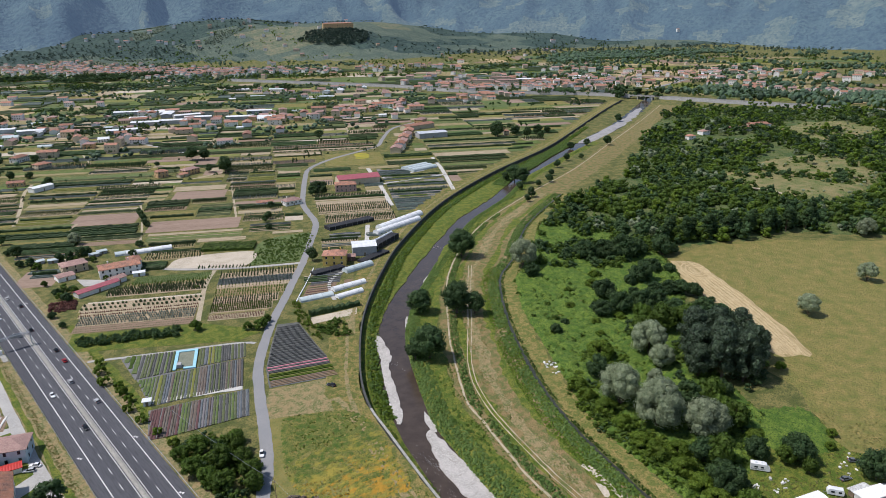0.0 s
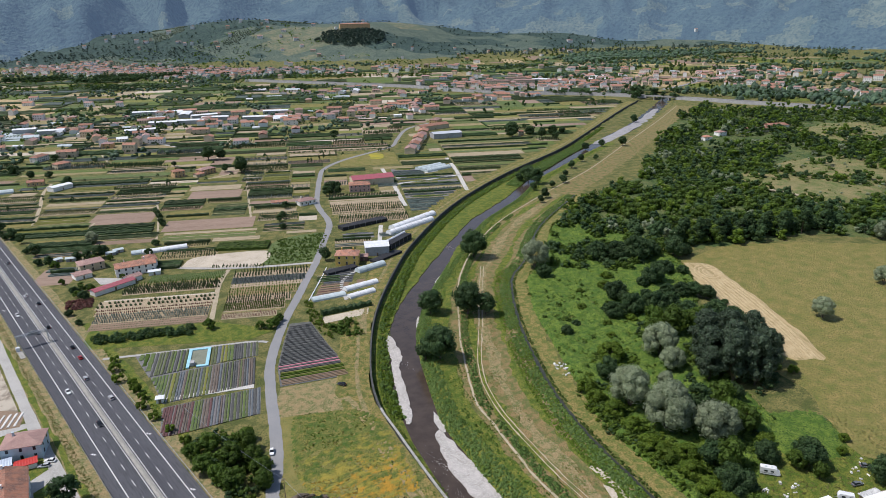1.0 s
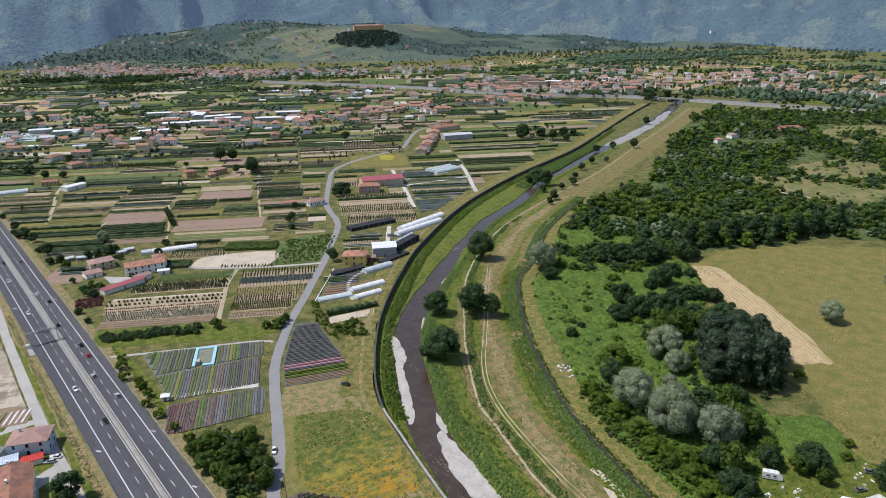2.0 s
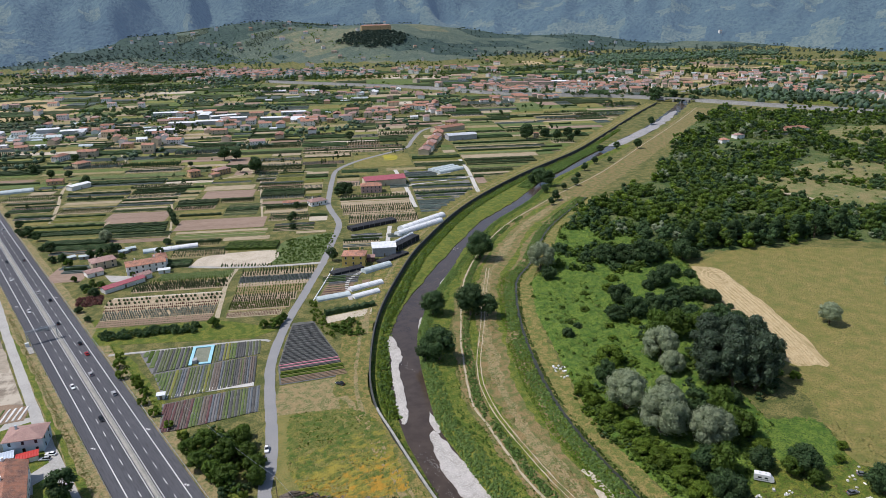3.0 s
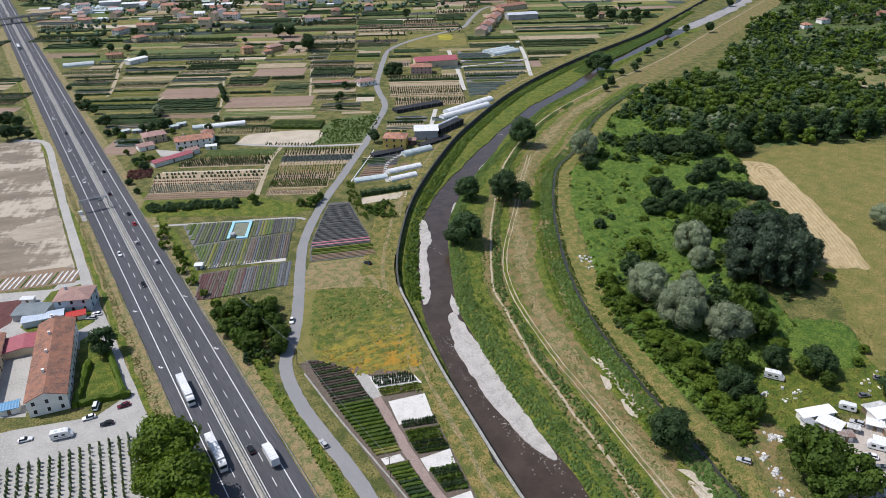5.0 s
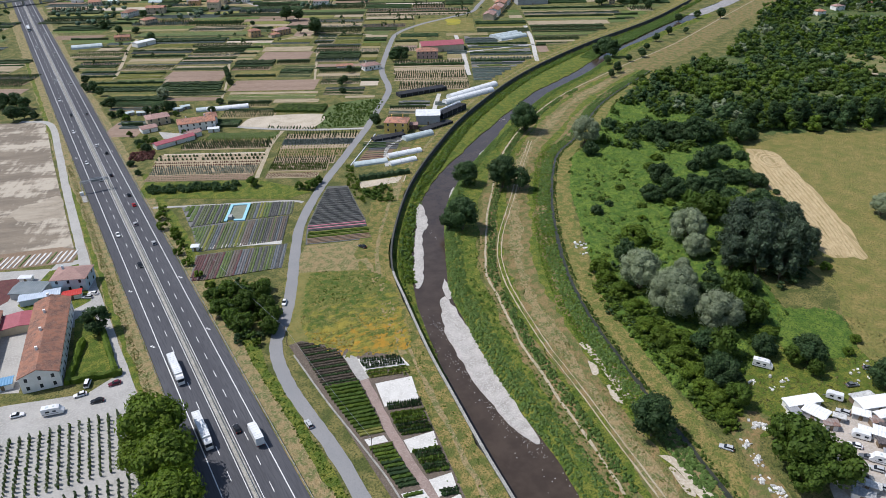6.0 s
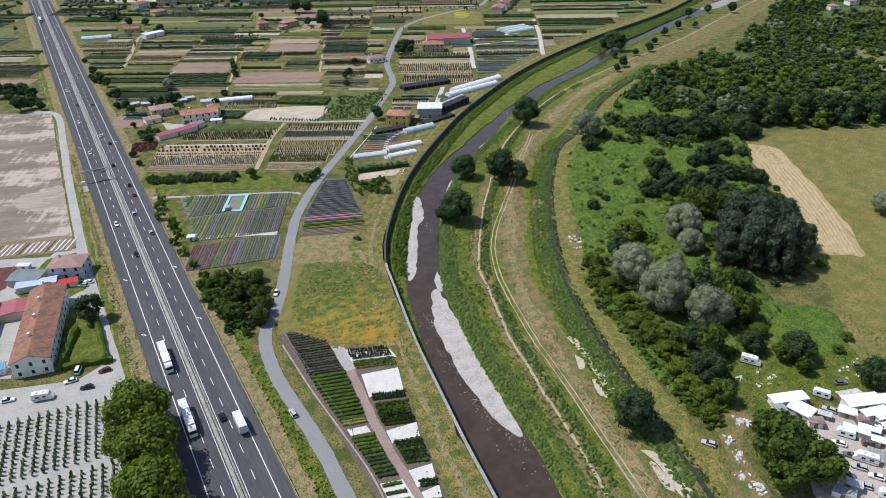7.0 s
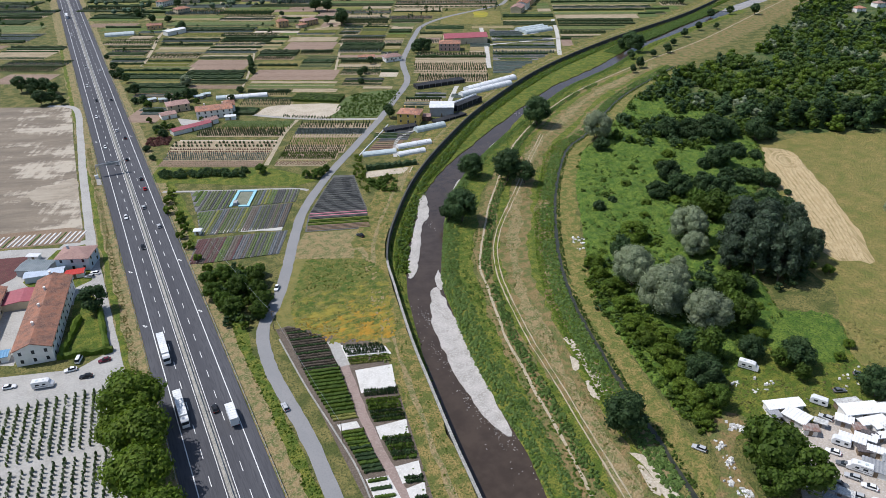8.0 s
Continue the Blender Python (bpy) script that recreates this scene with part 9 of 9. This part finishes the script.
lattice = lattice[np.array([noise.noise(Vector((a / 120, b / 120, 1.3))) for a, b in lattice]) > -0.3]
lattice = lattice[np.hypot(lattice[:, 0], lattice[:, 1]) < 3050][:14000]
s = rng.uniform(4.5, 7.5, size=len(lattice))
scatter_mesh("olive_groves", *BALL, np.c_[lattice, land(lattice[:, 0], lattice[:, 1])], rng.uniform(0, 6.28, size=len(lattice)), s, OLIVE, "olive groves in rows on the hill slopes", "trees", zscale=s * 0.7)

# distant mountains: a plain backdrop, with blue haze put into its colours
FAR_FOREST = surface("hazy_far_forest", (0.036, 0.066, 0.07), (0.062, 0.1, 0.092), 150, (0.022, 0.042, 0.05), 17, rough=1.0, bump=1.0)
FAR_OPEN = surface("hazy_far_slopes", (0.075, 0.105, 0.082), (0.12, 0.145, 0.105), 60, (0.042, 0.07, 0.062), 13, rough=1.0, bump=1.0)
# a faint blue glow on the slopes stands in for hazy air
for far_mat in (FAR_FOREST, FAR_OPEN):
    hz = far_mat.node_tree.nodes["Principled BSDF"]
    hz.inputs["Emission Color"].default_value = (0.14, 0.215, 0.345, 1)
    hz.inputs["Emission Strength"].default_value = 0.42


def mountain(px_, py_):
    """Height of the far range: spurs that run down towards the plain, cut by valleys."""
    r, ang = math.hypot(px_, py_), math.atan2(px_, py_)
    foot = 2560 + 330 * min(1.0, max(0.0, (ang - 0.22) / 0.25)) + 170 * noise.noise(Vector((ang * 5.0, 0.3, 1.0)))
    up = max(0.0, (r - foot) / 1900)
    spur = 1 - abs(noise.noise(Vector((ang * 8.5 + 0.25 * noise.noise(Vector((px_ / 500, py_ / 500, 2.0))), r / 2600, 6.1)))) * 2.0
    fine_spur = 1 - abs(noise.noise(Vector((ang * 26, r / 700, 3.3)))) * 2.0
    rough_ = noise.fractal(Vector((px_ / 330, py_ / 330, 1.2)), 0.9, 2.1, 5)
    return -25 + 760 * up ** 0.9 * (0.55 + 0.55 * spur) + min(1.0, up * 4) * (46 * fine_spur + 34 * rough_)


cols, rings = 380, 72
vs, ids = [], []
for j in range(rings):
    for i in range(cols):
        ang, rr = radians(-30 + 135 * i / (cols - 1)), 2480 + 2050 * (j / (rings - 1)) ** 1.15
        px_, py_ = rr * math.sin(ang), rr * math.cos(ang)
        vs.append((px_, py_, mountain(px_, py_)))
fs = [(j * cols + i, j * cols + i + 1, (j + 1) * cols + i + 1, (j + 1) * cols + i) for j in range(rings - 1) for i in range(cols - 1)]
for f_ in fs:
    qx, qy, qz = vs[f_[0]]
    v = noise.noise(Vector((qx / 210, qy / 210, 4.0))) + 0.5 * noise.noise(Vector((qx / 70, qy / 70, 8.0)))
    ids.append(1 if v - 0.0012 * qz + (0.16 if qx > 1700 else 0.0) > 0.24 else 0)
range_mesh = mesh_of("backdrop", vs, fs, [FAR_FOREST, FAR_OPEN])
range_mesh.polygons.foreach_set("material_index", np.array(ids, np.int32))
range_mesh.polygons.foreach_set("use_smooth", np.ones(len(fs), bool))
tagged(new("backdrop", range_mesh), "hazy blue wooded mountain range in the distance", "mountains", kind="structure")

# ---- villages ----
PROTO = []
for i in range(8):
    l, w, h = (10, 12, 14, 18, 11, 16, 13, 22)[i], (9, 10, 9, 11, 10, 9, 11, 10)[i], (6, 5.5, 7, 6.5, 8, 4.5, 6, 7)[i]
    PROTO.append(house(0, 0, 0, l, w, h, 1.9, (WHITE_WALL, CREAM_WALL, WHITE_WALL, WHITE_WALL, CREAM_WALL, WHITE_WALL, ORANGE_WALL, CREAM_WALL)[i], (TERRACOTTA, TERRA_PINK, TERRA_PINK, TERRACOTTA, TERRA_PINK, TERRACOTTA, TERRA_PINK, TERRACOTTA)[i],
                       "village house with pale walls and a tile roof", 2, i % 2 == 0, 0, every=6.4, door=False, ribs=False))
BIG = [house(0, 0, 0, 40, 16, 6, 1.0, GREY_WALL, WHITE_SHEET, "white-roofed industrial shed on the plain", 0, False, 0, name="warehouse", category="warehouse", door=False, ribs=False),
       house(0, 0, 0, 45, 14, 14, 1.0, CREAM_WALL, TERRA_PINK, "four-storey apartment block on the plain", 4, True, 0, name="apartment_block", category="apartment block", door=False, every=4.0, ribs=False)]


def far_town(name, pts, n, seed, spread, angle, label, low=6.0, high=11.0, sheet=0.0):
    """Many small distant houses as one object: walls and roofs."""
    rng = random.Random(seed)
    ln3 = smooth_line(pts, 12)
    placed, vs, fs, ids = [], [], [], []
    for _ in range(n * 30):
        if len(placed) >= n:
            break
        q = ln3[rng.randrange(len(ln3))]
        x, y = q[0] + rng.gauss(0, spread), q[1] + rng.gauss(0, spread)
        if any(math.hypot(x - a_, y - b_) < 13 for a_, b_ in placed):
            continue
        placed.append((x, y))
        z = float(land(np.array([x]), np.array([y]))[0])
        if math.hypot(x, y) > 2500:
            z = max(z, mountain(x, y))
        l, w, h, r = rng.uniform(8, 20) / 2, rng.uniform(8, 12) / 2, rng.uniform(low, high), rng.uniform(1.4, 2.2)
        m = pose(x, y, z, 0, 0, angle + rng.choice([0, 0, 90]) + rng.uniform(-12, 12))
        k, wm, rm = len(vs), rng.choice([0, 0, 1]), rng.choice([2, 3])
        if rng.random() < sheet:
            wm, rm, l = 0, rng.choice([5, 5, 6]), l * 1.5
        pts_ = [(-l, -w, -1), (l, -w, -1), (l, w, -1), (-l, w, -1), (-l, -w, h), (l, -w, h), (l, w, h), (-l, w, h), (-l, 0, h + r), (l, 0, h + r), (-l - 0.4, -w - 0.5, h - 0.2), (l + 0.4, -w - 0.5, h - 0.2), (l + 0.4, w + 0.5, h - 0.2), (-l - 0.4, w + 0.5, h - 0.2), (-l - 0.4, 0, h + r + 0.15), (l + 0.4, 0, h + r + 0.15)]
        vs += [tuple(m @ Vector(p_)) for p_ in pts_]
        for f_, mi in (((0, 1, 5, 4), wm), ((2, 3, 7, 6), wm), ((1, 2, 6, 9, 5), wm), ((3, 0, 4, 8, 7), wm), ((10, 11, 15, 14), rm), ((12, 13, 14, 15), rm)):
            fs.append(tuple(k + i_ for i_ in f_))
            ids.append(mi)
        for sg in (-1, 1):
            for fl in range(2):
                for wx in np.arange(-l + 1.5, l - 1, 3.4):
                    k2, zz = len(vs), h * (0.28 + 0.45 * fl)
                    vs += [tuple(m @ Vector((wx + dx, sg * (w + 0.06), zz + dz))) for dx, dz in ((-0.5, -0.7), (0.5, -0.7), (0.5, 0.7), (-0.5, 0.7))]
                    fs.append((k2, k2 + 1, k2 + 2, k2 + 3))
                    ids.append(4)
    me = mesh_of(name, vs, fs, [WHITE_WALL, CREAM_WALL, TERRACOTTA, TERRA_PINK, GLASS_DARK, WHITE_SHEET, PALE_SHEET])
    me.polygons.foreach_set("material_index", np.array(ids, np.int32))
    return tagged(new(name, me), label, "town", kind="stuff")


def village(pts, n, seed, spread, angle, group):
    rng = random.Random(seed)
    ln3 = smooth_line(pts, 12)
    placed = []
    tries = 0
    while len(placed) < n and tries < n * 30:
        tries += 1
        q = ln3[rng.randrange(len(ln3))]
        x, y = q[0] + rng.gauss(0, spread), q[1] + rng.gauss(0, spread)
        if any(math.hypot(x - a, y - b) < 15 for a, b in placed) or math.hypot(x - 600, y - 662) < 8:
            continue
        placed.append((x, y))
        z = float(land(np.array([x]), np.array([y]))[0])
        tagged(copy_thing(rng.choice(PROTO), pose(x, y, z, 0, 0, angle + rng.choice([0, 0, 90]) + rng.uniform(-10, 10)) @ Matrix.Scale(rng.uniform(0.9, 1.15), 4)), "", "", group)


village([(438, 822), (505, 826), (577, 815), (650, 850)], 34, 1, 20, -30, "hamlet houses")
village([(640, 760), (690, 800), (720, 850)], 12, 2, 18, -30, "hamlet houses")
far_town("distant_houses", [(960, 1000), (1040, 900), (1118, 815), (1238, 760)], 130, 3, 46, -50, "distant town houses with pale walls and tile roofs")
village([(820, 800), (880, 800), (930, 760)], 14, 4, 18, -40, "hamlet houses")
far_town("distant_houses", [(393, 2287), (583, 2063), (667, 1850), (832, 1650)], 330, 5, 55, -60, "distant far town houses with pale walls and tile roofs")
far_town("distant_houses", [(1291, 490), (1314, 391), (1330, 320)], 22, 6, 14, -70, "distant row houses with pale walls and tile roofs")
village([(300, 960), (360, 900), (330, 1060), (250, 900)], 10, 7, 40, -30, "hamlet houses")
far_town("distant_houses", [(1000, 1250), (1250, 1050), (1500, 850), (1700, 650)], 80, 8, 110, -50, "distant outlying houses with pale walls and tile roofs")
far_town("distant_houses", [(150, 830), (250, 780), (330, 760)], 10, 9, 40, -30, "distant outlying farms with pale walls and tile roofs")
village([(860, 292), (909, 273), (760, 300), (720, 292)], 6, 10, 6, -20, "houses in the wood")
far_town("distant_houses", [(100, 1400), (250, 1300), (-150, 1300)], 20, 12, 90, -30, "distant outlying farms with pale walls and tile roofs")
far_town("distant_houses", [(330, 930), (420, 900), (250, 1000)], 12, 15, 45, -30, "distant houses among sheds with pale walls", 3.5, 6.5)
far_town("distant_houses", [(60, 980), (160, 930), (220, 900)], 9, 16, 35, -30, "distant houses beside the motorway with pale walls", 3.5, 6.5)
far_town("distant_houses", [(1350, 1450), (1100, 1500), (900, 1560)], 50, 17, 70, -50, "distant scattered houses with pale walls and tile roofs")
far_town("distant_houses", [(900, 2200), (1600, 1700), (2300, 1500)], 26, 14, 120, -30, "distant hillside houses with pale walls and tile roofs")
for i, (x, y, a, k) in enumerate(((337, 919, -30, 0), (379, 925, -30, 0), (426, 880, -30, 0), (319, 1067, -30, 0), (360, 1000, 60, 0), (300, 930, -30, 0), (480, 920, -30, 0), (1010, 940, -50, 1), (1050, 905, -40, 1), (1080, 960, -40, 1), (1180, 900, -50, 0), (1240, 860, -50, 0), (1150, 950, -50, 0), (250, 880, -20, 0), (1500, 700, -60, 0))):
    tagged(copy_thing(BIG[k], pose(x, y, 0, 0, 0, a)), "", "", "warehouses" if k == 0 else "apartment blocks")
far_town("distant_houses", [(700, 2700), (1100, 2350), (1350, 2150)], 26, 19, 110, -30, "pale farmhouses among olive groves")
far_town("distant_houses", [(1350, 640), (1500, 560), (1700, 420)], 40, 20, 60, -60, "distant houses beside a road on the plain")
far_town("distant_houses", [(120, 980), (190, 920), (260, 890), (340, 960), (390, 985), (450, 880)], 24, 21, 34, -30, "distant white sheds and houses on the plain", 3.0, 5.5, 0.45)
far_town("distant_houses", [(620, 1250), (760, 1050), (860, 950)], 26, 22, 40, -40, "distant houses and sheds before the embankment", 3.5, 7.0, 0.3)
far_town("distant_houses", [(1150, 1050), (1300, 950), (1420, 850)], 20, 23, 60, -50, "distant white works sheds beyond the town", 4.0, 7.0, 0.5)
# villa on its hill
house(1432, 2130, -25, 110, 24, 17, 3, ORANGE_WALL, TERRACOTTA, "large ochre villa on a wooded hill", 3, True, 2, name="villa", category="villa", z=float(land(np.array([1432.0]), np.array([2130.0]))[0]) - 1.0, every=6, door=False, ribs=False)

# ---- railway embankment with its bridge ----
RAIL = smooth_line([(700, 1500), (866, 1105), (904, 909), (985, 752), (1027, 687), (1068, 551), (1091, 433), (1121, 302), (1150, 150), (1190, -60)], 12)
sd = sides(RAIL)
PALE_CONC = surface("pale_concrete", (0.38, 0.37, 0.35), (0.3, 0.295, 0.28), 8, (0.25, 0.245, 0.235), 1.5, bump=0.2)
def bank_run(name, line, n, top_w, foot_w, z0, z1, mat, label):
    k = len(line)
    prof = [(-foot_w / 2, z0), (-top_w / 2, z1), (top_w / 2, z1), (foot_w / 2, z0)]
    vs = [(line[i][0] + n[i][0] * o, line[i][1] + n[i][1] * o, z) for i in range(k) for o, z in prof]
    fs = [(4 * i + j, 4 * i + j + 1, 4 * i + 5 + j, 4 * i + 4 + j) for i in range(k - 1) for j in range(3)]
    fs += [(0, 3, 2, 1), tuple(4 * (k - 1) + j for j in range(4))]
    return tagged(link(name, vs, fs, mat), label, "embankment", kind="structure")
cut = [i for i, q in enumerate(RAIL) if math.hypot(q[0] - 1050, q[1] - 575) < 40]
i0, i1 = cut[0], cut[-1]
bank_run("embankment", RAIL[:i0 + 1], sd[:i0 + 1], 10, 12, -0.2, 4.2, PALE_CONC, "pale concrete road embankment across the plain")
bank_run("embankment", RAIL[i1:], sd[i1:], 10, 12, -0.2, 4.2, PALE_CONC, "pale concrete road embankment across the plain")
wall_run("parapet", np.c_[RAIL[:, :2] + sd * 4.4], 5.4, 0.3, 3.9, PALE_CONC, "pale concrete parapet of the embankment road")
wall_run("parapet", np.c_[RAIL[:, :2] - sd * 4.4], 5.4, 0.3, 3.9, PALE_CONC, "pale concrete parapet of the embankment road")
ribbon("road", [tuple(q) for q in RAIL[::2]], 8.4, 4.3, OLD_ASPHALT, "pale road on the embankment", "road", step=12)
bridge = thing("bridge", "concrete road bridge over the river", "bridge")
wall_run("deck", RAIL[i0:i1 + 1], 4.2, 9.4, 2.9, PALE_CONC, "").parent = bridge
for i in (i0 + 1, (i0 + i1) // 2, i1 - 1):
    q = RAIL[i]
    Solid().box(-1, -4.4, -5, 1, 4.4, 2.95, pose(q[0], q[1], 0, 0, 0, math.degrees(math.atan2(sd[i][1], sd[i][0])) - 90)).done("pier", CONCRETE, bridge)
# road bridge over the motorway
over = thing("overpass", "concrete road bridge over the motorway", "overpass", "", pose(-4, 930, 0, 0, 0, 12))
Solid().box(-60, -4.5, 6.2, 60, 4.5, 7.3).done("deck", CONCRETE, over)
Solid().box(-60, -4.6, 7.3, 60, -4.3, 8.3).done("parapet", CONCRETE, over)
Solid().box(-60, 4.3, 7.3, 60, 4.6, 8.3).done("parapet", CONCRETE, over)
for x in (-22, -1, 20):
    Solid().box(x - 0.8, -4, -0.2, x + 0.8, 4, 6.25).done("pier", CONCRETE, over)
# small sheds, tunnels and farmsteads among the fields
srng = random.Random(77)
for i in range(34):
    for _ in range(20):
        x, y = srng.uniform(20, 700), srng.uniform(700, 1150)
        if free_ground(np.array([[x, y], [x + 14, y], [x, y + 14]])).all():
            break
    else:
        continue
    CLEAR.append((x, y, 24))
    t = i % 4
    if t == 0:
        tunnel(x, y, MU, srng.uniform(16, 34), 7, 3.0, srng.choice([WHITE_SHEET, PALE_SHEET]), "pale growing tunnel among strip fields", hoops=False, group="field tunnels")
    elif t == 1:
        hall(x, y, MU, srng.uniform(8, 16), 7, 3.4, 1.0, WHITE_WALL, srng.choice([WHITE_SHEET, TERRA_PINK]), "small farm shed among strip fields", "shed")
    else:
        tagged(copy_thing(PROTO[i % 8], pose(x, y, 0, 0, 0, MU + srng.choice([0, 90]))), "", "", "field farmsteads")
# far fields beyond the railway
frng = random.Random(31)
for i in range(300):
    x, y = frng.uniform(1080, 2400), frng.uniform(100, 1500)
    if abs(away(np.array([x]), np.array([y]), RAIL[::4])[0][0]) < 60 or math.hypot(x, y) > 2300 or x < 1080:
        continue
    a = frng.choice([MU, MU + 90]) + frng.uniform(-8, 8)
    plot((x, y), a, frng.uniform(80, 200), frng.uniform(25, 70), frng.choice([STRAW, MEADOW, DRY, CROP_GREEN, LUSH, CROP_GREEN, LUSH, TILLED, GRASS]), "field on the far plain", 0.3 + 0.004 * i)
for poly, mat, lab in (([(1341, 775), (1538, 750), (1393, 681), (1212, 679)], STRAW, "pale stubble field on the far plain"), ([(1501, 1004), (1466, 826), (1354, 804), (1400, 960)], STRAW, "pale stubble field on the far plain"), ([(1744, 1064), (1967, 880), (1815, 778), (1664, 770)], STRAW, "pale stubble field on the far plain"),
                       ([(33, 1251), (53, 1494), (107, 1494), (188, 1530), (224, 1309), (198, 1199), (98, 1192)], STRAW, "wide dry yellow field"), ([(620, 172), (652, 182), (676, 165), (668, 140), (620, 140)], DRY, "dry clearing in the wood"), ([(75, 965), (91, 1034), (135, 995), (120, 939)], PALE_SHEET, "pale greenhouse cover on the ground")):
    patch("field", poly, 0.55, mat, lab, "field", smooth=20, wobble=2.0)
for x, y, a, l in ((75, 1443, -5, 50), (156, 970, -20, 34), (362, 1040, -20, 48), (375, 961, -10, 40), (130, 1010, -20, 30)):
    tagged(copy_thing(BIG[0], pose(x, y, 0, 0, 0, a) @ Matrix.Diagonal((l / 40, 1, 1, 1))), "", "", "warehouses")
ribbon("farm_track", [(283, 925), (262, 850), (243, 770), (249, 731), (255, 663)], 4.5, 0.3, YARD, "pale village road between fields", "track", wobble=0.2, step=8)
ribbon("road", [(1180, 655), (1291, 671), (1631, 751), (2019, 819)], 9, 0.8, OLD_ASPHALT, "pale road across the far plain", "road", step=20)
# the models that only served for copying
for ob in PROTO + BIG + list(KINDS.values()) + list(MODELS.values()) + [LORRY, RIGID, CAMPER, CARAVAN]:
    for o in (*ob.children_recursive, ob):
        bpy.data.objects.remove(o)
